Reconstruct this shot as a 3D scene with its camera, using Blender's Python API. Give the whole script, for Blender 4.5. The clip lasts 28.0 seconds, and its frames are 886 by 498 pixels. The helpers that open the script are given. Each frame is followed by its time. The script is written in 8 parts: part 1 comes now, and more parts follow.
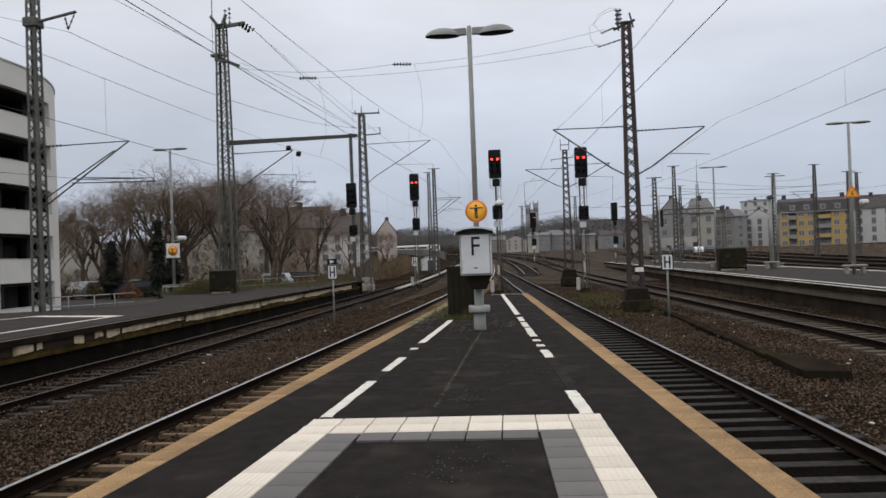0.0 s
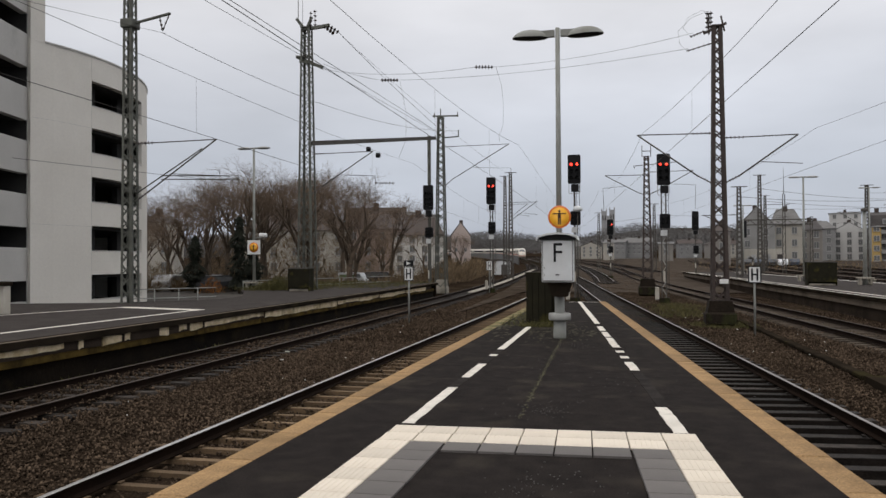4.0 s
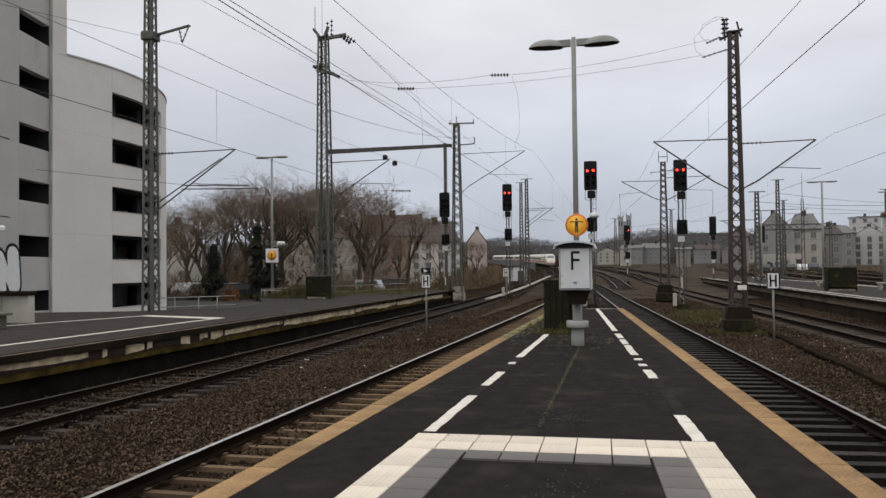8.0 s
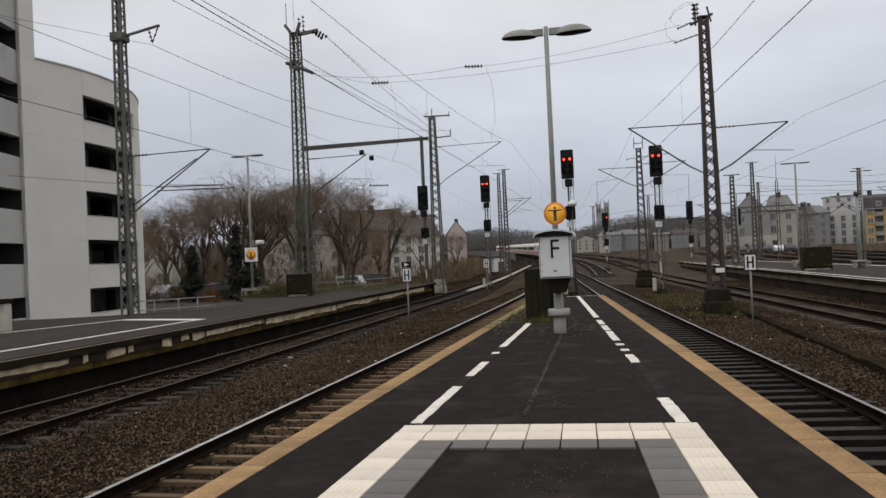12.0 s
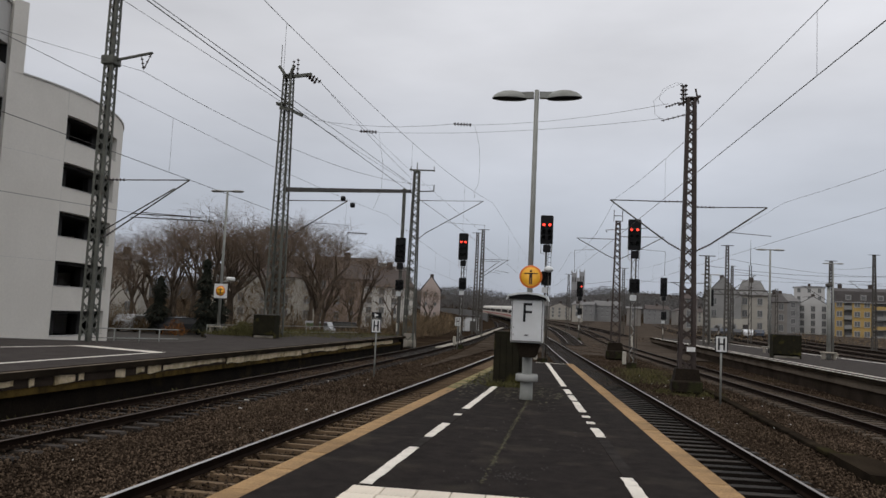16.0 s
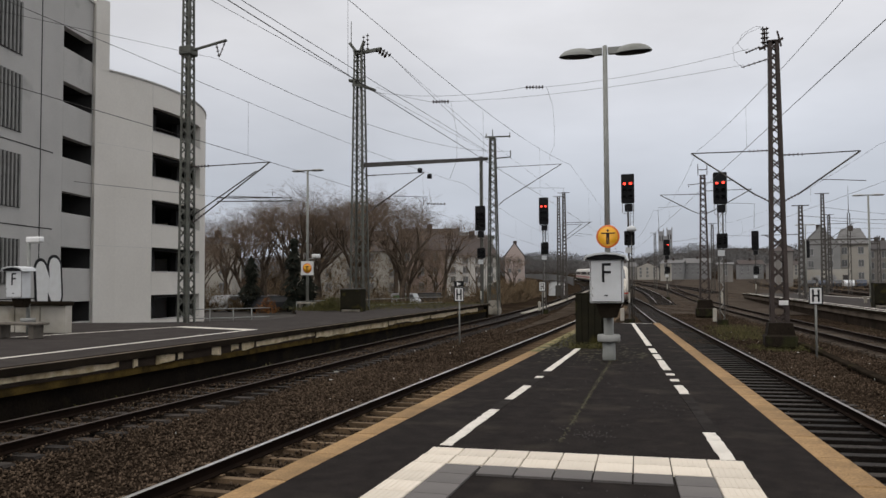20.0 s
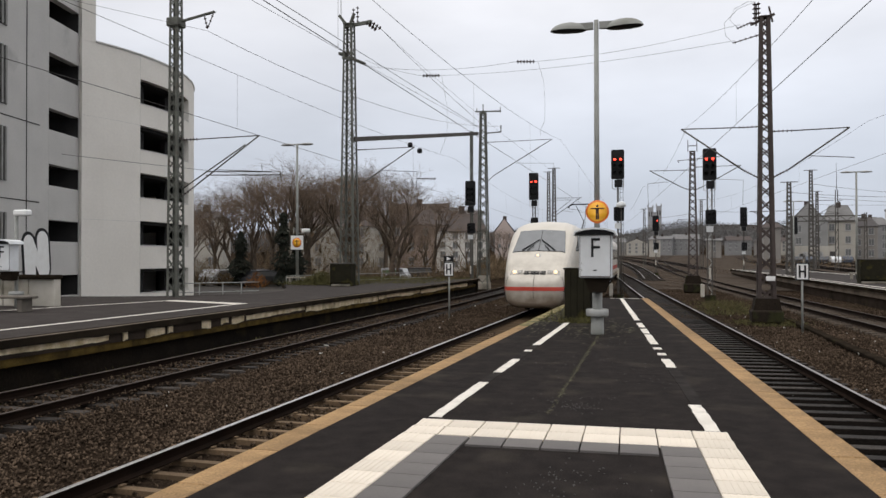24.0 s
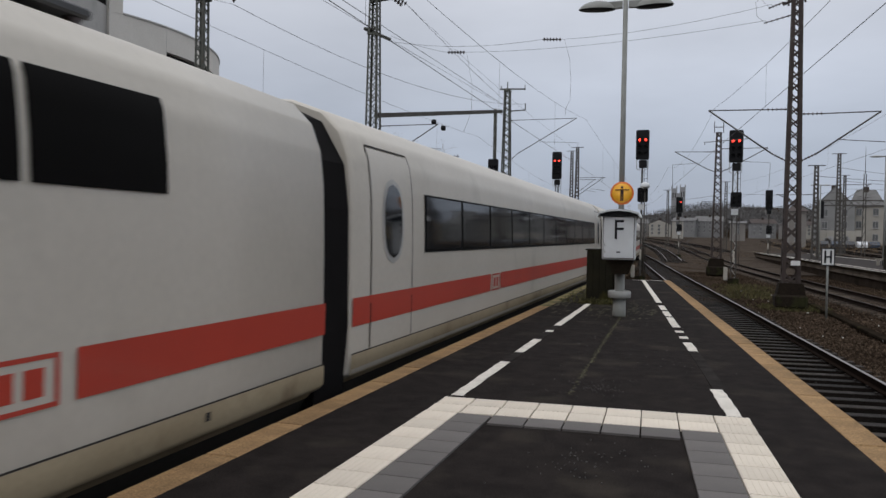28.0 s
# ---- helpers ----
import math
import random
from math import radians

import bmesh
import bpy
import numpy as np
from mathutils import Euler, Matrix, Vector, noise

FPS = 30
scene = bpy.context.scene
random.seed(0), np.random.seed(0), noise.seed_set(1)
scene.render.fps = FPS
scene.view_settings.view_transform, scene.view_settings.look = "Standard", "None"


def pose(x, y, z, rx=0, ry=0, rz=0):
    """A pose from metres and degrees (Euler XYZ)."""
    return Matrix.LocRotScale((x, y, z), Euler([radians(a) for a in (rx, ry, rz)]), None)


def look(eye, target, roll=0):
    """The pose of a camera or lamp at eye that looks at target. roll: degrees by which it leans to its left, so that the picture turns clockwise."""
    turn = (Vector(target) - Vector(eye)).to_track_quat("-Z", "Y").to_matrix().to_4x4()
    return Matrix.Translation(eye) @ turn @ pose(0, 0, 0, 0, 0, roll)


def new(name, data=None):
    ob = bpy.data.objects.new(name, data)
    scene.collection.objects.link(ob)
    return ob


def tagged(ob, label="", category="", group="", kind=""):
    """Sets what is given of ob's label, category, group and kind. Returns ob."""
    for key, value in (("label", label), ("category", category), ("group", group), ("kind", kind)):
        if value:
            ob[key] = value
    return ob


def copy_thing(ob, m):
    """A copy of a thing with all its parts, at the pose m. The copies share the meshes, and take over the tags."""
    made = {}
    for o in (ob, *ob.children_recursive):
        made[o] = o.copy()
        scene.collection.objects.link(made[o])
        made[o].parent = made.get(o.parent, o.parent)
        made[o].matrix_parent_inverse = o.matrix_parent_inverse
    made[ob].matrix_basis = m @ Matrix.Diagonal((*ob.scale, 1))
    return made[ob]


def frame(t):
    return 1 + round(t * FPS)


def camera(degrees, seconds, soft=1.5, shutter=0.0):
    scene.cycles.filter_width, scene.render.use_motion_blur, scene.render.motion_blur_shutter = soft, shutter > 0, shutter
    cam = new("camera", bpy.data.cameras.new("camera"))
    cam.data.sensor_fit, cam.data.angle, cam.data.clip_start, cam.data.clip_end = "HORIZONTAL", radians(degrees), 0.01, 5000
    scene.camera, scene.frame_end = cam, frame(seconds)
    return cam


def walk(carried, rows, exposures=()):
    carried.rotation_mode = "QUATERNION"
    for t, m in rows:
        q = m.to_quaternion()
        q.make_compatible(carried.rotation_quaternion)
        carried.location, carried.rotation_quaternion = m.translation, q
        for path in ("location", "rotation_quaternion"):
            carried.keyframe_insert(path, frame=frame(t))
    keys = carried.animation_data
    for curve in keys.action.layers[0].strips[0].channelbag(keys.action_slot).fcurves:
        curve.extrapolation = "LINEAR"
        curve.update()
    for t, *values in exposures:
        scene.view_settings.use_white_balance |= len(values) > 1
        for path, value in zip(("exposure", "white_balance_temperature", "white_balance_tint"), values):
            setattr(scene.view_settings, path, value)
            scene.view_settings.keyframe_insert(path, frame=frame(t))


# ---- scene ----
cam = camera(58.6, 28.0, 1.5, 0.15)
PATH = [
    (0, (0.205, -0.03, 1.565), (-0.05, 1.954, 1.583), -2.1),
    (0.5, (0.096, 0.05, 1.56), (-0.032, 2.045, 1.591), -3.5),
    (1, (0.137, 0.121, 1.57), (-0.073, 2.109, 1.602), -3.7),
    (1.5, (0.126, 0.119, 1.581), (-0.085, 2.107, 1.629), -2.6),
    (2, (0.127, 0.139, 1.566), (-0.099, 2.126, 1.605), -2.5),
    (2.5, (0.107, 0.159, 1.579), (-0.085, 2.15, 1.62), -1.7),
    (3, (0.063, 0.17, 1.575), (-0.198, 2.153, 1.593), 0.4),
    (3.5, (0.03, 0.164, 1.58), (-0.37, 2.123, 1.606), -0.1),
    (5.5, (0.007, 0.024, 1.624), (-0.457, 1.969, 1.657), -0.5),
    (6, (0.004, -0.029, 1.635), (-0.435, 1.922, 1.672), -1.4),
    (6.5, (0.027, -0.059, 1.625), (-0.431, 1.888, 1.656), -1.1),
    (7, (0.009, 0.0, 1.629), (-0.452, 1.946, 1.653), -0.9),
    (7.5, (0.013, 0.021, 1.628), (-0.446, 1.967, 1.654), -0.5),
    (8, (0.008, 0.002, 1.63), (-0.468, 1.944, 1.677), -0.6),
    (8.5, (0.014, -0.006, 1.621), (-0.471, 1.934, 1.662), -1.0),
    (9, (0.024, 0.005, 1.62), (-0.447, 1.948, 1.666), -1.6),
    (9.5, (0.022, -0.013, 1.621), (-0.416, 1.938, 1.672), -2.2),
    (10, (0.028, -0.018, 1.615), (-0.383, 1.938, 1.666), -2.6),
    (10.5, (0.04, -0.016, 1.617), (-0.363, 1.942, 1.664), -2.5),
    (11, (0.033, 0.007, 1.608), (-0.382, 1.964, 1.646), -2.1),
    (11.5, (0.027, -0.019, 1.616), (-0.39, 1.937, 1.657), -2.3),
    (12, (0.01, -0.023, 1.62), (-0.417, 1.931, 1.648), -2.6),
    (12.5, (-0.065, -0.02, 1.625), (-0.435, 1.946, 1.647), -2.4),
    (14.5, (-0.001, 0.038, 1.576), (-0.491, 1.977, 1.599), 0.6),
    (15, (0.136, 0.068, 1.574), (-0.408, 1.984, 1.755), 3.5),
    (15.5, (0.029, 0.147, 1.583), (-0.435, 2.089, 1.704), 1.9),
    (16, (-0.011, 0.297, 1.607), (-0.377, 2.256, 1.775), 2.6),
    (16.5, (0.018, 0.337, 1.59), (-0.379, 2.293, 1.71), 2.5),
    (17, (0.075, 0.31, 1.587), (-0.377, 2.256, 1.68), 3.0),
    (17.5, (0.156, 0.258, 1.59), (-0.4, 2.177, 1.698), 3.7),
    (18, (0.129, 0.262, 1.594), (-0.421, 2.182, 1.696), 1.9),
    (18.5, (0.038, 0.309, 1.576), (-0.485, 2.237, 1.669), -0.4),
    (19, (0.075, 0.276, 1.575), (-0.499, 2.19, 1.649), -0.6),
    (19.5, (0.138, 0.264, 1.573), (-0.449, 2.174, 1.654), 0.2),
    (20, (0.155, 0.262, 1.575), (-0.414, 2.177, 1.659), -0.3),
    (20.5, (0.174, 0.278, 1.576), (-0.358, 2.206, 1.612), -0.5),
    (21, (0.171, 0.211, 1.574), (-0.381, 2.133, 1.601), -0.7),
    (21.5, (0.178, 0.096, 1.584), (-0.385, 2.015, 1.615), -0.9),
    (23.5, (0.155, 0.254, 1.562), (-0.432, 2.166, 1.589), -0.7),
    (24, (0.161, 0.226, 1.561), (-0.384, 2.15, 1.582), -0.1),
    (24.5, (0.168, 0.211, 1.57), (-0.369, 2.137, 1.584), -0.4),
    (25, (0.16, 0.257, 1.564), (-0.312, 2.2, 1.568), -0.6),
    (25.5, (0.165, 0.226, 1.56), (-0.348, 2.159, 1.589), -0.7),
    (26, (0.165, 0.202, 1.566), (-0.372, 2.128, 1.588), -1.0),
    (26.5, (0.157, 0.208, 1.559), (-0.426, 2.121, 1.563), -1.1),
    (27, (0.149, 0.224, 1.566), (-0.439, 2.135, 1.562), -1.0),
    (27.5, (0.151, 0.21, 1.576), (-0.454, 2.116, 1.572), 0.2),
    (28, (0.13, 0.182, 1.586), (-0.465, 2.091, 1.549), 1.0),
]
EXPOSURES = [(0, 0.0, 6250, 10), (1.5, 0.0, 6500, 10), (3, 0.0, 6550, 10), (6, -0.05, 6500, 10), (8, 0.03, 6500, 10), (12, -0.05, 6480, 10), (14.5, 0.1, 6400, 10), (15, 0.08, 6400, 10), (16, -0.22, 6450, 10), (17, -0.35, 6550, 10), (18, -0.33, 6550, 10), (20, -0.05, 6550, 10), (21, -0.12, 6550, 10), (24, 0.22, 6480, 10), (25, 0.07, 6200, 10), (26, -0.1, 6150, 10), (27, -0.15, 6150, 10), (28, -0.27, 6150, 10)]
walk(cam, [(t, look(eye, target, roll)) for t, eye, target, roll in PATH], EXPOSURES)

# ---------- world, sun, exposure ----------
world = bpy.data.worlds.new("overcast_sky")
scene.world = world
world.use_nodes = True
wn, wl = world.node_tree.nodes, world.node_tree.links
wn.clear()
w_out = wn.new("ShaderNodeOutputWorld")
w_bg = wn.new("ShaderNodeBackground")
w_sky = wn.new("ShaderNodeTexSky")
w_sky.sky_type, w_sky.sun_disc = "NISHITA", False
w_sky.sun_elevation, w_sky.sun_rotation = radians(38), radians(200)
w_sky.air_density, w_sky.dust_density = 1.0, 3.0
w_skyk = wn.new("ShaderNodeVectorMath")
w_skyk.operation = "SCALE"
w_skyk.inputs["Scale"].default_value = 0.10
w_co = wn.new("ShaderNodeTexCoord")
w_sep = wn.new("ShaderNodeSeparateXYZ")
w_ramp = wn.new("ShaderNodeValToRGB")
w_ramp.color_ramp.elements[0].position, w_ramp.color_ramp.elements[0].color = 0.0, (0.485, 0.525, 0.615, 1)
w_ramp.color_ramp.elements[1].position, w_ramp.color_ramp.elements[1].color = 1.0, (1.42, 1.40, 1.40, 1)
w_mid = w_ramp.color_ramp.elements.new(0.30)
w_mid.color = (0.735, 0.735, 0.762, 1)
w_low = w_ramp.color_ramp.elements.new(0.10)
w_low.color = (0.555, 0.59, 0.668, 1)
w_map = wn.new("ShaderNodeMapping")
w_map.inputs["Scale"].default_value = (1.6, 1.6, 5.0)
w_noise = wn.new("ShaderNodeTexNoise")
w_noise.inputs["Scale"].default_value, w_noise.inputs["Detail"].default_value = 1.7, 5.0
w_nr = wn.new("ShaderNodeMapRange")
w_nr.inputs["From Min"].default_value, w_nr.inputs["From Max"].default_value = 0.25, 0.75
w_nr.inputs["To Min"].default_value, w_nr.inputs["To Max"].default_value = 0.88, 1.18
w_mul = wn.new("ShaderNodeVectorMath")
w_mul.operation = "SCALE"
w_mix = wn.new("ShaderNodeMix")
w_mix.data_type = "RGBA"
w_mix.inputs["Factor"].default_value = 0.88
wl.new(w_co.outputs["Generated"], w_sep.inputs[0])
wl.new(w_sep.outputs["Z"], w_ramp.inputs["Fac"])
wl.new(w_co.outputs["Generated"], w_map.inputs["Vector"])
wl.new(w_map.outputs[0], w_noise.inputs["Vector"])
wl.new(w_noise.outputs["Fac"], w_nr.inputs["Value"])
wl.new(w_ramp.outputs["Color"], w_mul.inputs[0])
w_dot = wn.new("ShaderNodeVectorMath")
w_dot.operation = "DOT_PRODUCT"
w_dot.inputs[1].default_value = (0.06, 0.88, 0.47)
w_lobe = wn.new("ShaderNodeMapRange")
w_lobe.interpolation_type = "SMOOTHSTEP"
w_lobe.inputs["From Min"].default_value, w_lobe.inputs["From Max"].default_value = 0.86, 1.0
w_lobe.inputs["To Min"].default_value, w_lobe.inputs["To Max"].default_value = 0.97, 1.17
w_both = wn.new("ShaderNodeMath")
w_both.operation = "MULTIPLY"
wl.new(w_co.outputs["Generated"], w_dot.inputs[0])
wl.new(w_dot.outputs["Value"], w_lobe.inputs["Value"])
wl.new(w_nr.outputs[0], w_both.inputs[0])
wl.new(w_lobe.outputs[0], w_both.inputs[1])
wl.new(w_both.outputs[0], w_mul.inputs["Scale"])
wl.new(w_sky.outputs[0], w_skyk.inputs[0])
wl.new(w_skyk.outputs[0], w_mix.inputs["A"])
wl.new(w_mul.outputs[0], w_mix.inputs["B"])
wl.new(w_mix.outputs["Result"], w_bg.inputs["Color"])
w_bg.inputs["Strength"].default_value = 1.0
wl.new(w_bg.outputs[0], w_out.inputs[0])

sun_data = bpy.data.lights.new("sun", "SUN")
sun_data.energy, sun_data.angle, sun_data.color = 0.7, radians(40), (1.0, 0.97, 0.93)
sun = new("sun", sun_data)
sun.matrix_world = look((0, 0, 60), (12, 22, 0))


# ---------- materials ----------
def mat(name, base, rough=0.7, metal=0.0, dark=None, scale=3.0, amount=0.5, fine=0.25, bump=0.0, bump_scale=60.0, stain=None, stain_scale=0.6, stain_cut=0.55, spec=None, island=0.0, each=0.0, coat=0.0):
    """A surface with two scales of variation: broad patches towards `dark`, fine grain, and optional stains."""
    m = bpy.data.materials.new(name)
    m.use_nodes = True
    n, l = m.node_tree.nodes, m.node_tree.links
    b = n["Principled BSDF"]
    b.inputs["Roughness"].default_value, b.inputs["Metallic"].default_value = rough, metal
    if spec is not None:
        b.inputs["Specular IOR Level"].default_value = spec
    b.inputs["Coat Weight"].default_value = coat
    co = n.new("ShaderNodeTexCoord")
    dark = dark or tuple(c * 0.6 for c in base)

    def tex(sc, det=4.0):
        t = n.new("ShaderNodeTexNoise")
        t.inputs["Scale"].default_value, t.inputs["Detail"].default_value = sc, det
        l.new(co.outputs["Object"], t.inputs["Vector"])
        return t.outputs["Fac"]

    def ranged(v, a, c, lo, hi):
        r = n.new("ShaderNodeMapRange")
        for k, x in zip(("From Min", "From Max", "To Min", "To Max"), (a, c, lo, hi)):
            r.inputs[k].default_value = x
        l.new(v, r.inputs["Value"])
        return r.outputs[0]

    def mixed(f, a, c):
        x = n.new("ShaderNodeMix")
        x.data_type = "RGBA"
        for v, k in ((f, "Factor"), (a, "A"), (c, "B")):
            if isinstance(v, tuple):
                x.inputs[k].default_value = (*v, 1)
            else:
                l.new(v, x.inputs[k])
        return x.outputs["Result"]

    col = mixed(ranged(tex(scale), 0.35, 0.7, 0, amount), base, dark)
    if fine:
        g = n.new("ShaderNodeVectorMath")
        g.operation = "SCALE"
        l.new(col, g.inputs[0])
        l.new(ranged(tex(bump_scale, 2.0), 0.2, 0.8, 1 - fine, 1 + fine), g.inputs["Scale"])
        col = g.outputs[0]
    if stain:
        col = mixed(ranged(tex(stain_scale, 6.0), stain_cut, stain_cut + 0.18, 0, 0.85), col, stain)
    if island or each:
        g = n.new("ShaderNodeVectorMath")
        g.operation = "SCALE"
        src = n.new("ShaderNodeNewGeometry").outputs["Random Per Island"] if island else n.new("ShaderNodeObjectInfo").outputs["Random"]
        l.new(col, g.inputs[0])
        k = island or each
        l.new(ranged(src, 0, 1, 1 - k, 1 + k), g.inputs["Scale"])
        col = g.outputs[0]
    l.new(col, b.inputs["Base Color"])
    if bump:
        bp = n.new("ShaderNodeBump")
        bp.inputs["Strength"].default_value, bp.inputs["Distance"].default_value = 0.8, bump
        l.new(tex(bump_scale, 3.0), bp.inputs["Height"])
        l.new(bp.outputs[0], b.inputs["Normal"])
    return m


def glow(name, color, strength):
    m = bpy.data.materials.new(name)
    m.use_nodes = True
    b = m.node_tree.nodes["Principled BSDF"]
    b.inputs["Base Color"].default_value = (*color, 1)
    b.inputs["Emission Color"].default_value = (*color, 1)
    b.inputs["Emission Strength"].default_value = strength
    return m


ASPHALT = mat("asphalt", (0.0240, 0.0201, 0.0182), 0.95, dark=(0.0140, 0.0119, 0.0110), scale=4.5, amount=0.9, fine=0.5, bump=0.005, bump_scale=90, stain=(0.043, 0.0365, 0.0295), stain_scale=1.3, stain_cut=0.55, spec=0.03)
COPING = mat("coping_concrete", (0.31, 0.195, 0.092), 0.9, dark=(0.215, 0.134, 0.064), scale=5.0, amount=0.9, fine=0.4, bump=0.006, bump_scale=70, stain=(0.11, 0.075, 0.042), stain_scale=3.2, stain_cut=0.62, spec=0.2, each=0.16)
COPING_MOSSY = mat("mossy_coping", (0.26, 0.20, 0.10), 0.95, dark=(0.12, 0.11, 0.04), scale=1.2, amount=1.0, fine=0.3, bump=0.006, bump_scale=60, stain=(0.07, 0.075, 0.025), stain_scale=0.9, stain_cut=0.5, spec=0.2, each=0.15)
TILE_WHITE = mat("white_tactile_tile", (0.66, 0.59, 0.49), 0.85, dark=(0.56, 0.49, 0.40), scale=1.7, amount=0.6, fine=0.06, bump=0.001, bump_scale=120, stain=(0.36, 0.31, 0.25), stain_scale=3.5, stain_cut=0.64, each=0.08)
TILE_GREY = mat("grey_paving_tile", (0.128, 0.116, 0.108), 0.9, dark=(0.092, 0.084, 0.078), scale=2, amount=0.7, fine=0.15, bump=0.002, bump_scale=100, each=0.12)
PAINT_LINE = mat("white_line_paint", (0.68, 0.635, 0.56), 0.85, dark=(0.46, 0.42, 0.36), scale=3.5, amount=0.6, fine=0.15, bump=0.002, bump_scale=90, stain=(0.16, 0.15, 0.14), stain_scale=5.0, stain_cut=0.63)
CONCRETE = mat("weathered_concrete", (0.33, 0.30, 0.25), 0.9, dark=(0.20, 0.18, 0.14), scale=1.2, amount=0.8, fine=0.2, bump=0.004, bump_scale=50, stain=(0.07, 0.06, 0.045), stain_scale=1.0, stain_cut=0.56)
CONCRETE_PALE = mat("pale_concrete", (0.50, 0.47, 0.41), 0.9, dark=(0.3, 0.27, 0.21), scale=0.9, amount=0.9, fine=0.15, bump=0.004, bump_scale=40, stain=(0.07, 0.06, 0.035), stain_scale=0.8, stain_cut=0.6)
# Dark concrete; on the cabinet bracket and far edge beam it paints shade.
CONCRETE_DARK = mat("dark_and_shaded_concrete", (0.029, 0.0225, 0.016), 0.95, dark=(0.011, 0.009, 0.007), scale=1.0, amount=0.9, fine=0.25, bump=0.006, bump_scale=40, stain=(0.045, 0.04, 0.016), stain_scale=0.8, stain_cut=0.6, spec=0.0)
BALLAST = mat("ballast_bed", (0.030, 0.021, 0.0145), 0.95, dark=(0.013, 0.0095, 0.0070), scale=1.1, amount=0.7, fine=0.75, bump=0.05, bump_scale=26, stain=(0.050, 0.037, 0.024), stain_scale=0.12, stain_cut=0.5, spec=0.0)
STONE = mat("ballast_stone", (0.087, 0.062, 0.043), 0.95, dark=(0.041, 0.0295, 0.0205), scale=0.8, amount=0.7, fine=0.15, bump_scale=50, island=0.70, spec=0.02)
SLEEPER_WOOD = mat("tarred_timber", (0.037, 0.030, 0.0245), 0.75, dark=(0.0085, 0.0068, 0.0055), scale=5, amount=0.95, fine=0.5, bump=0.006, bump_scale=45, each=0.5, spec=0.15)
SLEEPER_GREY = mat("grey_dusty_sleeper", (0.110, 0.088, 0.068), 0.95, dark=(0.05, 0.040, 0.031), scale=3, amount=0.8, fine=0.3, bump=0.005, bump_scale=50, each=0.3, spec=0.1)
SLEEPER_TAN = mat("rust_dusted_sleeper", (0.15, 0.102, 0.060), 0.95, dark=(0.085, 0.058, 0.036), scale=3, amount=0.8, fine=0.3, bump=0.005, bump_scale=50, each=0.3, spec=0.2)
RUST = mat("rusty_rail_steel", (0.015, 0.0092, 0.0064), 0.95, dark=(0.008, 0.0054, 0.004), scale=4, amount=0.8, fine=0.3, bump=0.002, bump_scale=80, spec=0.04)
RAIL_TOP = mat("polished_rail_head", (0.62, 0.60, 0.58), 0.28, metal=1.0, dark=(0.42, 0.38, 0.34), scale=2, amount=0.5, fine=0.1)
BALLAST_BLACK = mat("near_black_ballast", (0.0085, 0.007, 0.006), 1.0, dark=(0.0045, 0.004, 0.0035), scale=2, amount=0.8, fine=0.7, bump=0.04, bump_scale=28, spec=0.0)
RAIL_WORN = mat("half_worn_rail_head", (0.27, 0.245, 0.22), 0.4, metal=0.9, dark=(0.16, 0.135, 0.115), scale=2, amount=0.6, fine=0.12)
RAIL_DULL = mat("dull_rail_head", (0.055, 0.04, 0.031), 0.8, metal=0.2, dark=(0.035, 0.026, 0.02), scale=2, amount=0.6, fine=0.15)
MAST_STEEL = mat("weathered_mast_steel", (0.085, 0.079, 0.069), 0.75, metal=0.1, dark=(0.055, 0.047, 0.04), scale=2.0, amount=0.8, fine=0.2, stain=(0.10, 0.06, 0.035), stain_scale=3, stain_cut=0.62)
MAST_GREEN = mat("green_grey_mast_paint", (0.115, 0.119, 0.10), 0.7, metal=0.1, dark=(0.055, 0.055, 0.045), scale=2.0, amount=0.8, fine=0.2, stain=(0.08, 0.055, 0.035), stain_scale=3, stain_cut=0.6)
MAST_BROWN = mat("brown_mast_paint", (0.060, 0.044, 0.038), 0.75, metal=0.1, dark=(0.030, 0.020, 0.016), scale=2.5, amount=0.8, fine=0.2)
GALV = mat("galvanised_steel", (0.36, 0.36, 0.34), 0.55, metal=0.35, dark=(0.24, 0.24, 0.22), scale=3, amount=0.6, fine=0.12)
POST_PAINT = mat("grey_post_paint", (0.27, 0.275, 0.255), 0.6, dark=(0.18, 0.18, 0.155), scale=2.5, amount=0.7, fine=0.1, stain=(0.12, 0.12, 0.08), stain_scale=2.0, stain_cut=0.64)
WIRE = mat("copper_wire", (0.06, 0.055, 0.05), 0.6, metal=0.4, fine=0.1)
INSULATOR = mat("brown_porcelain", (0.05, 0.03, 0.024), 0.35, fine=0.1)
BLACK = mat("black_enamel", (0.010, 0.010, 0.011), 0.6, fine=0.2, amount=0.3, spec=0.2)
SIGN_WHITE = mat("white_enamel", (0.78, 0.78, 0.76), 0.45, dark=(0.66, 0.65, 0.61), scale=4, amount=0.5, fine=0.04)
BOX_WHITE = mat("white_cabinet_paint", (0.66, 0.675, 0.68), 0.5, dark=(0.55, 0.56, 0.55), scale=3, amount=0.7, fine=0.05, stain=(0.42, 0.40, 0.36), stain_scale=4, stain_cut=0.68)
SIGN_YELLOW = mat("amber_sign_face", (0.85, 0.42, 0.02), 0.45, dark=(0.75, 0.34, 0.015), scale=6, amount=0.4, fine=0.05)
SIGN_RED = mat("red_orange_rim", (0.72, 0.17, 0.015), 0.5, fine=0.05)
SIGN_DARK = mat("dark_brown_print", (0.035, 0.012, 0.008), 0.6, fine=0.1)
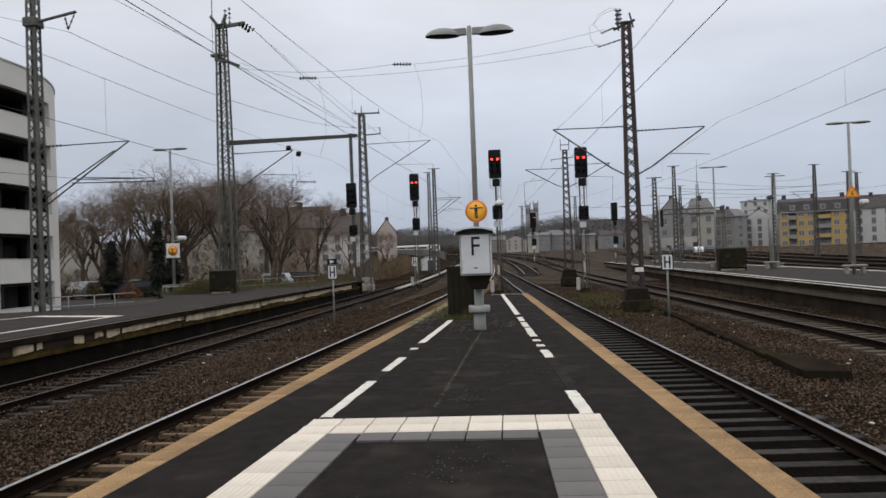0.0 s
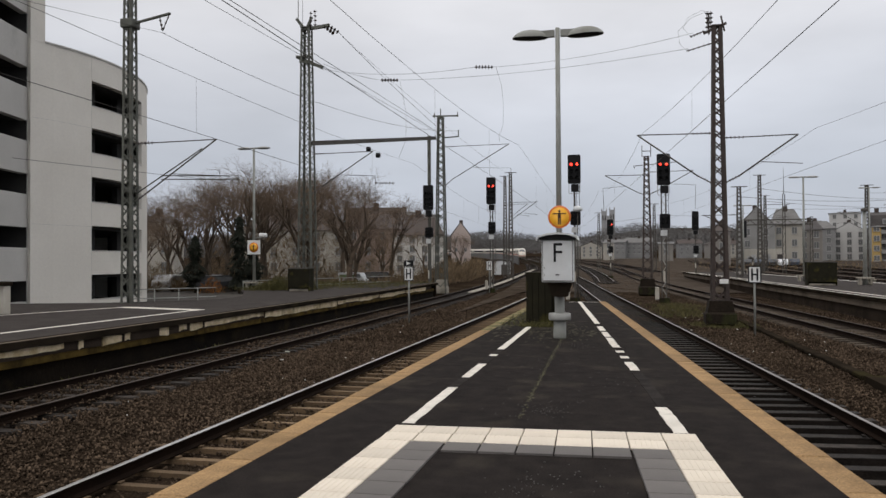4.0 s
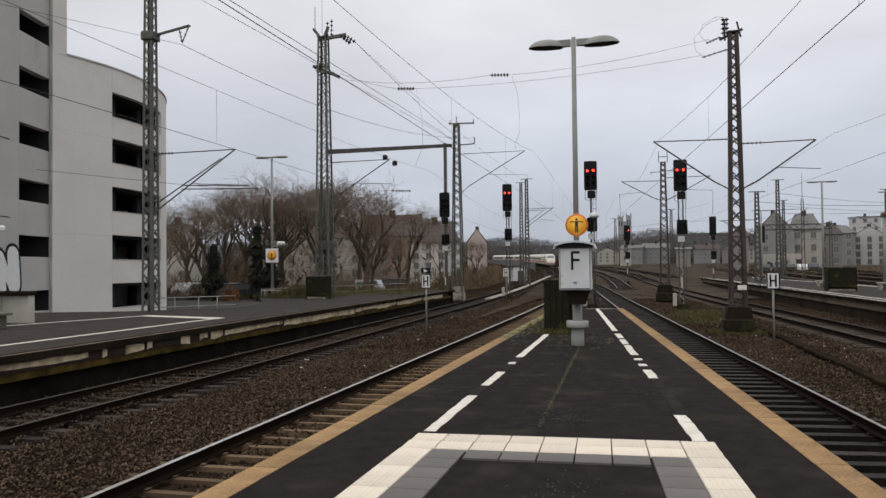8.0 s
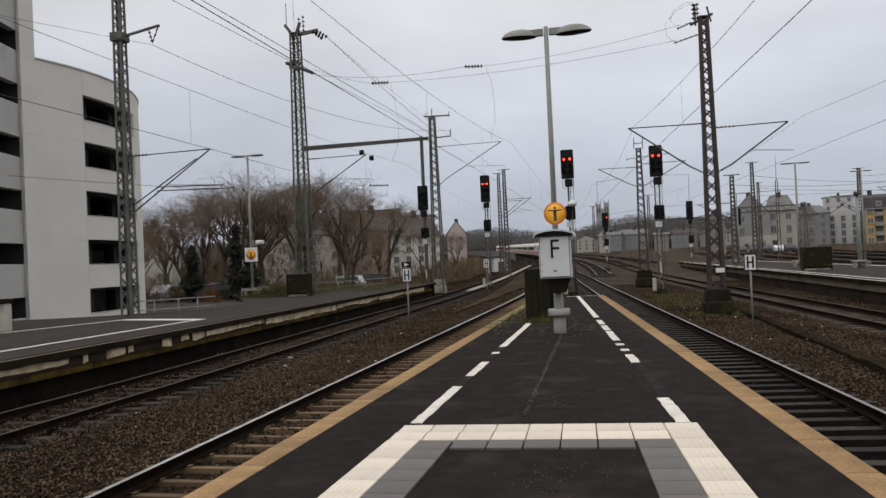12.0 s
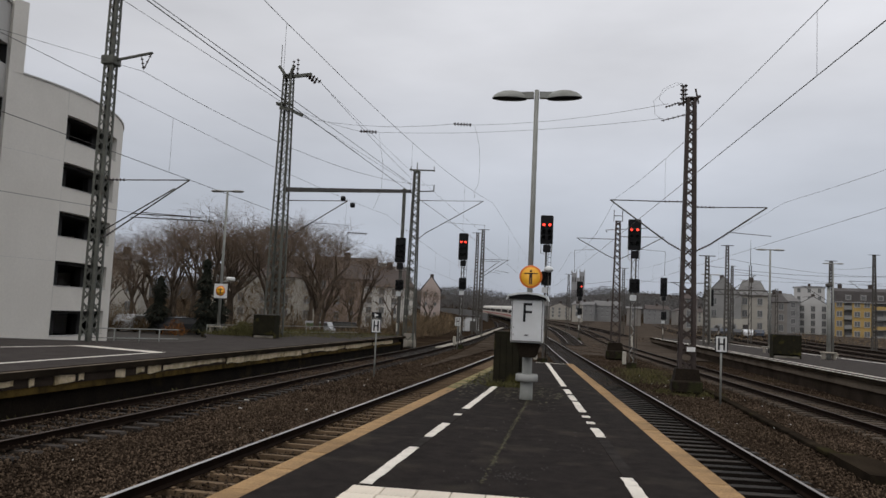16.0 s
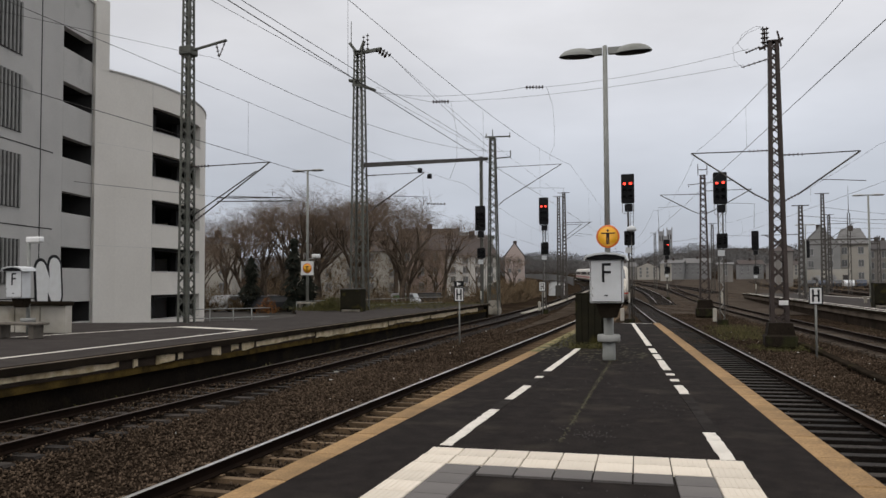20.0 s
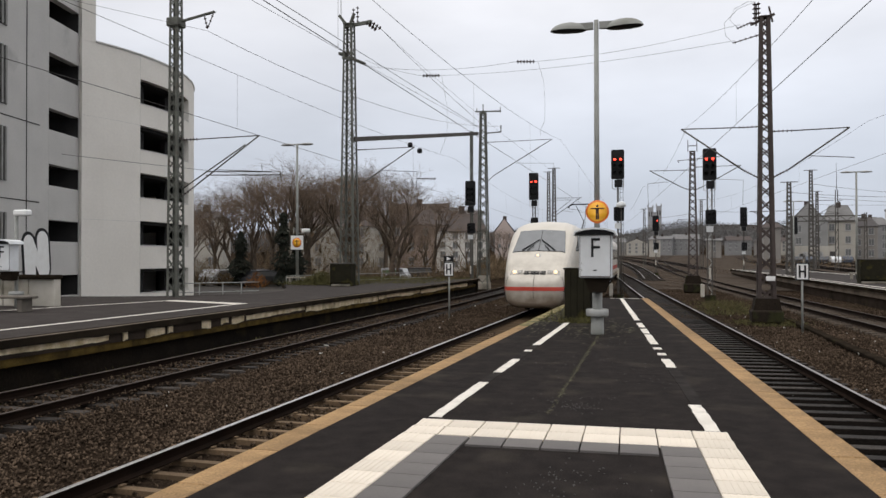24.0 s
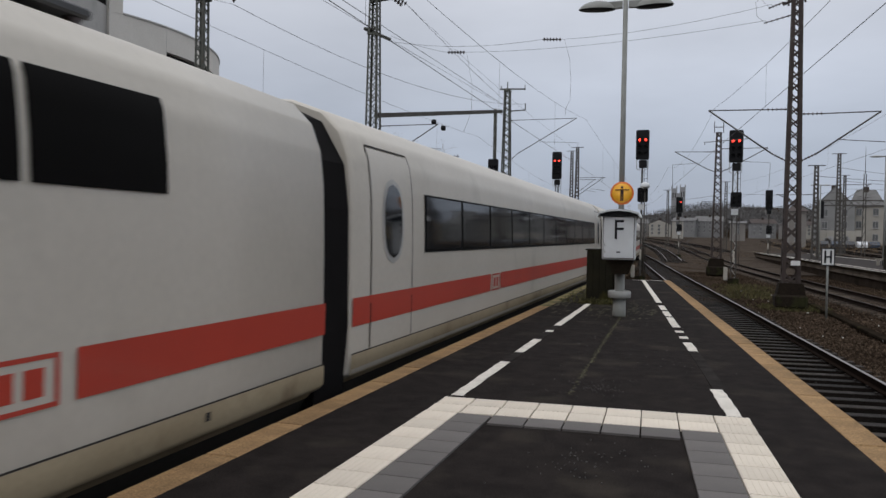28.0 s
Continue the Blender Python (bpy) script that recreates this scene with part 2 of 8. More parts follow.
MOSS = mat("moss_covered_board", (0.022, 0.020, 0.012), 0.95, dark=(0.01, 0.009, 0.007), scale=2, amount=0.8, fine=0.4, bump=0.006, bump_scale=70, stain=(0.075, 0.068, 0.018), stain_scale=2.0, stain_cut=0.54, spec=0.1)
RED_LAMP = glow("red_signal_light", (1.0, 0.05, 0.03), 4.5)
WARM_LAMP = glow("headlight_lens", (1.0, 0.72, 0.42), 1.15)


# ---------- mesh building ----------
def _chamfer_faces():
    def at(i, j, k, a):
        return ((i * 2 + j) * 2 + k) * 3 + a

    pos = []
    for i in (0, 1):
        for j in (0, 1):
            for k in (0, 1):
                for a in range(3):
                    c = [i * 2 - 1, j * 2 - 1, k * 2 - 1]
                    pos.append(Vector([c[q] * (1.0 if q == a else 0.8) for q in range(3)]))
    faces = []
    for a in range(3):
        b, c = (a + 1) % 3, (a + 2) % 3
        for s in (0, 1):
            ring = []
            for u, v in ((0, 0), (1, 0), (1, 1), (0, 1)):
                ix = [0, 0, 0]
                ix[a], ix[b], ix[c] = s, u, v
                ring.append(at(*ix, a))
            faces.append(ring)
        for s in (0, 1):
            for r in (0, 1):
                e = []
                for w, order in ((0, (a, b)), (1, (b, a))):
                    for q in order:
                        ix = [0, 0, 0]
                        ix[a], ix[b], ix[c] = s, r, w
                        e.append(at(*ix, q))
                faces.append(e)
    for i in (0, 1):
        for j in (0, 1):
            for k in (0, 1):
                faces.append([at(i, j, k, a) for a in range(3)])
    out = []
    for f in faces:
        p = [pos[q] for q in f]
        n = (p[1] - p[0]).cross(p[2] - p[0])
        out.append(tuple(f) if n.dot(sum(p, Vector())) > 0 else tuple(reversed(f)))
    return out


CHAMFER = _chamfer_faces()


class Shape:
    """Collects vertices and faces of one part."""

    def __init__(self):
        self.v, self.f, self.smooth = [], [], []

    def add(self, verts, faces, smooth=False):
        o = len(self.v)
        self.v += [tuple(p) for p in verts]
        self.f += [tuple(o + i for i in f) for f in faces]
        self.smooth += [smooth] * len(faces)
        return self

    def box(self, c, s, bevel=0.0, m=None):
        hx, hy, hz = (q / 2 for q in s)
        bv = min(bevel, hx * 0.45, hy * 0.45, hz * 0.45)
        vs = []
        if bv <= 0:
            for i in (-1, 1):
                for j in (-1, 1):
                    for k in (-1, 1):
                        vs.append(Vector((i * hx, j * hy, k * hz)))
            fs = [(0, 1, 3, 2), (4, 6, 7, 5), (0, 4, 5, 1), (2, 3, 7, 6), (0, 2, 6, 4), (1, 5, 7, 3)]
        else:
            h = (hx, hy, hz)
            for i in (-1, 1):
                for j in (-1, 1):
                    for k in (-1, 1):
                        for a in range(3):
                            g = (i, j, k)
                            vs.append(Vector([g[q] * (h[q] if q == a else h[q] - bv) for q in range(3)]))
            fs = CHAMFER
        m = m or Matrix()
        return self.add([m @ p + Vector(c) for p in vs], fs)

    def tube(self, pts, r, n=8, r2=None, cap=True, smooth=True, flat=1.0):
        """A round bar along points; r to r2 from first to last."""
        pts = [Vector(p) for p in pts]
        r2 = r if r2 is None else r2
        vs, fs = [], []
        up = None
        for i, p in enumerate(pts):
            d = (pts[min(i + 1, len(pts) - 1)] - pts[max(i - 1, 0)]).normalized()
            if up is None:
                up = Vector((0, 0, 1)) if abs(d.z) < 0.9 else Vector((0, 1, 0))
            side = d.cross(up).normalized()
            top = side.cross(d).normalized()
            up = top
            q = r + (r2 - r) * i / max(1, len(pts) - 1)
            for k in range(n):
                a = 2 * math.pi * (k + 0.5) / n
                vs.append(p + side * math.cos(a) * q + top * math.sin(a) * q * flat)
        for i in range(len(pts) - 1):
            for k in range(n):
                fs.append((i * n + k, (i + 1) * n + k, (i + 1) * n + (k + 1) % n, i * n + (k + 1) % n))
        self.add(vs, fs, smooth)
        if cap:
            o = len(self.v) - len(vs)
            self.f += [tuple(o + k for k in range(n)), tuple(o + (len(pts) - 1) * n + k for k in reversed(range(n)))]
            self.smooth += [False, False]
        return self

    def bar(self, a, b, w, t=None):
        """A square bar between two points."""
        return self.tube([a, b], w * 0.7071, 4, smooth=False, flat=(t or w) / w)

    def lathe(self, prof, c=(0, 0, 0), n=16, axis="z", smooth=True, cap=True):
        """prof: (radius, height) pairs turned round an axis."""
        vs, fs = [], []
        for r, h in prof:
            for k in range(n):
                a = 2 * math.pi * k / n
                x, y = r * math.cos(a), r * math.sin(a)
                p = {"z": (x, y, h), "y": (x, h, -y), "x": (h, x, y)}[axis]
                vs.append(Vector(p) + Vector(c))
        for i in range(len(prof) - 1):
            for k in range(n):
                fs.append((i * n + k, i * n + (k + 1) % n, (i + 1) * n + (k + 1) % n, (i + 1) * n + k))
        self.add(vs, fs, smooth)
        if not cap:
            return self
        o = len(self.v) - len(vs)
        self.f += [tuple(o + k for k in reversed(range(n))), tuple(o + (len(prof) - 1) * n + k for k in range(n))]
        self.smooth += [False, False]
        return self

    def prism(self, poly, a, b, axis="z"):
        """A flat outline pushed from a to b along an axis (outline anticlockwise seen from +axis)."""
        def p3(u, v, w):
            return {"z": (u, v, w), "y": (u, w, v), "x": (w, u, v)}[axis]
        n = len(poly)
        vs = [p3(u, v, a) for u, v in poly] + [p3(u, v, b) for u, v in poly]
        fs = [tuple(range(n))[::-1], tuple(range(n, 2 * n))] + [(i, (i + 1) % n, n + (i + 1) % n, n + i) for i in range(n)]
        if axis == "y":
            fs = [f[::-1] for f in fs]
        return self.add(vs, fs)

    def sweep(self, prof, pts, sides=None):
        """An open or closed profile (across, up) carried along ground points; closed ring."""
        vs, fs, n = [], [], len(prof)
        for i, p in enumerate(pts):
            d = Vector(pts[min(i + 1, len(pts) - 1)]) - Vector(pts[max(i - 1, 0)])
            d.z = 0
            d.normalize()
            r = Vector((d.y, -d.x, 0))
            for u, v in prof:
                vs.append(Vector(p) + r * u + Vector((0, 0, v)))
        for i in range(len(pts) - 1):
            for k in range(n):
                fs.append((i * n + k, i * n + (k + 1) % n, (i + 1) * n + (k + 1) % n, (i + 1) * n + k))
        fs += [tuple(range(n))[::-1], tuple((len(pts) - 1) * n + k for k in range(n))]
        return self.add(vs, [f[::-1] for f in fs])

    def mesh(self, name, material):
        me = bpy.data.meshes.new(name)
        me.from_pydata(self.v, [], self.f)
        me.polygons.foreach_set("use_smooth", self.smooth)
        me.materials.append(material)
        me.update()
        return me


def part(name, shape, material, parent=None, label="", at=None):
    """Links a shape as one mesh object, under a thing or a part."""
    ob = new(name, shape if isinstance(shape, bpy.types.Mesh) else shape.mesh(name, material))
    if at is not None:
        ob.matrix_basis = at
    if parent is not None:
        ob.parent = parent
    if label:
        ob["label"] = label
    return ob


def thing(name, at=(0, 0, 0), label="", category="", group="", kind="", turn=0.0):
    ob = new(name)
    ob.empty_display_size = 0.2
    ob.matrix_basis = pose(*at, 0, 0, turn)
    return tagged(ob, label, category, group, kind)


# ---------- the lie of the land ----------
def rise(y):
    """How far the line climbs beyond the platform's end."""
    if y < 60:
        return 0.0
    if y < 100:
        return 0.014 * (y - 60) ** 2 / 80
    return 0.28 + 0.014 * (y - 100)


def x_train(y):
    if y < 35:
        return -4.93
    return -4.93 - 0.000475 * (min(y, 230) - 35) ** 2 - 0.185 * max(0.0, y - 230) - 0.0013 * max(0.0, min(y, 520) - 335) ** 2


def x_right(y):
    line = 2.29 - 0.0906 * (y - 17.4)
    if y < 76:
        return line
    k = min(1.0, (y - 76) / 60)
    k = k * k * (3 - 2 * k)
    return line * (1 - k) + (x_train(y) + 0.4) * k


def x_left2(y):
    if y < 142:
        return -10.15 - 0.024 * max(0.0, min(y, 50) - 16) - 0.045 * max(0.0, y - 50)
    return x_train(y) - 4.75


def x_right2(y):
    line = 7.55 - 0.08 * (y - 32)
    return line if y < 90 else line + 0.0004 * (y - 90) ** 2


RAIL_Z, BED_Z = -0.76, -1.02


def steps(a, b, d):
    n = max(1, round((b - a) / d))
    return [a + (b - a) * i / n for i in range(n + 1)]


def bars(name, parent, material, rows):
    """Square bars, each a part: (from, to, width)."""
    for a, b, w in rows:
        part(name, Shape().bar(a, b, w), material, parent)


# ---------- ground ----------
def build_ground():
    xs = [-900, -400, -200, -120, -80, -60, -45, -34, -28, -24, -20, -16, -13, -10, -7, -4, -1, 2, 5, 8, 11, 14, 18, 24, 32, 45, 65, 90, 130, 200, 400, 900]
    ys = [-120, -60, -30, -15, -8, -4, 0, 4, 8, 12, 16, 20, 25, 30, 36, 42, 50, 60, 70, 80, 90, 100, 120, 150, 190, 240, 300, 380, 500, 700, 1000, 1500, 2500]
    s = Shape()
    vs = []
    for y in ys:
        for x in xs:
            z = BED_Z + min(rise(y), 3.2)
            if y > 420:
                z += min(34.0, (y - 420) * 0.06) * (0.75 + 0.25 * math.sin(x * 0.006 + 1.0) + 0.12 * math.sin(x * 0.021))
            z += 0.03 * math.sin(x * 1.7 + y * 0.9) if abs(x) < 40 and y < 90 else 0
            vs.append((x, y, z))
    n = len(xs)
    fs = [(j * n + i, j * n + i + 1, (j + 1) * n + i + 1, (j + 1) * n + i) for j in range(len(ys) - 1) for i in range(n - 1)]
    s.add(vs, fs, True)
    tagged(part("ground", s, BALLAST), "dark brown ballast and gravel bed of the railway yard", "ground", kind="structure")


build_ground()


def build_yard_surface():
    """Dusty grey trodden gravel of the yard beyond the platform's end, paled by haze put into its colour."""
    # Haze over the far ground is painted into this gravel's tone.
    dust_and_haze = mat("dusty_hazed_yard_gravel", (0.076, 0.062, 0.050), 0.95, dark=(0.045, 0.036, 0.029), scale=0.25, amount=0.9, fine=0.5, bump=0.02, bump_scale=14, stain=(0.026, 0.021, 0.017), stain_scale=0.35, stain_cut=0.55, spec=0.0)
    xs, ys = [-9, -4, 2, 6, 10, 18, 30, 50, 80], [64, 70, 80, 90, 100, 120, 150, 190, 240, 300]
    vs = [(x - (0.0004 * (y - 90) ** 2 if x < 0 and y > 90 else 0.0), y, BED_Z + min(rise(y), 3.2) + 0.05) for y in ys for x in xs]
    n = len(xs)
    tagged(part("yard_surface", Shape().add(vs, [(j * n + i, j * n + i + 1, (j + 1) * n + i + 1, (j + 1) * n + i) for j in range(len(ys) - 1) for i in range(n - 1)]), dust_and_haze), "dusty grey yard gravel paled by painted haze between the tracks", "ground", kind="structure")

    # worn gravel on the strip between the two left-hand tracks
    GRAVEL_STRIP = mat("worn_brown_gravel", (0.058, 0.045, 0.034), 0.95, dark=(0.026, 0.020, 0.015), scale=0.9, amount=0.9, fine=0.75, bump=0.03, bump_scale=26, stain=(0.085, 0.069, 0.055), stain_scale=0.4, stain_cut=0.5, spec=0.0)
    ys = steps(36, 130, 6)
    vs = [(q, y, BED_Z + rise(y) + 0.10) for y in ys for q in ((x_left2(y) + x_train(y)) / 2 + k * (x_train(y) - x_left2(y) - 2.5) / 2 * min(1.0, (y - 36) / 60) for k in (-1, 0, 1))]
    tagged(part("yard_surface", Shape().add(vs, [(3 * j + k, 3 * j + k + 1, 3 * j + k + 4, 3 * j + k + 3) for j in range(len(ys) - 1) for k in range(2)]), GRAVEL_STRIP), "dusty grey gravel strip between two tracks", "ground", kind="structure")


build_yard_surface()


# ---------- tracks ----------
RAIL_FOOT = [(-0.07, -0.16), (0.07, -0.16), (0.07, -0.145), (0.012, -0.12), (0.012, -0.045), (0.034, -0.03), (0.034, -0.006), (-0.034, -0.006), (-0.034, -0.03), (-0.012, -0.045), (-0.012, -0.12), (-0.07, -0.145)]
RAIL_HEAD = [(-0.034, -0.0055), (0.034, -0.0055), (0.034, -0.003), (0.026, 0.0), (-0.026, 0.0), (-0.034, -0.003)]


def sleeper_mesh(material, half=1.3, high=0.16, w=0.125):
    s = Shape()
    s.prism([(-half, 0), (half, 0), (half, high * 0.8), (half - 0.03, high), (half - 0.42, high), (half - 0.5, high * 0.93), (-half + 0.5, high * 0.93), (-half + 0.42, high), (-half + 0.03, high), (-half, high * 0.8)], -w, w, "y")
    for x in (-0.845, -0.655, 0.655, 0.845):
        s.box((x, 0, high + 0.008), (0.05, 0.09, 0.02), 0.006)
    return s.mesh("sleeper", material)


def build_track(label, fx, y0, y1, near0, near1, sleeper_material, head, gap=0.6, lift=True):
    t = thing("railway_track", (0, 0, 0), label, "railway track", "tracks of the station throat", "structure")
    pts = [y0 + i * 2.5 for i in range(int((y1 - y0) / 2.5) + 1)]
    for side in (-0.7525, 0.7525):
        path = []
        for y in pts:
            k = (fx(y + 0.5) - fx(y - 0.5))
            path.append((fx(y) + side, y - side * k, RAIL_Z + rise(y)))
        part("rail", Shape().sweep(RAIL_FOOT, path), RUST, t)
        part("rail_head", Shape().sweep(RAIL_HEAD, path), head, t, "worn running surface of the rail")
    me = sleeper_mesh(sleeper_material, w=0.062 if sleeper_material is SLEEPER_TAN else 0.105)
    far = Shape()
    rng = random.Random(len(label))
    y = y0
    while y < min(y1, 190):
        k = math.degrees(math.atan(fx(y + 0.5) - fx(y - 0.5)))
        z = RAIL_Z + rise(y) - 0.16 - 0.175
        m = pose(fx(y) + rng.uniform(-0.03, 0.03), y + rng.uniform(-0.02, 0.02), z, 0, 0, -k + rng.uniform(-0.8, 0.8))
        if near0 <= y <= near1:
            part("sleeper", me, None, t, at=m)
        else:
            far.box(m.translation + Vector((0, 0, 0.08)), (2.6, 0.25, 0.16), 0, Matrix.Rotation(-math.radians(k), 3, "Z"))
        y += gap
    if far.v:
        tagged(part("far_sleepers", far, sleeper_material, t), kind="stuff")
    return t


build_track("track with bright worn rails and rust-brown sleepers beside the platform", x_train, -14, 480, -4, 40, SLEEPER_TAN, RAIL_TOP)
build_track("track with dark timber sleepers running along the platform", x_right, -14, 104, -4, 44, SLEEPER_WOOD, RAIL_WORN)
build_track("little-used track sunk in brown ballast by the neighbouring platform", x_left2, 2, 300, 6, 40, SLEEPER_WOOD, RAIL_DULL)
build_track("track with pale sleeper ends in front of the far platform", x_right2, 4, 260, 20, 60, SLEEPER_GREY, RAIL_DULL)
for k in range(5):
    build_track("distant yard track with rusty rails", (lambda q: lambda y: q - 0.06 * (y - 60) + (0.0004 * (y - 90) ** 2 if y > 90 else 0))(22 + 5.2 * k), 30, 300, 1, 0, SLEEPER_WOOD, RAIL_DULL)


for k, (shift, start) in enumerate(((4.8, 84), (9.4, 112), (14.2, 125))):
    build_track("rusty track of the station throat curving away", (lambda q: lambda y: x_train(y) + q)(shift), start, 400, 1, 0, SLEEPER_WOOD, RAIL_WORN if k == 0 else RAIL_DULL)


def build_dark_bed():
    """Near-black ballast between the sleepers beside the platform."""
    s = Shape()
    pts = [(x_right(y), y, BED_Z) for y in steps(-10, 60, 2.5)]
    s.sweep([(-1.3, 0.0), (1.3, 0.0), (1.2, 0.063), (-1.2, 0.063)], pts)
    tagged(part("track_bed", s, BALLAST_BLACK), "near-black ballast under the track beside the platform", "ballast", kind="structure")


build_dark_bed()


# ---------- ballast stones ----------
def build_stones():
    rng = np.random.default_rng(4)
    base = np.array([(1, 0, 0), (-1, 0, 0), (0, 1, 0), (0, -1, 0), (0, 0, 1), (0, 0, -1)], float)
    tri = np.array([(0, 2, 4), (2, 1, 4), (1, 3, 4), (3, 0, 4), (2, 0, 5), (1, 2, 5), (3, 1, 5), (0, 3, 5)])
    # strips: from x, to x (as functions of y), y range, stones per square metre
    strips = [
        (lambda y: x_left2(y) + 1.0, lambda y: x_train(y) - 0.85, 5.0, 24.0, 300),
        (lambda y: x_left2(y) + 1.0, lambda y: x_train(y) - 0.85, 24.0, 62.0, 80),
        (lambda y: x_train(y) - 0.7, lambda y: x_train(y) + 1.4, 2.5, 26.0, 130),
        (lambda y: x_left2(y) - 0.8, lambda y: x_left2(y) + 1.0, 6.0, 44.0, 110),
        (lambda y: x_right(y) + 0.85, lambda y: x_right2(y) - 0.9, 6.0, 30.0, 230),
        (lambda y: x_right(y) + 0.85, lambda y: x_right2(y) - 0.9, 30.0, 60.0, 55),
        (lambda y: x_right2(y) - 0.9, lambda y: x_right2(y) + 1.4, 18.0, 42.0, 70),
        (lambda y: x_right2(y) + 1.0, lambda y: 10.2 - 0.034 * (y - 36), 18.0, 62.0, 60),
        (lambda y: -4.0, lambda y: 1.5, 32.0, 60.0, 26),
        (lambda y: x_train(y) + 1.6, lambda y: x_right2(y) - 1.2, 60.0, 120.0, 14),
        (lambda y: x_right2(y) + 1.5, lambda y: x_right2(y) + 8.0, 106.0, 150.0, 8),
    ]
    vs, fs, o = [], [], 0
    for a, b, y0, y1, density in strips:
        mid = (y0 + y1) / 2
        n = int((b(mid) - a(mid)) * (y1 - y0) * density)
        y = rng.uniform(y0, y1, n)
        lo, hi = np.array([a(q) for q in y]), np.array([b(q) for q in y])
        x = lo + (hi - lo) * rng.uniform(0, 1, n)
        r = rng.uniform(0.014, 0.032, n) * (1.0 if y0 < 24 else (1.1 if y0 < 60 else 1.6))
        lift = np.array([rise(q) for q in y]) + (0.065 if density == 110 else 0.0)
        z = BED_Z + 0.02 + lift + rng.uniform(0, 0.045, n) + 0.03 * np.sin(x * 1.7 + y * 0.9)
        c = np.stack([x, y, z], 1)
        pts = base[None] * r[:, None, None] * rng.uniform(0.55, 1.25, (n, 6, 1)) + rng.normal(0, 0.22, (n, 6, 3)) * r[:, None, None]
        vs.append((pts + c[:, None]).reshape(-1, 3))
        fs.append((tri[None] + (np.arange(n) * 6)[:, None, None] + o).reshape(-1, 3))
        o += n * 6
    me = bpy.data.meshes.new("ballast_stones")
    v, f = np.concatenate(vs), np.concatenate(fs)
    me.vertices.add(len(v))
    me.vertices.foreach_set("co", v.ravel())
    me.loops.add(f.size)
    me.loops.foreach_set("vertex_index", f.ravel())
    me.polygons.add(len(f))
    me.polygons.foreach_set("loop_start", np.arange(0, f.size, 3))
    me.update(calc_edges=True)
    me.materials.append(STONE)
    tagged(new("ballast_stones", me), "loose grey-brown crushed ballast stones between the tracks", "gravel", kind="stuff")


build_stones()


# ---------- the platform on which the camera stands ----------
END_Y = 31.0


def edge_left(y):
    return -3.12


def edge_right(y):
    return 2.29 - 0.0906 * (y - 17.4) - 1.57


def slab(name, fl, fr, y0, y1, z0, z1, material, parent, d=4.0):
    ys = steps(y0, y1, d)
    s = Shape()
    vs = []
    for y in ys:
        vs += [(fl(y), y, z0), (fr(y), y, z0), (fr(y), y, z1), (fl(y), y, z1)]
    fs = []
    for i in range(len(ys) - 1):
        for k in range(4):
            fs.append((i * 4 + k, i * 4 + (k + 1) % 4, i * 4 + 4 + (k + 1) % 4, i * 4 + 4 + k))
    fs += [(0, 3, 2, 1), tuple((len(ys) - 1) * 4 + k for k in range(4))]
    s.add(vs, [f[::-1] for f in fs[:-2]] + fs[-2:][::-1])
    return part(name, s, material, parent)


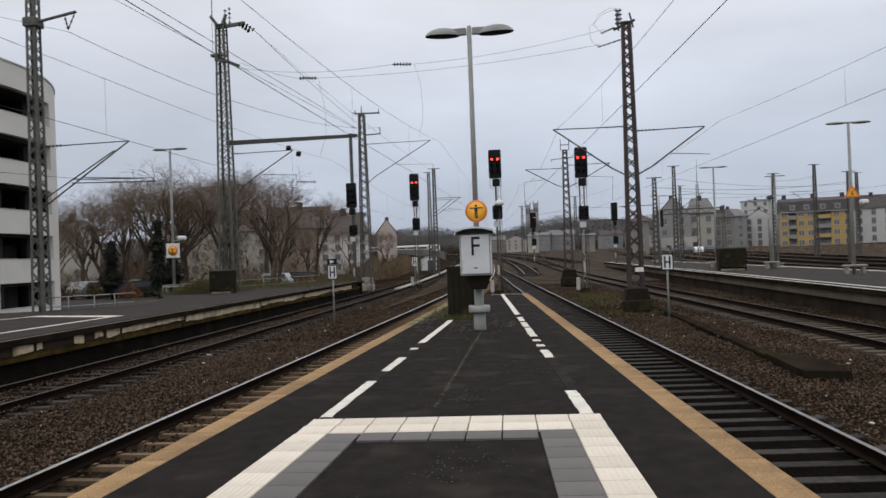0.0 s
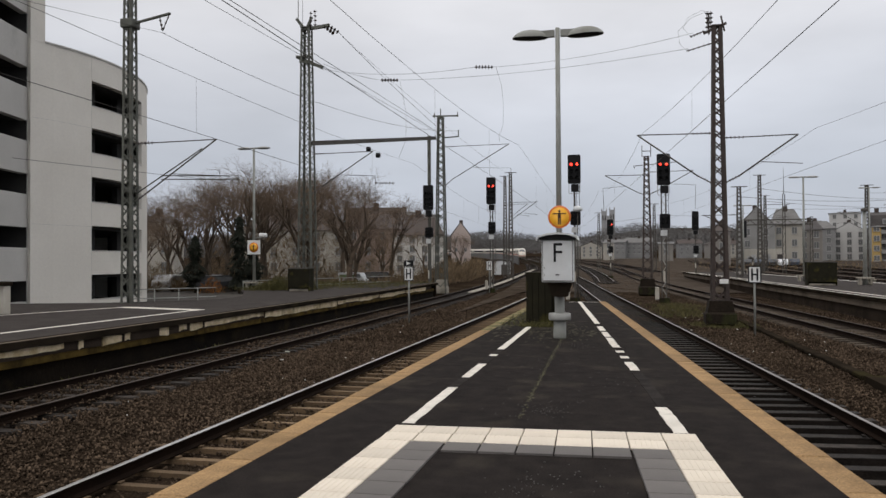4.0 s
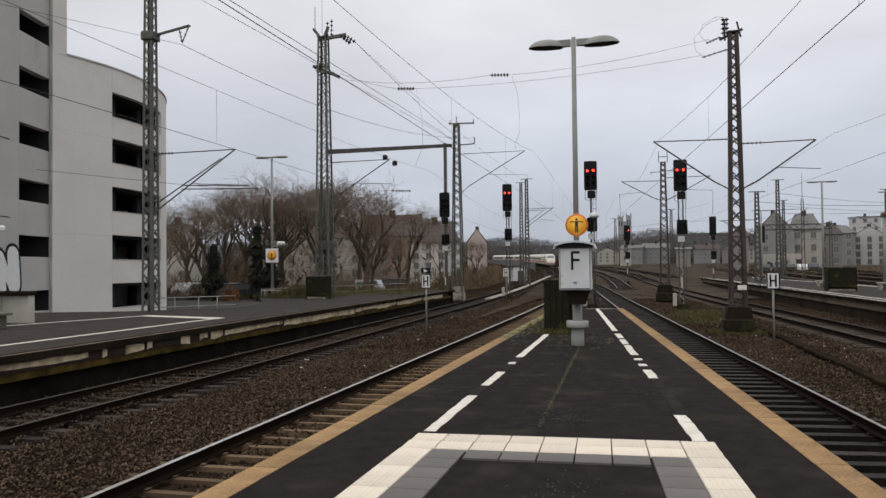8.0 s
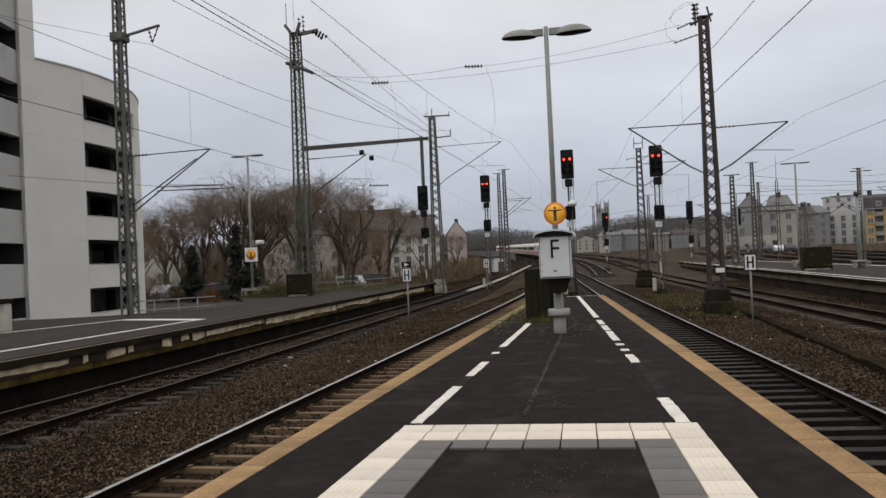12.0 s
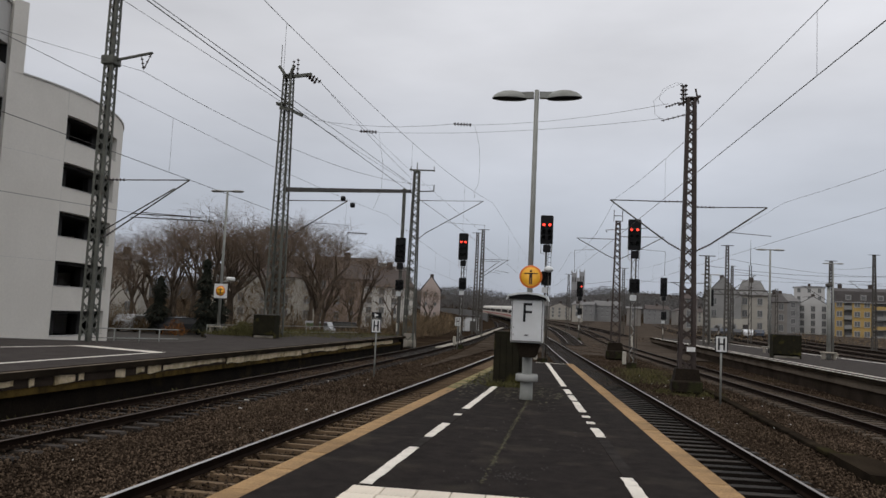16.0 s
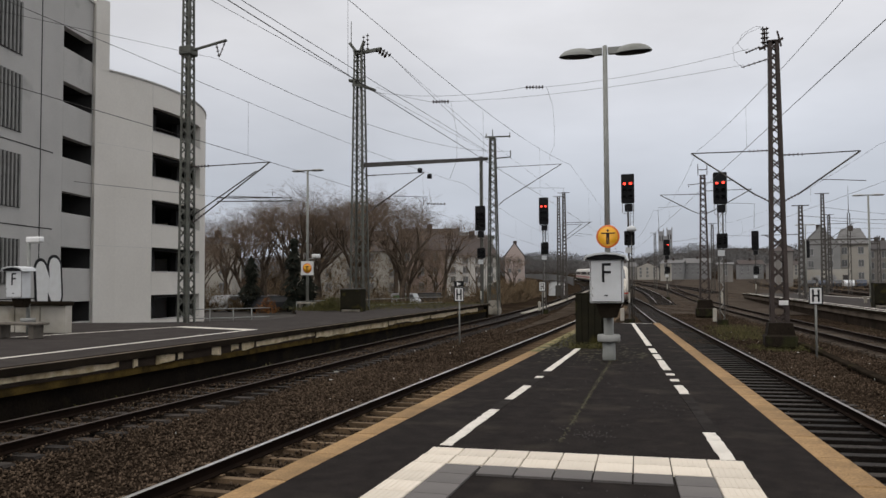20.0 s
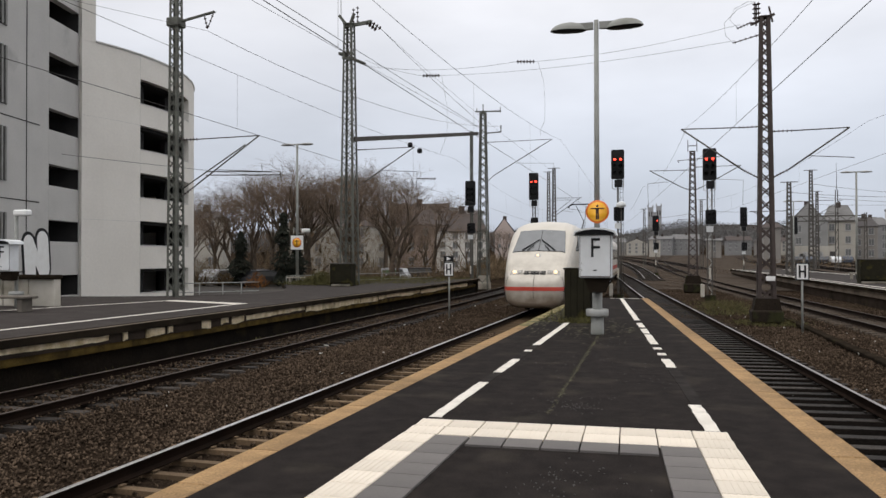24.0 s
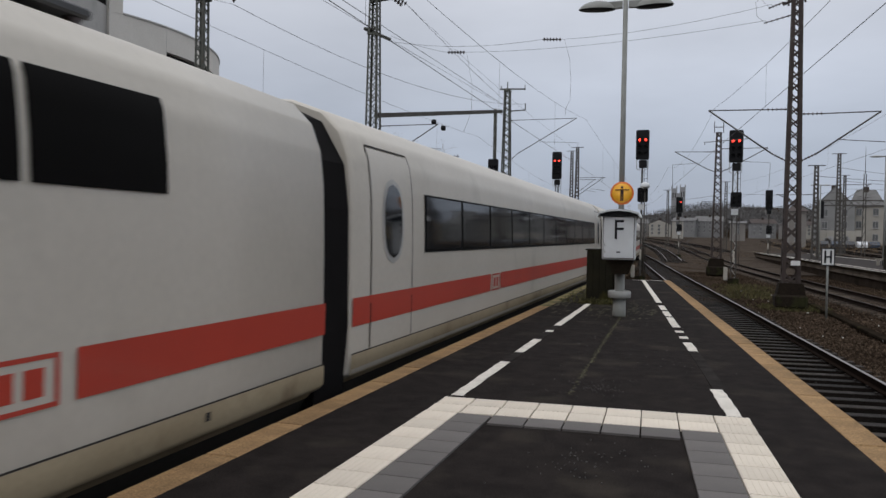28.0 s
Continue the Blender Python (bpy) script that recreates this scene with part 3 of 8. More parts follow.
def build_platform():
    p = thing("platform", (0, 0, 0), "dark asphalt island platform that narrows towards its end", "platform", kind="structure")
    slab("asphalt_surface", lambda y: edge_left(y) + 0.26, lambda y: edge_right(y) - 0.27, -12, END_Y, -0.12, 0.0, ASPHALT, p)
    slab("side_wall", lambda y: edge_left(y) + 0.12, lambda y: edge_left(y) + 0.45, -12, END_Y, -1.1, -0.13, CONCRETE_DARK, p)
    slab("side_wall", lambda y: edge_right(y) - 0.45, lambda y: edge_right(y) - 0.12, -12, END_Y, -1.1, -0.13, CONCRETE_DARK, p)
    slab("end_wall", lambda y: edge_left(y) + 0.2, lambda y: edge_right(y) - 0.15, END_Y - 0.3, END_Y + 0.06, -1.1, -0.01, CONCRETE, p)
    # coping stones, one metre each
    rng = random.Random(5)
    for fx, wide, side in ((edge_left, 0.27, 1), (edge_right, 0.28, -1)):
        y = -6.0
        while y < END_Y - 0.2:
            far = y > 17 and side == 1
            s = Shape()
            s.box((0, 0, 0), (wide - 0.004, 0.992, 0.16), 0.012)
            lean = math.degrees(math.atan(fx(y + 1) - fx(y)))
            part("coping_stone", s, COPING_MOSSY if far else COPING, p, at=pose(fx(y + 0.5) + side * wide / 2, y + 0.5, -0.077 + rng.uniform(-0.003, 0.003), 0, rng.uniform(-0.4, 0.4), -lean))
            y += 1.0
    # tactile tiles: a cross bar two rows deep, with a strip towards the camera at either end
    left, right, n = -2.09, 0.67, 9
    size, row, grey = (right - left) / n, 0.315, 0.30
    mid, slope, lean = (left + right) / 2, math.tan(math.radians(2.6)), 0.068

    def bar_at(i, v):
        """A place on the cross bar: column i, v metres nearer than its far edge."""
        x = left + (i + 0.5) * size
        return pose(x + lean * v * (i + 0.5) / n, 7.53 + (x - mid) * slope - v, 0, 0, 0, 2.6)

    def tile(kind, material, at, w, d, ridges=False):
        s = Shape()
        s.box((0, 0, 0.006), (w - 0.007, d - 0.007, 0.026), 0.003)
        if ridges:
            for i in range(7):
                s.box(((i + 0.5) / 7 * w - w / 2, 0, 0.0195), (w / 7 * 0.5, d - 0.014, 0.0045), 0.0012)
        part(kind, s, material, p, at=at)

    for i in range(n):
        for r in range(2):
            tile("white_tile", TILE_WHITE, bar_at(i, row * (r + 0.5)), size, row, ridges=True)
    for i in range(2, n - 2):
        tile("grey_tile", TILE_GREY, bar_at(i, 2 * row + grey / 2), size, grey)
    for x0, side, tilt, sgn in ((left, left, 0.0, 1), (right + lean * 2 * row, right, lean, -1)):
        y0 = 7.53 + (side - mid) * slope - 2 * row
        turn = math.degrees(math.atan(tilt))
        for j in range(18):
            for k, (kind, material) in enumerate((("white_tile", TILE_WHITE), ("grey_tile", TILE_GREY))):
                at = pose(x0, y0, 0, 0, 0, turn) @ pose(sgn * (k + 0.5) * size, -(j + 0.5) * row, 0)
                tile(kind, material, at, size, row - (0.008 if j % 2 else 0.0), ridges=k == 0)

    # painted dashes
    def dash(x0, y0, x1, y1, w, paint=PAINT_LINE):
        d = Vector((x1 - x0, y1 - y0, 0))
        r = Vector((d.y, -d.x, 0)).normalized() * w / 2
        rg = random.Random(round(y0 * 100))
        a, b = [], []
        k = max(2, int(d.length / 0.12))
        for i in range(k + 1):
            c = Vector((x0, y0, 0.0)) + d * i / k
            a.append(c + r * rg.uniform(0.82, 1.05))
            b.append(c - r * rg.uniform(0.82, 1.05))
        vs = [(*q[:2], 0.001) for q in a] + [(*q[:2], 0.001) for q in b] + [(*q[:2], 0.006) for q in a] + [(*q[:2], 0.006) for q in b]
        m = k + 1
        fs = [(2 * m + i, 2 * m + i + 1, 3 * m + i + 1, 3 * m + i) for i in range(k)]
        fs += [(i, i + 1, 2 * m + i + 1, 2 * m + i) for i in range(k)] + [(m + i + 1, m + i, 3 * m + i, 3 * m + i + 1) for i in range(k)]
        part("painted_dash", Shape().add(vs, fs), paint, p)

    for y0, y1 in ((7.62, 9.85), (10.7, 12.15), (13.15, 13.4), (14.15, 19.0)):
        dash(-2.02 - 0.008 * (y0 - 7.6), y0, -2.02 - 0.008 * (y1 - 7.6), y1, 0.13)
    for y0, y1 in ((7.66, 8.95), (11.8, 12.75), (13.2, 13.5), (14.0, 14.3), (14.8, 16.6), (16.8, 17.9), (18.2, 19.4), (20.2, 30.6)):
        fx = lambda y: 0.60 - 0.0905 * (y - 7.6) - (0.04 if y < 9 else 0)
        dash(fx(y0), y0, fx(y1), y1, 0.14)
    # the old line, ground off between the dashes
    ground_off = mat("ground_off_line", (0.034, 0.030, 0.0275), 0.95, dark=(0.0165, 0.0142, 0.013), scale=3.0, amount=1.0, fine=0.4, bump=0.003, bump_scale=90, spec=0.03)
    for y0, y1 in ((9.0, 11.75), (12.78, 13.18)):
        dash(fx(y0), y0, fx(y1), y1, 0.15, ground_off)
    for y0, y1 in ((9.9, 10.65), (12.2, 13.1), (13.45, 14.1)):
        dash(-2.02 - 0.008 * (y0 - 7.6), y0, -2.02 - 0.008 * (y1 - 7.6), y1, 0.14, ground_off)
    slab("end_line", lambda y: -1.9, lambda y: edge_right(y) - 0.31, END_Y - 0.42, END_Y - 0.32, 0.001, 0.005, PAINT_LINE, p)
    return p


build_platform()


# ---------- platform furniture ----------
def letter(text, size, at, parent, material, name="lettering", depth=0.004):
    cu = bpy.data.curves.new(name, "FONT")
    cu.body, cu.size, cu.align_x, cu.align_y, cu.extrude = text, size, "CENTER", "CENTER", depth
    ob = bpy.data.objects.new(name, cu)
    me = bpy.data.meshes.new_from_object(ob)
    bpy.data.objects.remove(ob)
    me.materials.clear()
    me.materials.append(material)
    return part(name, me, material, parent, at=at)


def build_platform_lamp():
    t = thing("platform_lamp", (-1.19, 16.42, 0), "grey platform lamp post with two dished heads", "lamp post")
    part("post", Shape().tube([(0, 0, 0), (0, 0, 0.5), (0, 0, 1.2)], 0.10, 14).tube([(0, 0, 1.2), (0, 0, 6.36)], 0.06, 14, 0.046), POST_PAINT, t)
    part("collar", Shape().lathe([(0.10, 0.36), (0.215, 0.37), (0.225, 0.39), (0.225, 0.50), (0.205, 0.515), (0.205, 0.50), (0.15, 0.49), (0.10, 0.49)], (0, 0, 0), 24), GALV, t, "pale round guard collar")
    part("base_sleeve", Shape().lathe([(0.125, 0.0), (0.13, 0.02), (0.125, 0.36), (0.10, 0.37)], (0, 0, 0), 18), POST_PAINT, t)
    for sgn in (-1, 1):
        part("lamp_arm", Shape().prism([(sgn * 0.06, 6.185), (sgn * 0.40, 6.170), (sgn * 0.45, 6.31), (sgn * 0.06, 6.315)][::sgn], -0.055, 0.055, "y"), POST_PAINT, t, "flat grey neck of the lamp head")
        n = 20
        shell, under = Shape(), Shape()

        def ring(r, z):
            out = []
            for k in range(n):
                an = 2 * math.pi * k / n
                u = math.cos(an)
                out.append((sgn * (0.565 - 0.03 * z / 0.18) + 0.37 * r * u, 0.17 * r * math.sin(an), 6.185 + z + 0.012 * (r * u * sgn)))
            return out

        vs = sum((ring(r, z) for r, z in ((1.0, 0.0), (0.985, 0.022), (0.90, 0.065), (0.74, 0.112), (0.5, 0.148), (0.25, 0.165), (0.0, 0.17))), [])
        shell.add(vs, [(i * n + k, i * n + (k + 1) % n, (i + 1) * n + (k + 1) % n, (i + 1) * n + k) for i in range(6) for k in range(n)], True)
        h = part("lamp_head", shell, POST_PAINT, t, "grey dished lamp head")
        vs = sum((ring(r, z) for r, z in ((1.0, 0.0), (0.96, -0.014), (0.7, -0.026), (0.0, -0.03))), [])
        under.add(vs, [(i * n + (k + 1) % n, i * n + k, (i + 1) * n + k, (i + 1) * n + (k + 1) % n) for i in range(3) for k in range(n)], True)
        part("diffuser", under, BLACK, h, "dark underside of the lamp head")
    # round warning sign: amber disc with an orange rim and a dark standing figure as plain bars
    sg = part("round_sign", Shape().lathe([(0.0, -0.02), (0.225, -0.02), (0.23, -0.012), (0.23, 0.012), (0.0, 0.012)], (0.02, -0.13, 2.47), 32, "y"), SIGN_RED, t, "round amber sign with rust-red rim")
    part("sign_face", Shape().lathe([(0.0, -0.006), (0.192, -0.006), (0.192, 0.0), (0.0, 0.0)], (0.02, -0.15, 2.47), 32, "y"), SIGN_YELLOW, sg)
    fig = Shape().box((0.02, -0.158, 2.497), (0.062, 0.006, 0.10), 0.002).box((0.02, -0.158, 2.535), (0.27, 0.006, 0.020), 0.002)
    fig.box((0.003, -0.158, 2.385), (0.027, 0.006, 0.14), 0.002).box((0.037, -0.158, 2.385), (0.027, 0.006, 0.14), 0.002)
    fig.lathe([(0.0, -0.161), (0.024, -0.161), (0.024, -0.155), (0.0, -0.155)], (0.02, 0, 2.585), 12, "y")
    part("sign_bar", fig, SIGN_DARK, sg)
    part("sign_clamp", Shape().box((0.02, -0.08, 2.47), (0.06, 0.1, 0.2), 0.01), GALV, sg)
    return t


build_platform_lamp()


def build_call_box(x, y, turn, size=1.0):
    """The white cabinet with the section letter, hung before the lamp post."""
    t = thing("platform_cabinet", (x, y, 0), "white metal cabinet with pitched lid and black letter F", "cabinet", "lettered platform cabinets", turn=turn)
    # body
    part("body", Shape().box((0, 0, 1.58), (0.63, 0.36, 0.86), 0.018), BOX_WHITE, t)
    d = part("cabinet_door", Shape().box((0, -0.185, 1.585), (0.575, 0.02, 0.80), 0.008), BOX_WHITE, t)
    part("door_joint", Shape().box((0, -0.1785, 1.585), (0.60, 0.012, 0.825), 0.0), TILE_GREY, d)
    part("lock", Shape().box((0.0, -0.2, 1.30), (0.075, 0.012, 0.022), 0.004), BLACK, d)
    for z in (1.28, 1.42):
        part("hinge", Shape().tube([(-0.26, -0.198, z), (-0.26, -0.198, z + 0.04)], 0.01, 6), GALV, d)
    letter("F", 0.55, pose(0.0, -0.199, 1.72, 90, 0, 0), d, BLACK).scale.x = 0.86
    # lid: a shallow curved roof that overhangs
    s = Shape()
    prof = [(-0.42, 1.985), (-0.385, 2.075), (-0.20, 2.125), (0.0, 2.14), (0.20, 2.125), (0.385, 2.075), (0.42, 1.985), (0.395, 1.98), (0.365, 2.045), (0.19, 2.09), (0.0, 2.105), (-0.19, 2.09), (-0.365, 2.045), (-0.395, 1.98)]
    s.prism(prof, -0.30, 0.28, "y")
    part("lid", s, BOX_WHITE, t, "curved white overhanging lid")
    # Black fill that paints the shade under the overhanging lid.
    part("lid_underside", Shape().prism([(-0.36, 2.0), (0.36, 2.0), (0.36, 2.035), (0.19, 2.085), (0.0, 2.1), (-0.19, 2.085), (-0.36, 2.035)], -0.24, 0.24, "y"), BLACK, t)
    # Bracket coloured near-black: the shade under the cabinet is put into it.
    part("bracket", Shape().prism([(-0.12, 0.86), (0.18, 0.86), (0.27, 1.14), (-0.22, 1.14)], -0.04, 0.25, "y").box((0.03, 0.2, 1.5), (0.18, 0.12, 0.9), 0.01), CONCRETE_DARK, t)
    return t


build_call_box(-1.19, 16.12, 0)


FOUNDATION = mat("mossy_mast_foundation", (0.024, 0.018, 0.013), 0.95, dark=(0.010, 0.008, 0.006), scale=1.6, amount=0.9, fine=0.35, bump=0.02, bump_scale=18, stain=(0.045, 0.05, 0.018), stain_scale=1.5, stain_cut=0.5, spec=0.1)


def build_lattice_mast(x, y, z0, height, base, top, material, label, turn=0.0, flange=0.10, foot=None, name="catenary_mast", brace=0.045, footing=None):
    """A four-legged lattice mast with zigzag bracing on each face."""
    t = thing(name, (x, y, z0), label, "railway mast", "overhead line masts", turn=turn)

    def half(z):
        return (base + (top - base) * z / height) / 2

    for i in (-1, 1):
        for j in (-1, 1):
            leg = Shape()
            # angle iron: two thin flanges
            a, b = half(0), half(height)
            leg.bar((i * a, j * a - j * flange / 2, 0), (i * b, j * b - j * flange / 2, height), 0.014, flange)
            leg.bar((i * a - i * flange / 2, j * a, 0), (i * b - i * flange / 2, j * b, height), flange, 0.014)
            part("mast_leg", leg, material, t)
    for face in range(4):
        s = Shape()
        z, side = 0.15, 1
        while z < height - 0.2:
            d = max(0.3, half(z) * 2 * 0.95)
            z2 = min(height, z + d)
            for sg in (side, -side):
                a, b = half(z) * 0.97, half(z2) * 0.97
                p, q = (sg * a, a, z), (-sg * b, b, z2)
                if face == 1:
                    p, q = (p[0], -p[1], p[2]), (q[0], -q[1], q[2])
                elif face == 2:
                    p, q = (p[1], p[0], p[2]), (q[1], q[0], q[2])
                elif face == 3:
                    p, q = (-p[1], p[0], p[2]), (-q[1], q[0], q[2])
                if sg == side or face < 2:
                    s.bar(p, q, 0.012, brace)
            side = -side
            z = z2
        part("lattice_face", s, material, t)
    if foot:
        w = base * 0.5 if footing else max(0.5, base * 0.78)
        part("foundation", Shape().box((0, 0, foot * 0.28), (w * 2.2, w * 2.0, foot * 0.56), 0.09), footing or FOUNDATION, t)
        part("plinth", Shape().prism([(-w * 0.95, foot * 0.55), (w * 0.95, foot * 0.55), (w * 0.8, foot), (-w * 0.8, foot)], -w * 0.85, w * 0.85, "y"), footing or FOUNDATION, t)
    part("mast_cap", Shape().box((0, 0, height), (top * 1.15, top * 1.15, 0.06), 0.01), material, t)
    return t


def insulator(parent, a, b, r=0.055, n=5):
    """A ribbed porcelain insulator on a rod between two points (in the parent's space)."""
    a, b = Vector(a), Vector(b)
    s = Shape()
    s.tube([a, b], 0.02, 6)
    for i in range(n):
        c = a.lerp(b, (i + 0.5) / n)
        d = (b - a).normalized() * 0.02
        s.tube([c - d, c, c + d], r * 0.5, 10, r)
    part("insulator", s, INSULATOR, parent)


def cantilever(t, tip, top_z, low_z, mast_half, sgn, contact_z, steady=0.8):
    """The bracket that holds one track's wires: level stay, sloping strut, registration arm."""
    x0 = sgn * mast_half
    b = part("cantilever_strut", Shape().tube([(x0 + sgn * 0.55, 0, low_z + (top_z - low_z) * 0.16), (tip, 0, top_z + 0.03)], 0.03, 6), MAST_STEEL, t)
    part("cantilever_stay", Shape().tube([(x0 + sgn * 0.75, 0, top_z), (tip, 0, top_z + 0.03)], 0.022, 6), MAST_STEEL, b)
    insulator(b, (x0, 0, top_z), (x0 + sgn * 0.75, 0, top_z), 0.06)
    insulator(b, (x0, 0, low_z), (x0 + sgn * 0.55, 0, low_z + (top_z - low_z) * 0.16), 0.06)
    k = 0.45
    px, pz = x0 + (tip - x0) * k, low_z + (top_z - low_z) * k
    ex = tip + sgn * 0.15
    part("registration_arm", Shape().tube([(px, 0, pz), (ex, 0, pz - 0.12), (ex - sgn * 0.05, 0, contact_z + 0.02)], 0.014, 6), MAST_STEEL, b)
    return b


def build_masts():
    # brown mast between the right-hand tracks
    m = build_lattice_mast(3.78, 32.3, -0.95, 11.6, 0.66, 0.36, MAST_BROWN, "slender brown steel lattice mast on a dark concrete foot", foot=0.95, flange=0.12, brace=0.05)
    cantilever(m, -3.05, 7.45, 5.5, 0.24, -1, 6.15)
    cantilever(m, 2.90, 7.25, 5.5, 0.24, 1, 6.15)
    bars("top_arm", m, MAST_BROWN, (((-0.5, 0, 11.35), (0.35, 0, 11.7), 0.09), ((-0.3, 0, 11.3), (-0.3, 0, 12.1), 0.06), ((0.28, 0, 11.4), (0.15, 0, 12.0), 0.06),))
    for dx in (-0.36, -0.22):
        insulator(m, (dx, 0, 11.5), (dx, 0, 12.2), 0.09, 4)
    insulator(m, (-0.45, 0, 11.45), (-1.0, 0, 11.25), 0.06)
    insulator(m, (-0.2, 0, 10.95), (-1.15, 0, 10.7), 0.06)
    part("jumper_wire", Shape().tube([(-0.95, 0, 11.25), (-1.25, 0, 11.6), (-1.1, 0, 12.0), (-0.6, 0, 12.25), (-0.3, 0, 12.2)], 0.006, 5), WIRE, m)
    part("jumper_wire", Shape().tube([(-1.1, 0, 10.7), (-1.4, 0, 11.0), (-1.45, 0, 11.5), (-0.95, 0, 12.0), (-0.4, 0, 12.2)], 0.006, 5), WIRE, m)
    part("plate_bars", Shape().box((0.1, -0.5, 1.7), (0.32, 0.02, 0.17), 0.005), SIGN_WHITE, m, "small white number plate with a dark bar")
    # lattice mast by the left platform, before the car park
    m = build_lattice_mast(-18.67, 27.6, 0.0, 13.6, 0.50, 0.34, MAST_GREEN, "green-grey steel lattice mast behind the neighbouring platform")
    cantilever(m, 3.7, 6.25, 4.0, 0.27, 1, 5.1)
    part("feeder_arm", Shape().bar((0.0, 0, 10.95), (1.75, 0, 11.25), 0.11, 0.07).box((0, 0, 10.95), (0.55, 0.55, 0.35), 0.03), MAST_GREEN, m)
    insulator(m, (1.3, 0, 11.1), (1.42, 0, 10.6), 0.06, 3)
    insulator(m, (1.7, 0, 11.2), (1.42, 0, 10.6), 0.06, 3)
    part("second_strut", Shape().tube([(0.3, 0, 4.3), (3.1, 0, 5.95)], 0.028, 6), MAST_GREEN, m)
    for z, x1 in ((4.92, 4.2), (4.78, 4.6)):
        part("steady_arm", Shape().tube([(1.3, 0.1, z + 0.05), (x1, 0.1, z - 0.04)], 0.02, 6), MAST_STEEL, m)
    part("steady_arm", Shape().tube([(4.55, 0.1, 4.90), (4.57, 0.1, 4.60)], 0.014, 5), MAST_STEEL, m)
    # portal: heavier mast, beam, and the mast that carries its other end
    m = build_lattice_mast(-17.0, 41.5, 0.0, 14.7, 0.88, 0.50, MAST_GREEN, "tall grey-green lattice mast carrying a cross beam")
    bars("top_yoke", m, MAST_GREEN, (((-0.6, 0, 15.25), (-0.1, 0, 14.6), 0.15), ((-0.3, 0, 14.6), (1.35, 0, 14.75), 0.17), ((0.0, 0, 14.6), (0.3, 0, 15.3), 0.13), ((-0.5, 0, 15.2), (-0.5, 0, 16.5), 0.03),))
    for dx, z in ((0.25, 15.3), (0.5, 15.4)):
        insulator(m, (dx, 0, 14.7), (dx, 0, z + 0.3), 0.1, 4)
    insulator(m, (1.2, 0, 14.8), (1.9, 0, 14.3), 0.12, 4)
    insulator(m, (1.0, 0, 14.75), (1.7, -0.2, 14.2), 0.12, 4)
    bars("mid_yoke", m, MAST_GREEN, (((-0.6, 0, 13.1), (0.95, 0, 12.4), 0.17), ((-0.6, -0.1, 13.1), (0.3, -0.1, 13.0), 0.1), ((-0.3, -0.3, 12.75), (0.5, -0.3, 12.6), 0.12),))
    cantilever(m, 3.85, 7.6, 5.4, 0.3, 1, 5.2)
    for x, z in ((3.6, 7.75), (4.15, 7.4)):
        part("tension_weight", Shape().lathe([(0.03, -0.14), (0.13, -0.12), (0.15, 0.0), (0.13, 0.12), (0.03, 0.14)], (x, 0, z), 10), BLACK, m)
    m3 = build_lattice_mast(-13.4, 59.5, -0.95, 13.6, 0.9, 0.45, MAST_GREEN, "lattice mast with a cross arm at the platform end", foot=1.1, footing=CONCRETE)
    bars("cross_arm", m3, MAST_GREEN, (((-0.6, 0, 13.75), (1.4, 0, 13.7), 0.1), ((0.0, 0, 13.6), (-0.0, 0, 14.3), 0.06), ((-0.5, 0, 13.7), (-0.5, 0, 14.0), 0.05), ((1.35, 0, 13.6), (1.35, 0, 14.0), 0.05), ((0.2, 0, 12.05), (1.4, 0, 12.1), 0.08), ((1.4, 0, 12.1), (1.4, 0, 12.6), 0.07),))
    cantilever(m3, 5.3, 11.35, 8.3, 0.3, 1, 6.1)
    part("second_post", Shape().bar((-0.85, -0.3, 0), (-0.85, -0.3, 12.2), 0.22), MAST_GREEN, m3)
    beam = thing("portal_beam", (0, 0, 0), "long dark steel beam spanning between two masts", "beam")
    part("box_beam", Shape().bar((-16.8, 41.5, 8.2), (-13.9, 59.5, 11.1), 0.3, 0.26), MAST_STEEL, beam)
    # mast behind the right-hand signal
    m = build_lattice_mast(1.93, 58.2, -0.95, 9.9, 0.75, 0.36, MAST_BROWN, "brown lattice mast beyond the platform end", foot=1.2)
    cantilever(m, -2.9, 8.6, 7.2, 0.2, -1, 6.1)
    cantilever(m, 3.2, 8.8, 7.2, 0.2, 1, 6.1)
    bars("top_frame", m, MAST_BROWN, (((-0.3, 0, 9.9), (-0.3, 0, 10.7), 0.05), ((0.3, 0, 9.9), (0.3, 0, 10.7), 0.05), ((-0.3, 0, 10.3), (0.3, 0, 10.3), 0.05),))
    # farther masts, smaller in view
    for x, y, z0, h, k in ((-12.4, 92, -0.6, 12.5, 1), (-14.9, 105, -0.6, 13.5, 1), (10.5, 75, -0.9, 9.0, -1), (15.5, 95, -0.9, 12, 1), (28, 100, -0.9, 11, -1), (22, 130, -0.6, 12, 1), (36, 110, -0.6, 12.5, -1), (45, 120, -0.6, 12, 1), (33, 90, -0.9, 10, 1), (-3.5, 140, -0.2, 10, 1), (5.0, 120, -0.2, 10, -1), (55, 130, -0.5, 12, -1)):
        m = build_lattice_mast(x, y, z0, h, 0.6, 0.34, MAST_STEEL, "distant grey lattice mast of the railway yard")
        for a, b, r in (((0, 0, h * 0.72), (k * 3.2, 0, h * 0.72), 0.03), ((0, 0, h * 0.55), (k * 3.0, 0, h * 0.72), 0.035), ((k * 1.6, 0, h * 0.62), (k * 3.2, 0, h * 0.6), 0.02)):
            part("cantilever_tube", Shape().tube([a, b], r, 5), MAST_STEEL, m)
        part("cross_arm", Shape().bar((-0.7, 0, h), (0.7, 0, h), 0.07), MAST_STEEL, m)


build_masts()


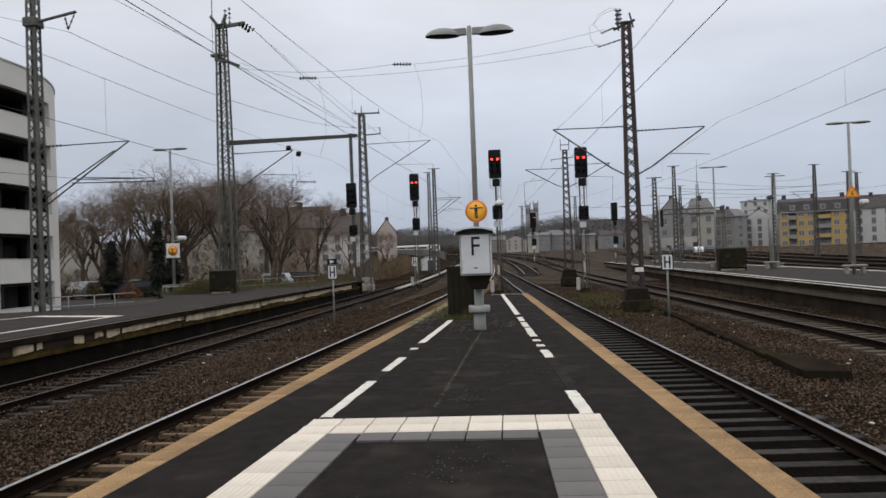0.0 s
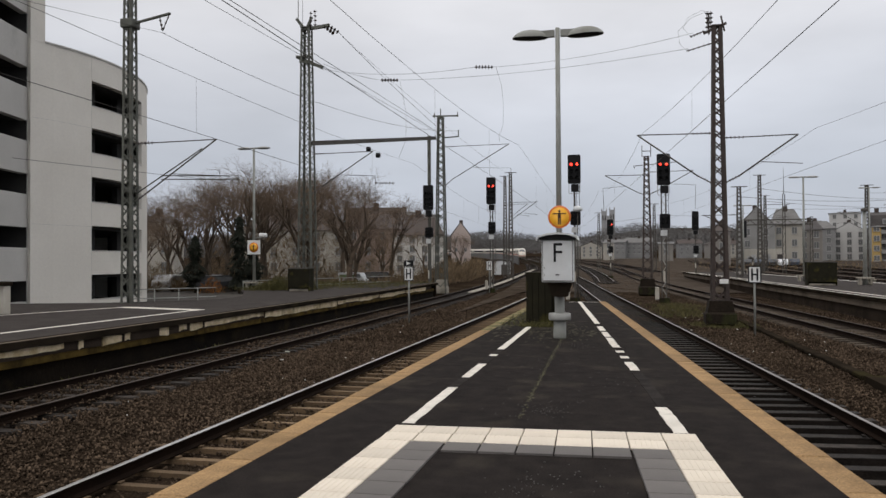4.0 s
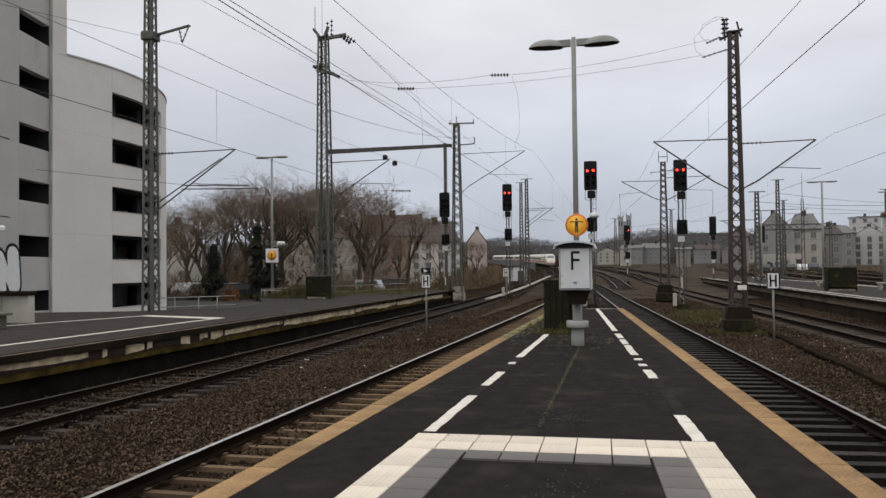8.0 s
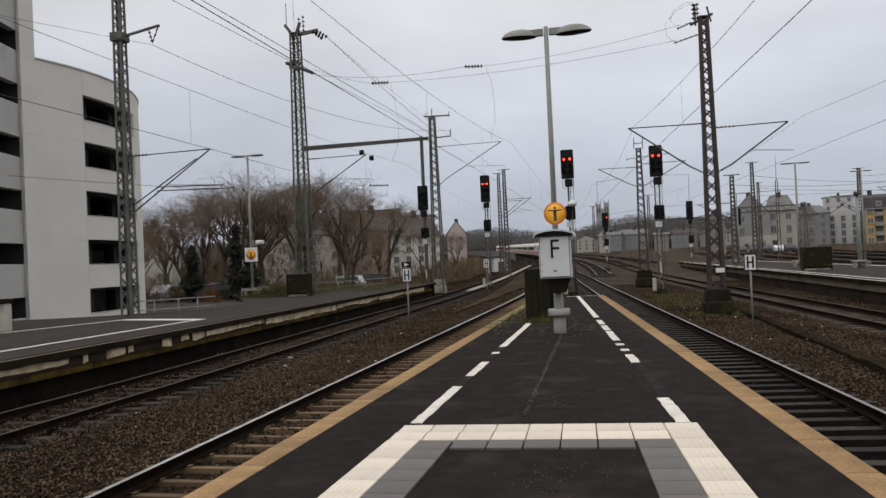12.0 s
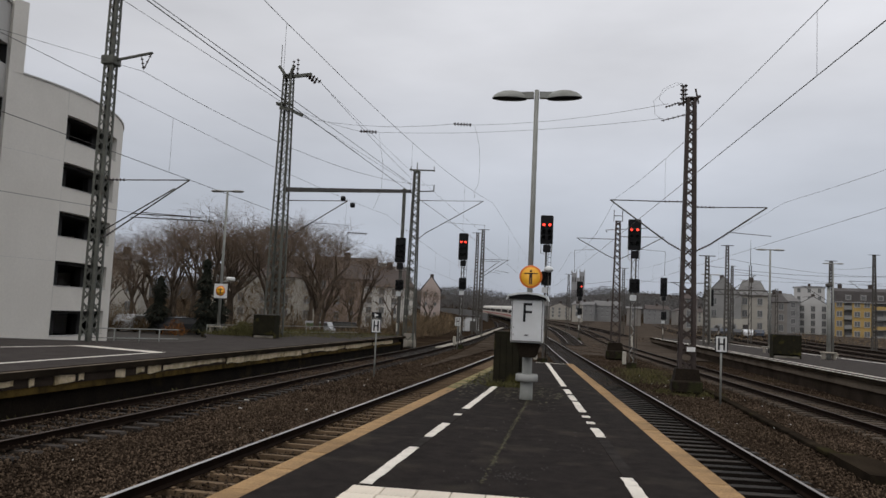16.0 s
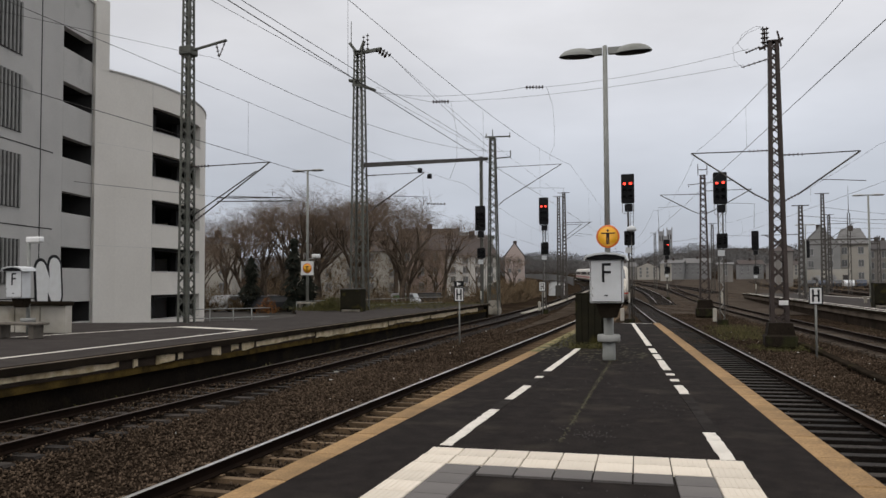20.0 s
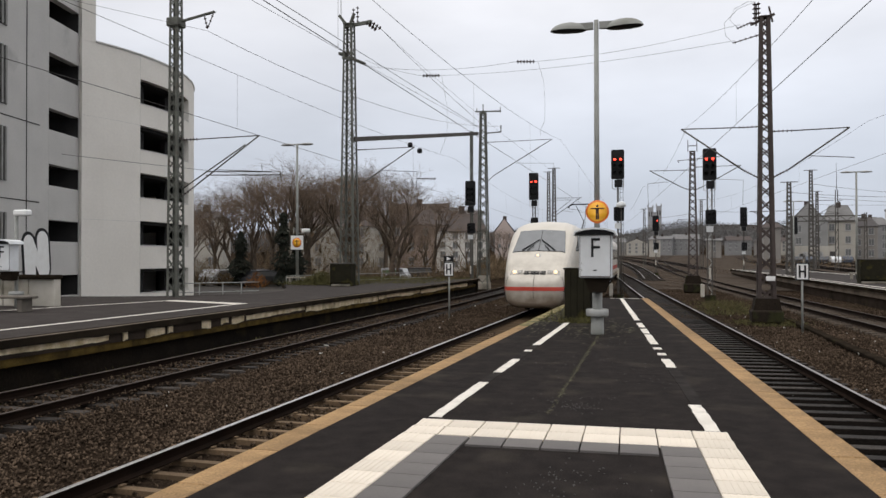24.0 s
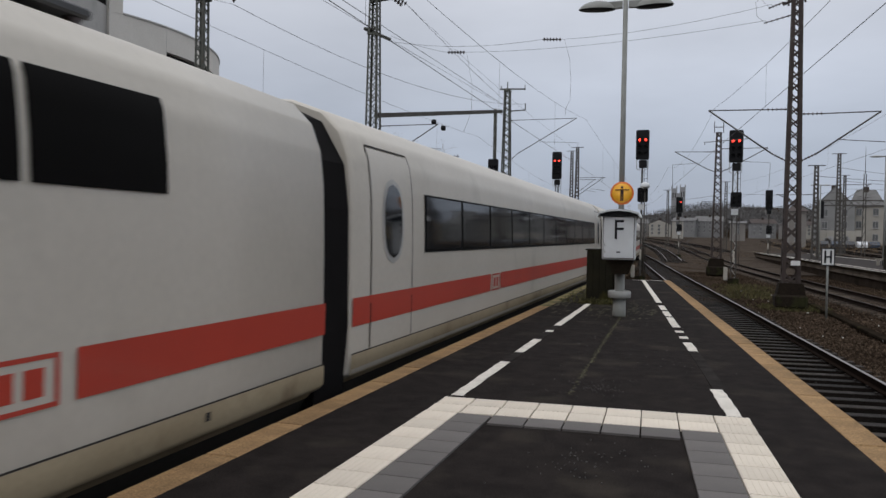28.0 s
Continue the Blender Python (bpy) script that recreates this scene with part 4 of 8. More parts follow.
# ---------- signals ----------
def rounded(cx, cz, w, h, r=0.3, n=6):
    pts = []
    for ax, az, a0 in ((1, 1, 0), (-1, 1, 90), (-1, -1, 180), (1, -1, 270)):
        for i in range(n + 1):
            a = math.radians(a0 + 90 * i / n)
            pts.append((cx + ax * (w / 2 - r) + r * math.cos(a), cz + az * (h / 2 - r) + r * math.sin(a)))
    return pts


def build_signal(x, y, base_z, head_top, head_h, low_top, low_h, label, lit=True, wide=0.0, cabinet=True, single=False):
    """A light signal: main screen above, dark distant screen below; wide: width of a lattice post, 0 for a slim one."""
    t = thing("railway_signal", (x, y, base_z), label, "railway signal", "light signals")
    z = head_top - base_z
    top = z - head_h
    if wide:
        for k in (-1, 1):
            part("mast_post", Shape().box((k * wide / 2, 0, top / 2), (0.07, 0.09, top), 0.008), MAST_STEEL, t)
        n = int(top / 0.42)
        for i in range(n):
            q = -1 if i % 2 else 1
            part("post_brace", Shape().bar((-q * wide / 2, -0.02, i * top / n), (q * wide / 2, -0.02, (i + 1) * top / n), 0.035), GALV, t)
    else:
        part("mast_post", Shape().box((0, 0, top / 2), (0.11, 0.11, top), 0.01), MAST_STEEL, t)
    r = 0.09
    ring = [(u, v) for u, v in rounded(0, z - head_h / 2, 0.76, head_h, r, 4)]
    h = part("signal_head", Shape().prism(ring, -0.2, -0.05, "y"), BLACK, t, "black signal screen")
    for i in range(3):
        for sg in (-1, 1):
            zz = z - head_h * (0.33 + 0.22 * i)
            part("lamp_hood", Shape().lathe([(0.105, -0.16), (0.11, 0.0), (0.10, 0.0), (0.095, -0.16)], (sg * 0.175, -0.2, zz), 12, "y", cap=False), BLACK, h)
            if i == 0 and lit and not (single and sg < 0):
                part("red_light", Shape().lathe([(0.0, -0.05), (0.055, -0.035), (0.075, 0.0)], (sg * 0.175, -0.21, zz), 14, "y"), RED_LAMP, h, "lit red light")
    part("speed_indicator", Shape().box((0.04, -0.12, top - 0.26), (0.46, 0.2, 0.46), 0.03), BLACK, t)
    # service cage: a bent bar on each side under the screen
    for k in (-1, 1):
        part("service_cage", Shape().tube([(k * 0.33, 0.02, top + 0.25), (k * 0.33, 0.02, top - 0.52), (k * 0.24, 0.02, top - 0.58), (k * 0.08, 0.02, top - 0.58)], 0.02, 5), GALV, t)
    lz = low_top - base_z
    d = part("distant_head", Shape().prism(rounded(0.06, lz - low_h / 2, 0.60, low_h, 0.08, 4), -0.2, -0.05, "y"), BLACK, t, "black dark distant signal screen")
    for dx, dz in ((-0.14, 0.14), (0.14, 0.2), (-0.14, -0.16), (0.14, -0.1)):
        part("lamp_hood", Shape().lathe([(0.075, -0.14), (0.08, 0.0), (0.065, 0.0), (0.06, -0.14)], (0.06 + dx, -0.2, lz - low_h / 2 + dz), 10, "y", cap=False), BLACK, d)
    part("number_plate", Shape().box((0, -0.1, lz - low_h - 0.28), (0.38, 0.02, 0.34), 0.01), BOX_WHITE, t, "white plate with its number worn away")
    part("mast_plate", Shape().box((0, -0.085, 1.55), (0.10, 0.015, 0.62), 0.003), CONCRETE_PALE, t)
    for k in (-1, 1):
        part("ladder_rail", Shape().tube([(0.2 + k * 0.09, 0.2, 0.2), (0.2 + k * 0.09, 0.2, z - 0.3)], 0.014, 5), MAST_STEEL, t)
    for i in range(int(z / 0.32)):
        part("ladder_rung", Shape().tube([(0.11, 0.2, 0.3 + i * 0.32), (0.29, 0.2, 0.3 + i * 0.32)], 0.010, 5), MAST_STEEL, t)
    part("foundation", Shape().box((0, 0, 0.1), (0.6, 0.6, 0.42), 0.05), FOUNDATION, t)
    if cabinet:
        part("junction_box", Shape().box((-0.42, -0.1, 0.55), (0.22, 0.22, 0.75), 0.03), CONCRETE_PALE, t, "pale grey trackside box")
    return t


build_signal(-2.62, 48.4, -0.95, 7.95, 1.75, 4.55, 0.85, "railway light signal showing two red lights beyond the platform end")
def build_call_lamp(x, y, z):
    """The white domed lamp beside the post of the signal beyond the platform end."""
    t = thing("signal_lamp", (x, y, -1.0), "white domed lamp on a dark bracket by the signal", "lamp")
    part("lamp_dome", Shape().lathe([(0.02, 0.22), (0.2, 0.16), (0.3, 0.0), (0.27, -0.1), (0.1, -0.16)][::-1], (0, 0, z + 1.0), 16), BOX_WHITE, t)
    part("bracket", Shape().tube([(0, 0, 0.0), (0, 0, z + 0.85)], 0.035, 6), MAST_STEEL, t)


build_call_lamp(-2.42, 48.1, 4.65)
build_signal(2.58, 48.6, -0.95, 7.85, 1.85, 4.3, 0.85, "light signal with red lights on a slim lattice mast between tracks", wide=0.26)
build_signal(-10.2, 64.0, -0.95, 8.4, 2.2, 4.75, 0.95, "light signal showing red beside the curved tracks", wide=0.2)
build_signal(-13.9, 57.5, -0.95, 7.25, 1.85, 4.1, 0.75, "unlit black signal seen against the portal mast", lit=False, cabinet=False)
build_signal(-1.1, 100.0, -0.65, 6.6, 1.9, 3.3, 0.8, "distant signal showing red among the yard tracks", cabinet=False, single=True)
build_signal(8.6, 96.0, -0.65, 7.2, 2.2, 3.2, 0.9, "distant dark signal mast in the yard", lit=False, cabinet=False)


# ---------- stop boards ----------
def build_h_board(x, y, z0, board_z, w, h, extra, label):
    t = thing("stop_board", (x, y, z0), label, "railway sign", "H stop boards")
    part("post", Shape().tube([(0, 0, 0), (0, 0, board_z - z0 + h / 2)], 0.035, 8), POST_PAINT, t)
    z = board_z - z0
    b = part("board", Shape().box((0, -0.05, z), (w, 0.02, h), 0.006), SIGN_WHITE, t)
    fr = Shape()
    for sx in (-1, 1):
        fr.box((sx * (w / 2 - 0.0175), -0.064, z), (0.035, 0.008, h), 0.002)
        fr.box((0, -0.064, z + sx * (h / 2 - 0.0175)), (w - 0.07, 0.008, 0.035), 0.002)
    part("frame", fr, BLACK, b)
    part("lettering", Shape().box((-0.085, -0.064, z), (0.06, 0.008, h - 0.17), 0.0).box((0.085, -0.064, z), (0.06, 0.008, h - 0.17), 0.0).box((0, -0.064, z), (0.11, 0.008, 0.055), 0.0), BLACK, b, "black capital letter H")
    if extra:
        e = part("arrow_plate", Shape().box((0, -0.05, z + h / 2 + 0.14), (w, 0.02, 0.24), 0.006), BLACK, t)
        part("arrow", Shape().prism([(-0.09, z + h / 2 + 0.06), (0.1, z + h / 2 + 0.14), (-0.09, z + h / 2 + 0.22)], -0.066, -0.060, "y"), SIGN_WHITE, e)
    return t


build_h_board(4.47, 28.6, BED_Z, 1.07, 0.42, 0.58, False, "white stop board with black H on a grey post")
build_h_board(-8.63, 32.2, BED_Z, 1.06, 0.42, 0.60, True, "white H stop board with black arrow plate on a post")
build_h_board(-10.1, 62.2, BED_Z, 1.2, 0.5, 0.75, False, "small distant H stop board on the signal mast")


# ---------- the dark hut, cable trough, far boxes ----------
def build_block():
    t = thing("mossy_shelter_box", (-1.9, 19.6, 0), "dark moss-covered wooden enclosure standing on the platform", "enclosure")
    part("box_body", Shape().box((0, 0, 0.63), (0.62, 0.6, 1.26), 0.02), MOSS, t)
    part("box_side", Shape().box((0.42, 0.05, 0.55), (0.22, 0.5, 1.1), 0.02), MOSS, t)
    for i in range(4):
        part("board", Shape().box((-0.225 + 0.15 * i, -0.315, 0.63), (0.14, 0.03, 1.25), 0.006), MOSS, t)
    part("box_top", Shape().box((0, 0, 1.28), (0.68, 0.66, 0.04), 0.01), MOSS, t)


build_block()


def build_dark_box(x, y, z, w, d, h, label, turn=0):
    t = thing("train_view_box", (x, y, z), label, "equipment box", "dark boxes on the platforms", turn=turn)
    part("back_panel", Shape().box((0, d / 2, h / 2), (w, 0.04, h), 0.01), MOSS, t)
    for sx in (-1, 1):
        part("side_panel", Shape().box((sx * (w / 2 - 0.02), 0, h / 2), (0.04, d, h), 0.01), MOSS, t)
    part("top_panel", Shape().box((0, 0, h - 0.02), (w, d + 0.04, 0.05), 0.01), MAST_STEEL, t)
    part("front_panel", Shape().box((0, -d / 2, h * 0.55), (w * 0.94, 0.03, h * 0.8), 0.01), MOSS, t)
    part("base", Shape().box((0, 0, 0.06), (w * 0.9, d * 0.9, 0.12), 0.02), CONCRETE, t)


build_dark_box(-16.85, 40.2, 0, 1.2, 0.7, 1.25, "dark boarded box standing on the neighbouring platform")
build_dark_box(11.75, 51.2, 0, 1.6, 0.9, 1.42, "dark weathered box standing on the far platform")


# ---------- neighbouring platform on the left ----------
EDGE_PALE = mat("weathered_pale_edge", (0.66, 0.55, 0.38), 0.9, dark=(0.36, 0.27, 0.14), scale=3.5, amount=1.0, fine=0.3, bump=0.004, bump_scale=40, stain=(0.10, 0.07, 0.028), stain_scale=1.6, stain_cut=0.54)
EDGE_FOOT = mat("near_black_mossy_wall", (0.013, 0.0095, 0.006), 0.95, dark=(0.005, 0.004, 0.003), scale=1.1, amount=0.9, fine=0.35, bump=0.02, bump_scale=18, stain=(0.040, 0.029, 0.009), stain_scale=0.8, stain_cut=0.60, spec=0.1)

EDGE_MOSS = mat("yellow_brown_moss_band", (0.105, 0.070, 0.020), 0.95, dark=(0.035, 0.025, 0.010), scale=2.5, amount=1.0, fine=0.4, bump=0.01, bump_scale=40, stain=(0.02, 0.015, 0.008), stain_scale=1.4, stain_cut=0.52, spec=0.05)

EDGE_DIM = mat("sooty_brown_edge_wall", (0.165, 0.132, 0.100), 0.95, dark=(0.095, 0.074, 0.056), scale=0.9, amount=0.9, fine=0.25, bump=0.005, bump_scale=40, stain=(0.03, 0.026, 0.02), stain_scale=0.5, stain_cut=0.55, spec=0.1)

EDGE_DARK_BROWN = mat("dark_brown_wall", (0.052, 0.040, 0.031), 0.95, dark=(0.024, 0.019, 0.015), scale=0.9, amount=0.9, fine=0.3, bump=0.006, bump_scale=40, stain=(0.06, 0.052, 0.03), stain_scale=0.7, stain_cut=0.6, spec=0.0)
# Lighter than the near asphalt: the sky's grazing sheen is put into the colour.
ASPHALT_SKY_SHEEN = mat("grey_asphalt_with_sky_sheen", (0.051, 0.0445, 0.041), 0.95, dark=(0.035, 0.030, 0.0275), scale=1.5, amount=0.9, fine=0.4, bump=0.004, bump_scale=80, stain=(0.058, 0.051, 0.045), stain_scale=0.5, stain_cut=0.58, spec=0.05)

BACK_EDGE = [(-10, -26.0), (26, -26.0), (27.8, -20.2), (28.6, -19.2), (30, -17.9), (31.5, -16.9), (34, -17.2), (38, -19.1), (41, -20.8), (44, -20.7), (50, -18.3), (56, -16.5)]


def BACK_AT(y):
    """The back edge of the neighbouring platform, with its recess beside the mast."""
    for (a, p), (b, q) in zip(BACK_EDGE, BACK_EDGE[1:]):
        if y <= b:
            return p + (q - p) * (y - a) / (b - a)
    return BACK_EDGE[-1][1]


def build_left_platform():
    p = thing("platform", (0, 0, 0), "neighbouring asphalt platform with stained pale concrete edge", "platform", kind="structure")
    e = lambda y: x_left2(y) - 1.62
    back = BACK_AT
    slab("asphalt_surface", back, lambda y: e(y) - 0.3, -10, 56, -0.15, 0.0, ASPHALT_SKY_SHEEN, p, 0.5)
    slab("back_wall", lambda y: back(y) + 0.05, lambda y: back(y) + 0.35, 27, 56, -1.4, -0.155, CONCRETE, p, 0.5)
    slab("edge_beam", lambda y: e(y) - 0.35, e, -10, 56, -0.14, 0.012, CONCRETE_DARK, p)
    slab("edge_face", lambda y: e(y) - 0.5, lambda y: e(y) - 0.10, -10, 54, -0.36, -0.145, EDGE_DARK_BROWN, p)
    slab("moss_band", lambda y: e(y) - 0.55, lambda y: e(y) - 0.13, -10, 55, -0.52, -0.365, EDGE_MOSS, p)
    slab("edge_strip", lambda y: e(y) - 0.13, lambda y: e(y) - 0.01, -10, 56, 0.013, 0.02, EDGE_DIM, p)
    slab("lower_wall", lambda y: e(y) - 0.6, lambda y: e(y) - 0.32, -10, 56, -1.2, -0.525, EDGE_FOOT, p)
    slab("end_wall", back, lambda y: e(y) - 0.2, 55.9, 56.3, -1.2, -0.01, CONCRETE_DARK, p)
    # pale render left on the recessed face: long stretches and broken patches
    rng = random.Random(17)
    runs = [(4.0, 15.2), (15.7, 15.85), (16.55, 17.3), (17.45, 17.65), (19.0, 19.45), (20.0, 20.4), (20.6, 21.3), (21.45, 25.6), (25.75, 31.2), (31.3, 33.4), (33.55, 40.2), (40.4, 46.0), (46.3, 51.8)]
    for y0, y1 in runs:
        n = max(3, int((y1 - y0) / 0.3))
        top, low, deep = [], [], rng.uniform(-0.36, -0.31)
        for i in range(n + 1):
            y = y0 + (y1 - y0) * i / n
            deep = min(-0.27, max(-0.385, deep + rng.uniform(-0.03, 0.03)))
            top.append((y, -0.148 - abs(rng.gauss(0, 0.012))))
            low.append((y, deep))
        vs, m = [], n + 1
        for off in (-0.115, -0.085):
            vs += [(e(y) + off, y, z) for y, z in low] + [(e(y) + off, y, z) for y, z in top]
        fs = [(2 * m + i, 2 * m + i + 1, 3 * m + i + 1, 3 * m + i) for i in range(n)] + [(i, i + 1, 2 * m + i + 1, 2 * m + i) for i in range(n)]
        fs += [(0, 2 * m, 3 * m, m), (n, m + n, 3 * m + n, 2 * m + n)]
        part("render_patch", Shape().add(vs, fs), EDGE_PALE, p)
    slab("white_line", lambda y: -13.78, lambda y: -13.62, 4, 24.2, 0.002, 0.007, PAINT_LINE, p)
    slab("white_line", lambda y: -18.9 + 0.26 * (y - 19) - 0.06, lambda y: -18.9 + 0.26 * (y - 19) + 0.1, 12, 25.4, 0.002, 0.007, PAINT_LINE, p)
    part("white_line", Shape().prism([(-17.25, 24.9), (-13.55, 23.7), (-13.55, 24.25), (-17.2, 25.4)], 0.002, 0.008), PAINT_LINE, p)


build_left_platform()


def build_right_platform():
    p = thing("platform", (0, 0, 0), "far asphalt platform with white edge line", "platform", kind="structure")
    a = lambda y: 10.2 - 0.034 * (y - 36)
    b = lambda y: 18.2 - 0.05 * (y - 36)
    slab("asphalt_surface", a, b, 10, 105, -0.15, 0.0, ASPHALT_SKY_SHEEN, p)
    # Beam face coloured dark to carry the shade under the platform's lip.
    slab("edge_beam", lambda y: a(y) - 0.06, lambda y: a(y) + 0.25, 10, 105, -0.17, 0.006, CONCRETE_DARK, p)
    slab("edge_face", lambda y: a(y) + 0.05, lambda y: a(y) + 0.4, 10, 105, -0.47, -0.175, EDGE_DIM, p)
    slab("lower_wall", lambda y: a(y) + 0.2, lambda y: a(y) + 0.5, 10, 105, -1.2, -0.475, EDGE_DARK_BROWN, p)
    slab("edge_strip", lambda y: a(y) - 0.05, lambda y: a(y) + 0.07, 10, 105, 0.007, 0.012, PAINT_LINE, p)
    slab("white_line", lambda y: a(y) + 0.62, lambda y: a(y) + 0.78, 10, 105, 0.002, 0.007, PAINT_LINE, p)
    slab("white_line", lambda y: b(y) - 0.9, lambda y: b(y) - 0.65, 10, 105, 0.002, 0.007, PAINT_LINE, p)


build_right_platform()


# ---------- car park ----------
WALL_PALE = mat("pale_painted_render", (0.72, 0.69, 0.63), 0.85, dark=(0.64, 0.61, 0.55), scale=0.35, amount=0.7, fine=0.04, bump_scale=8, stain=(0.47, 0.455, 0.42), stain_scale=0.25, stain_cut=0.62)
WALL_GREY = mat("grey_concrete_panel", (0.48, 0.47, 0.445), 0.9, dark=(0.41, 0.40, 0.38), scale=0.5, amount=0.7, fine=0.06, bump_scale=12, stain=(0.22, 0.215, 0.2), stain_scale=0.4, stain_cut=0.62)
JOINT = mat("wall_joint_shadow", (0.60, 0.59, 0.55), 0.9, fine=0.05)
# Near-black: the shade inside the decks is put into the colour; joints use it too.
INSIDE_DARK = mat("deck_concrete_painted_unlit", (0.022, 0.021, 0.02), 0.9, fine=0.2)
LOUVRE = mat("louvre_metal", (0.24, 0.235, 0.22), 0.6, fine=0.08)


def build_car_park():
    t = thing("car_park_building", (0, 0, 0), "pale grey multi-storey car park with rounded corner and dark openings", "building")
    cx, cy, R = -42.9, 39.7, 14.28
    tops = [0.93, 3.66, 6.39, 9.12, 11.75]
    roof = 13.1

    def ring(a0, a1, z0, z1, name, material, r0=R, thick=0.35, n=None):
        n = n or max(2, int(abs(a1 - a0) / 4))
        vs, fs = [], []
        for i in range(n + 1):
            a = math.radians(a0 + (a1 - a0) * i / n)
            c, s = math.cos(a), math.sin(a)
            for r, z in ((r0, z0), (r0, z1), (r0 - thick, z1), (r0 - thick, z0)):
                vs.append((cx + r * c, cy + r * s, z))
        for i in range(n):
            for k in range(4):
                fs.append((i * 4 + k, (i + 1) * 4 + k, (i + 1) * 4 + (k + 1) % 4, i * 4 + (k + 1) % 4))
        fs += [(0, 1, 2, 3), tuple(n * 4 + k for k in (3, 2, 1, 0))]
        return part(name, Shape().add(vs, [f[::-1] for f in fs] if False else fs), material, t)

    # solid stretch, then storeys with openings round the curve, then a solid pier at the turn
    ring(-19.4, -3.9, -2.0, roof, "outer_wall", WALL_PALE)
    ring(-19.4, -16.2, roof, 16.9, "tower_wing_wall", WALL_PALE, R, 0.35)
    z = -2.0
    for top in tops:
        ring(-3.9, 21.0, z, top - 1.42, "parapet_wall", WALL_PALE)
        ring(-3.9, 21.0, top - 1.42, top - 1.37, "opening_sill", WALL_GREY, R + 0.02, 0.4)
        z = top
    ring(-3.9, 21.0, z, roof, "parapet_wall", WALL_PALE)
    ring(21.0, 100, -2.0, roof, "end_wall", WALL_PALE)
    ring(-16.2, 100, roof, roof + 0.09, "roof_edge", WALL_GREY, R + 0.05, 0.45)
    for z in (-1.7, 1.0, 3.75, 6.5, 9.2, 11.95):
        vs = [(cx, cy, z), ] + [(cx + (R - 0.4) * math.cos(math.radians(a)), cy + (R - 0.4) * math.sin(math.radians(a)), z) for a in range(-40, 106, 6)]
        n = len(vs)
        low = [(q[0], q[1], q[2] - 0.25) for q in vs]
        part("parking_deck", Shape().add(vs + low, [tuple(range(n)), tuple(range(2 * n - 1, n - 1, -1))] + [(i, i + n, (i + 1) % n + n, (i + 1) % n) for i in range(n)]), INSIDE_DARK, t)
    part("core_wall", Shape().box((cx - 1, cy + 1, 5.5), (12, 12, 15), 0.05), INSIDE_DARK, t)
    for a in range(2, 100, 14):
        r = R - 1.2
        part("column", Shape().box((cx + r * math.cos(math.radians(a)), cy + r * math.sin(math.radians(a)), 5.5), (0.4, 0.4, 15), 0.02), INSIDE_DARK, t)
    for zz in (3.6, 9.1):
        ring(-19, -4.0, zz, zz + 0.02, "panel_joint", JOINT, R + 0.003, 0.1)
    ring(-3.98, -3.9, -2.0, roof, "panel_joint", JOINT, R + 0.005, 0.1, 2)
    # stair tower: a flat front that runs back at an angle
    m = pose(-29.68, 35.09, 0, 0, 0, 14)  # +y along the wall, away from the camera

    def tower(name, x0, x1, y0, y1, z0, z1, material, bevel=0.01):
        return part(name, Shape().box(((x0 + x1) / 2, (y0 + y1) / 2, (z0 + z1) / 2), (x1 - x0, y1 - y0, z1 - z0), bevel), material, t, at=m)

    tt = [0.68, 3.43, 6.18, 8.93, 11.68, 14.45]
    tower("stair_tower_wall", -0.4, 0, -14, -3.05, -2, 16.6, WALL_GREY)
    z = -2.0
    for k, top in enumerate(tt):
        tower("stair_tower_wall", -0.4, 0, -3.05, -0.06, z, top - 1.05, WALL_GREY)
        z = top
    tower("stair_tower_wall", -0.4, 0, -3.05, -0.06, z, 16.6, WALL_GREY)
    tower("corner_pier", -0.05, 0.05, -0.06, 0.0, -2, 16.9, WALL_GREY)
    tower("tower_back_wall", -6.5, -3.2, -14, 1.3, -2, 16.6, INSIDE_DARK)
    # Dark liner added behind the corner so that the openings show no sky.
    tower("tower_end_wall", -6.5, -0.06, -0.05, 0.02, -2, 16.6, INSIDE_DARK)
    tower("tower_roof", -6.5, 0.08, -14, 0.0, 16.6, 16.75, WALL_GREY)
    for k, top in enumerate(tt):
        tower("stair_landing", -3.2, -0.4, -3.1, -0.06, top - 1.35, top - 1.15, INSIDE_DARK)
    tower("panel_joint", 0, 0.012, -5.05, -4.98, -2, 16.6, INSIDE_DARK, 0)
    for z in (0.9, 4.2, 7.9):
        tower("panel_joint", 0, 0.012, -14, -3.9, z, z + 0.05, INSIDE_DARK, 0)
    for z0, z1 in ((1.6, 3.6), (5.0, 7.4), (8.4, 11.0), (11.9, 14.3)):
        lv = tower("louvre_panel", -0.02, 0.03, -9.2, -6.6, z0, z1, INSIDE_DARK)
        for i in range(9):
            tower("louvre_slat", 0.03, 0.10, -9.15 + i * 0.29, -9.02 + i * 0.29, z0, z1, LOUVRE)


build_car_park()


# ---------- background buildings, trees and hills ----------
HOUSE_WHITE = mat("off_white_house_render", (0.60, 0.575, 0.53), 0.9, dark=(0.50, 0.48, 0.435), scale=0.4, amount=0.7, fine=0.06, bump_scale=10)
HOUSE_PINK = mat("dull_pink_house_render", (0.33, 0.25, 0.21), 0.9, scale=0.4, amount=0.4, fine=0.06, bump_scale=10)
HOUSE_YELLOW = mat("ochre_yellow_house_render", (0.43, 0.295, 0.105), 0.9, dark=(0.36, 0.25, 0.095), scale=0.4, amount=0.5, fine=0.06, bump_scale=10)
HOUSE_GREY = mat("grey_house_render", (0.265, 0.262, 0.252), 0.9, dark=(0.20, 0.197, 0.19), scale=0.4, amount=0.7, fine=0.06, bump_scale=10)
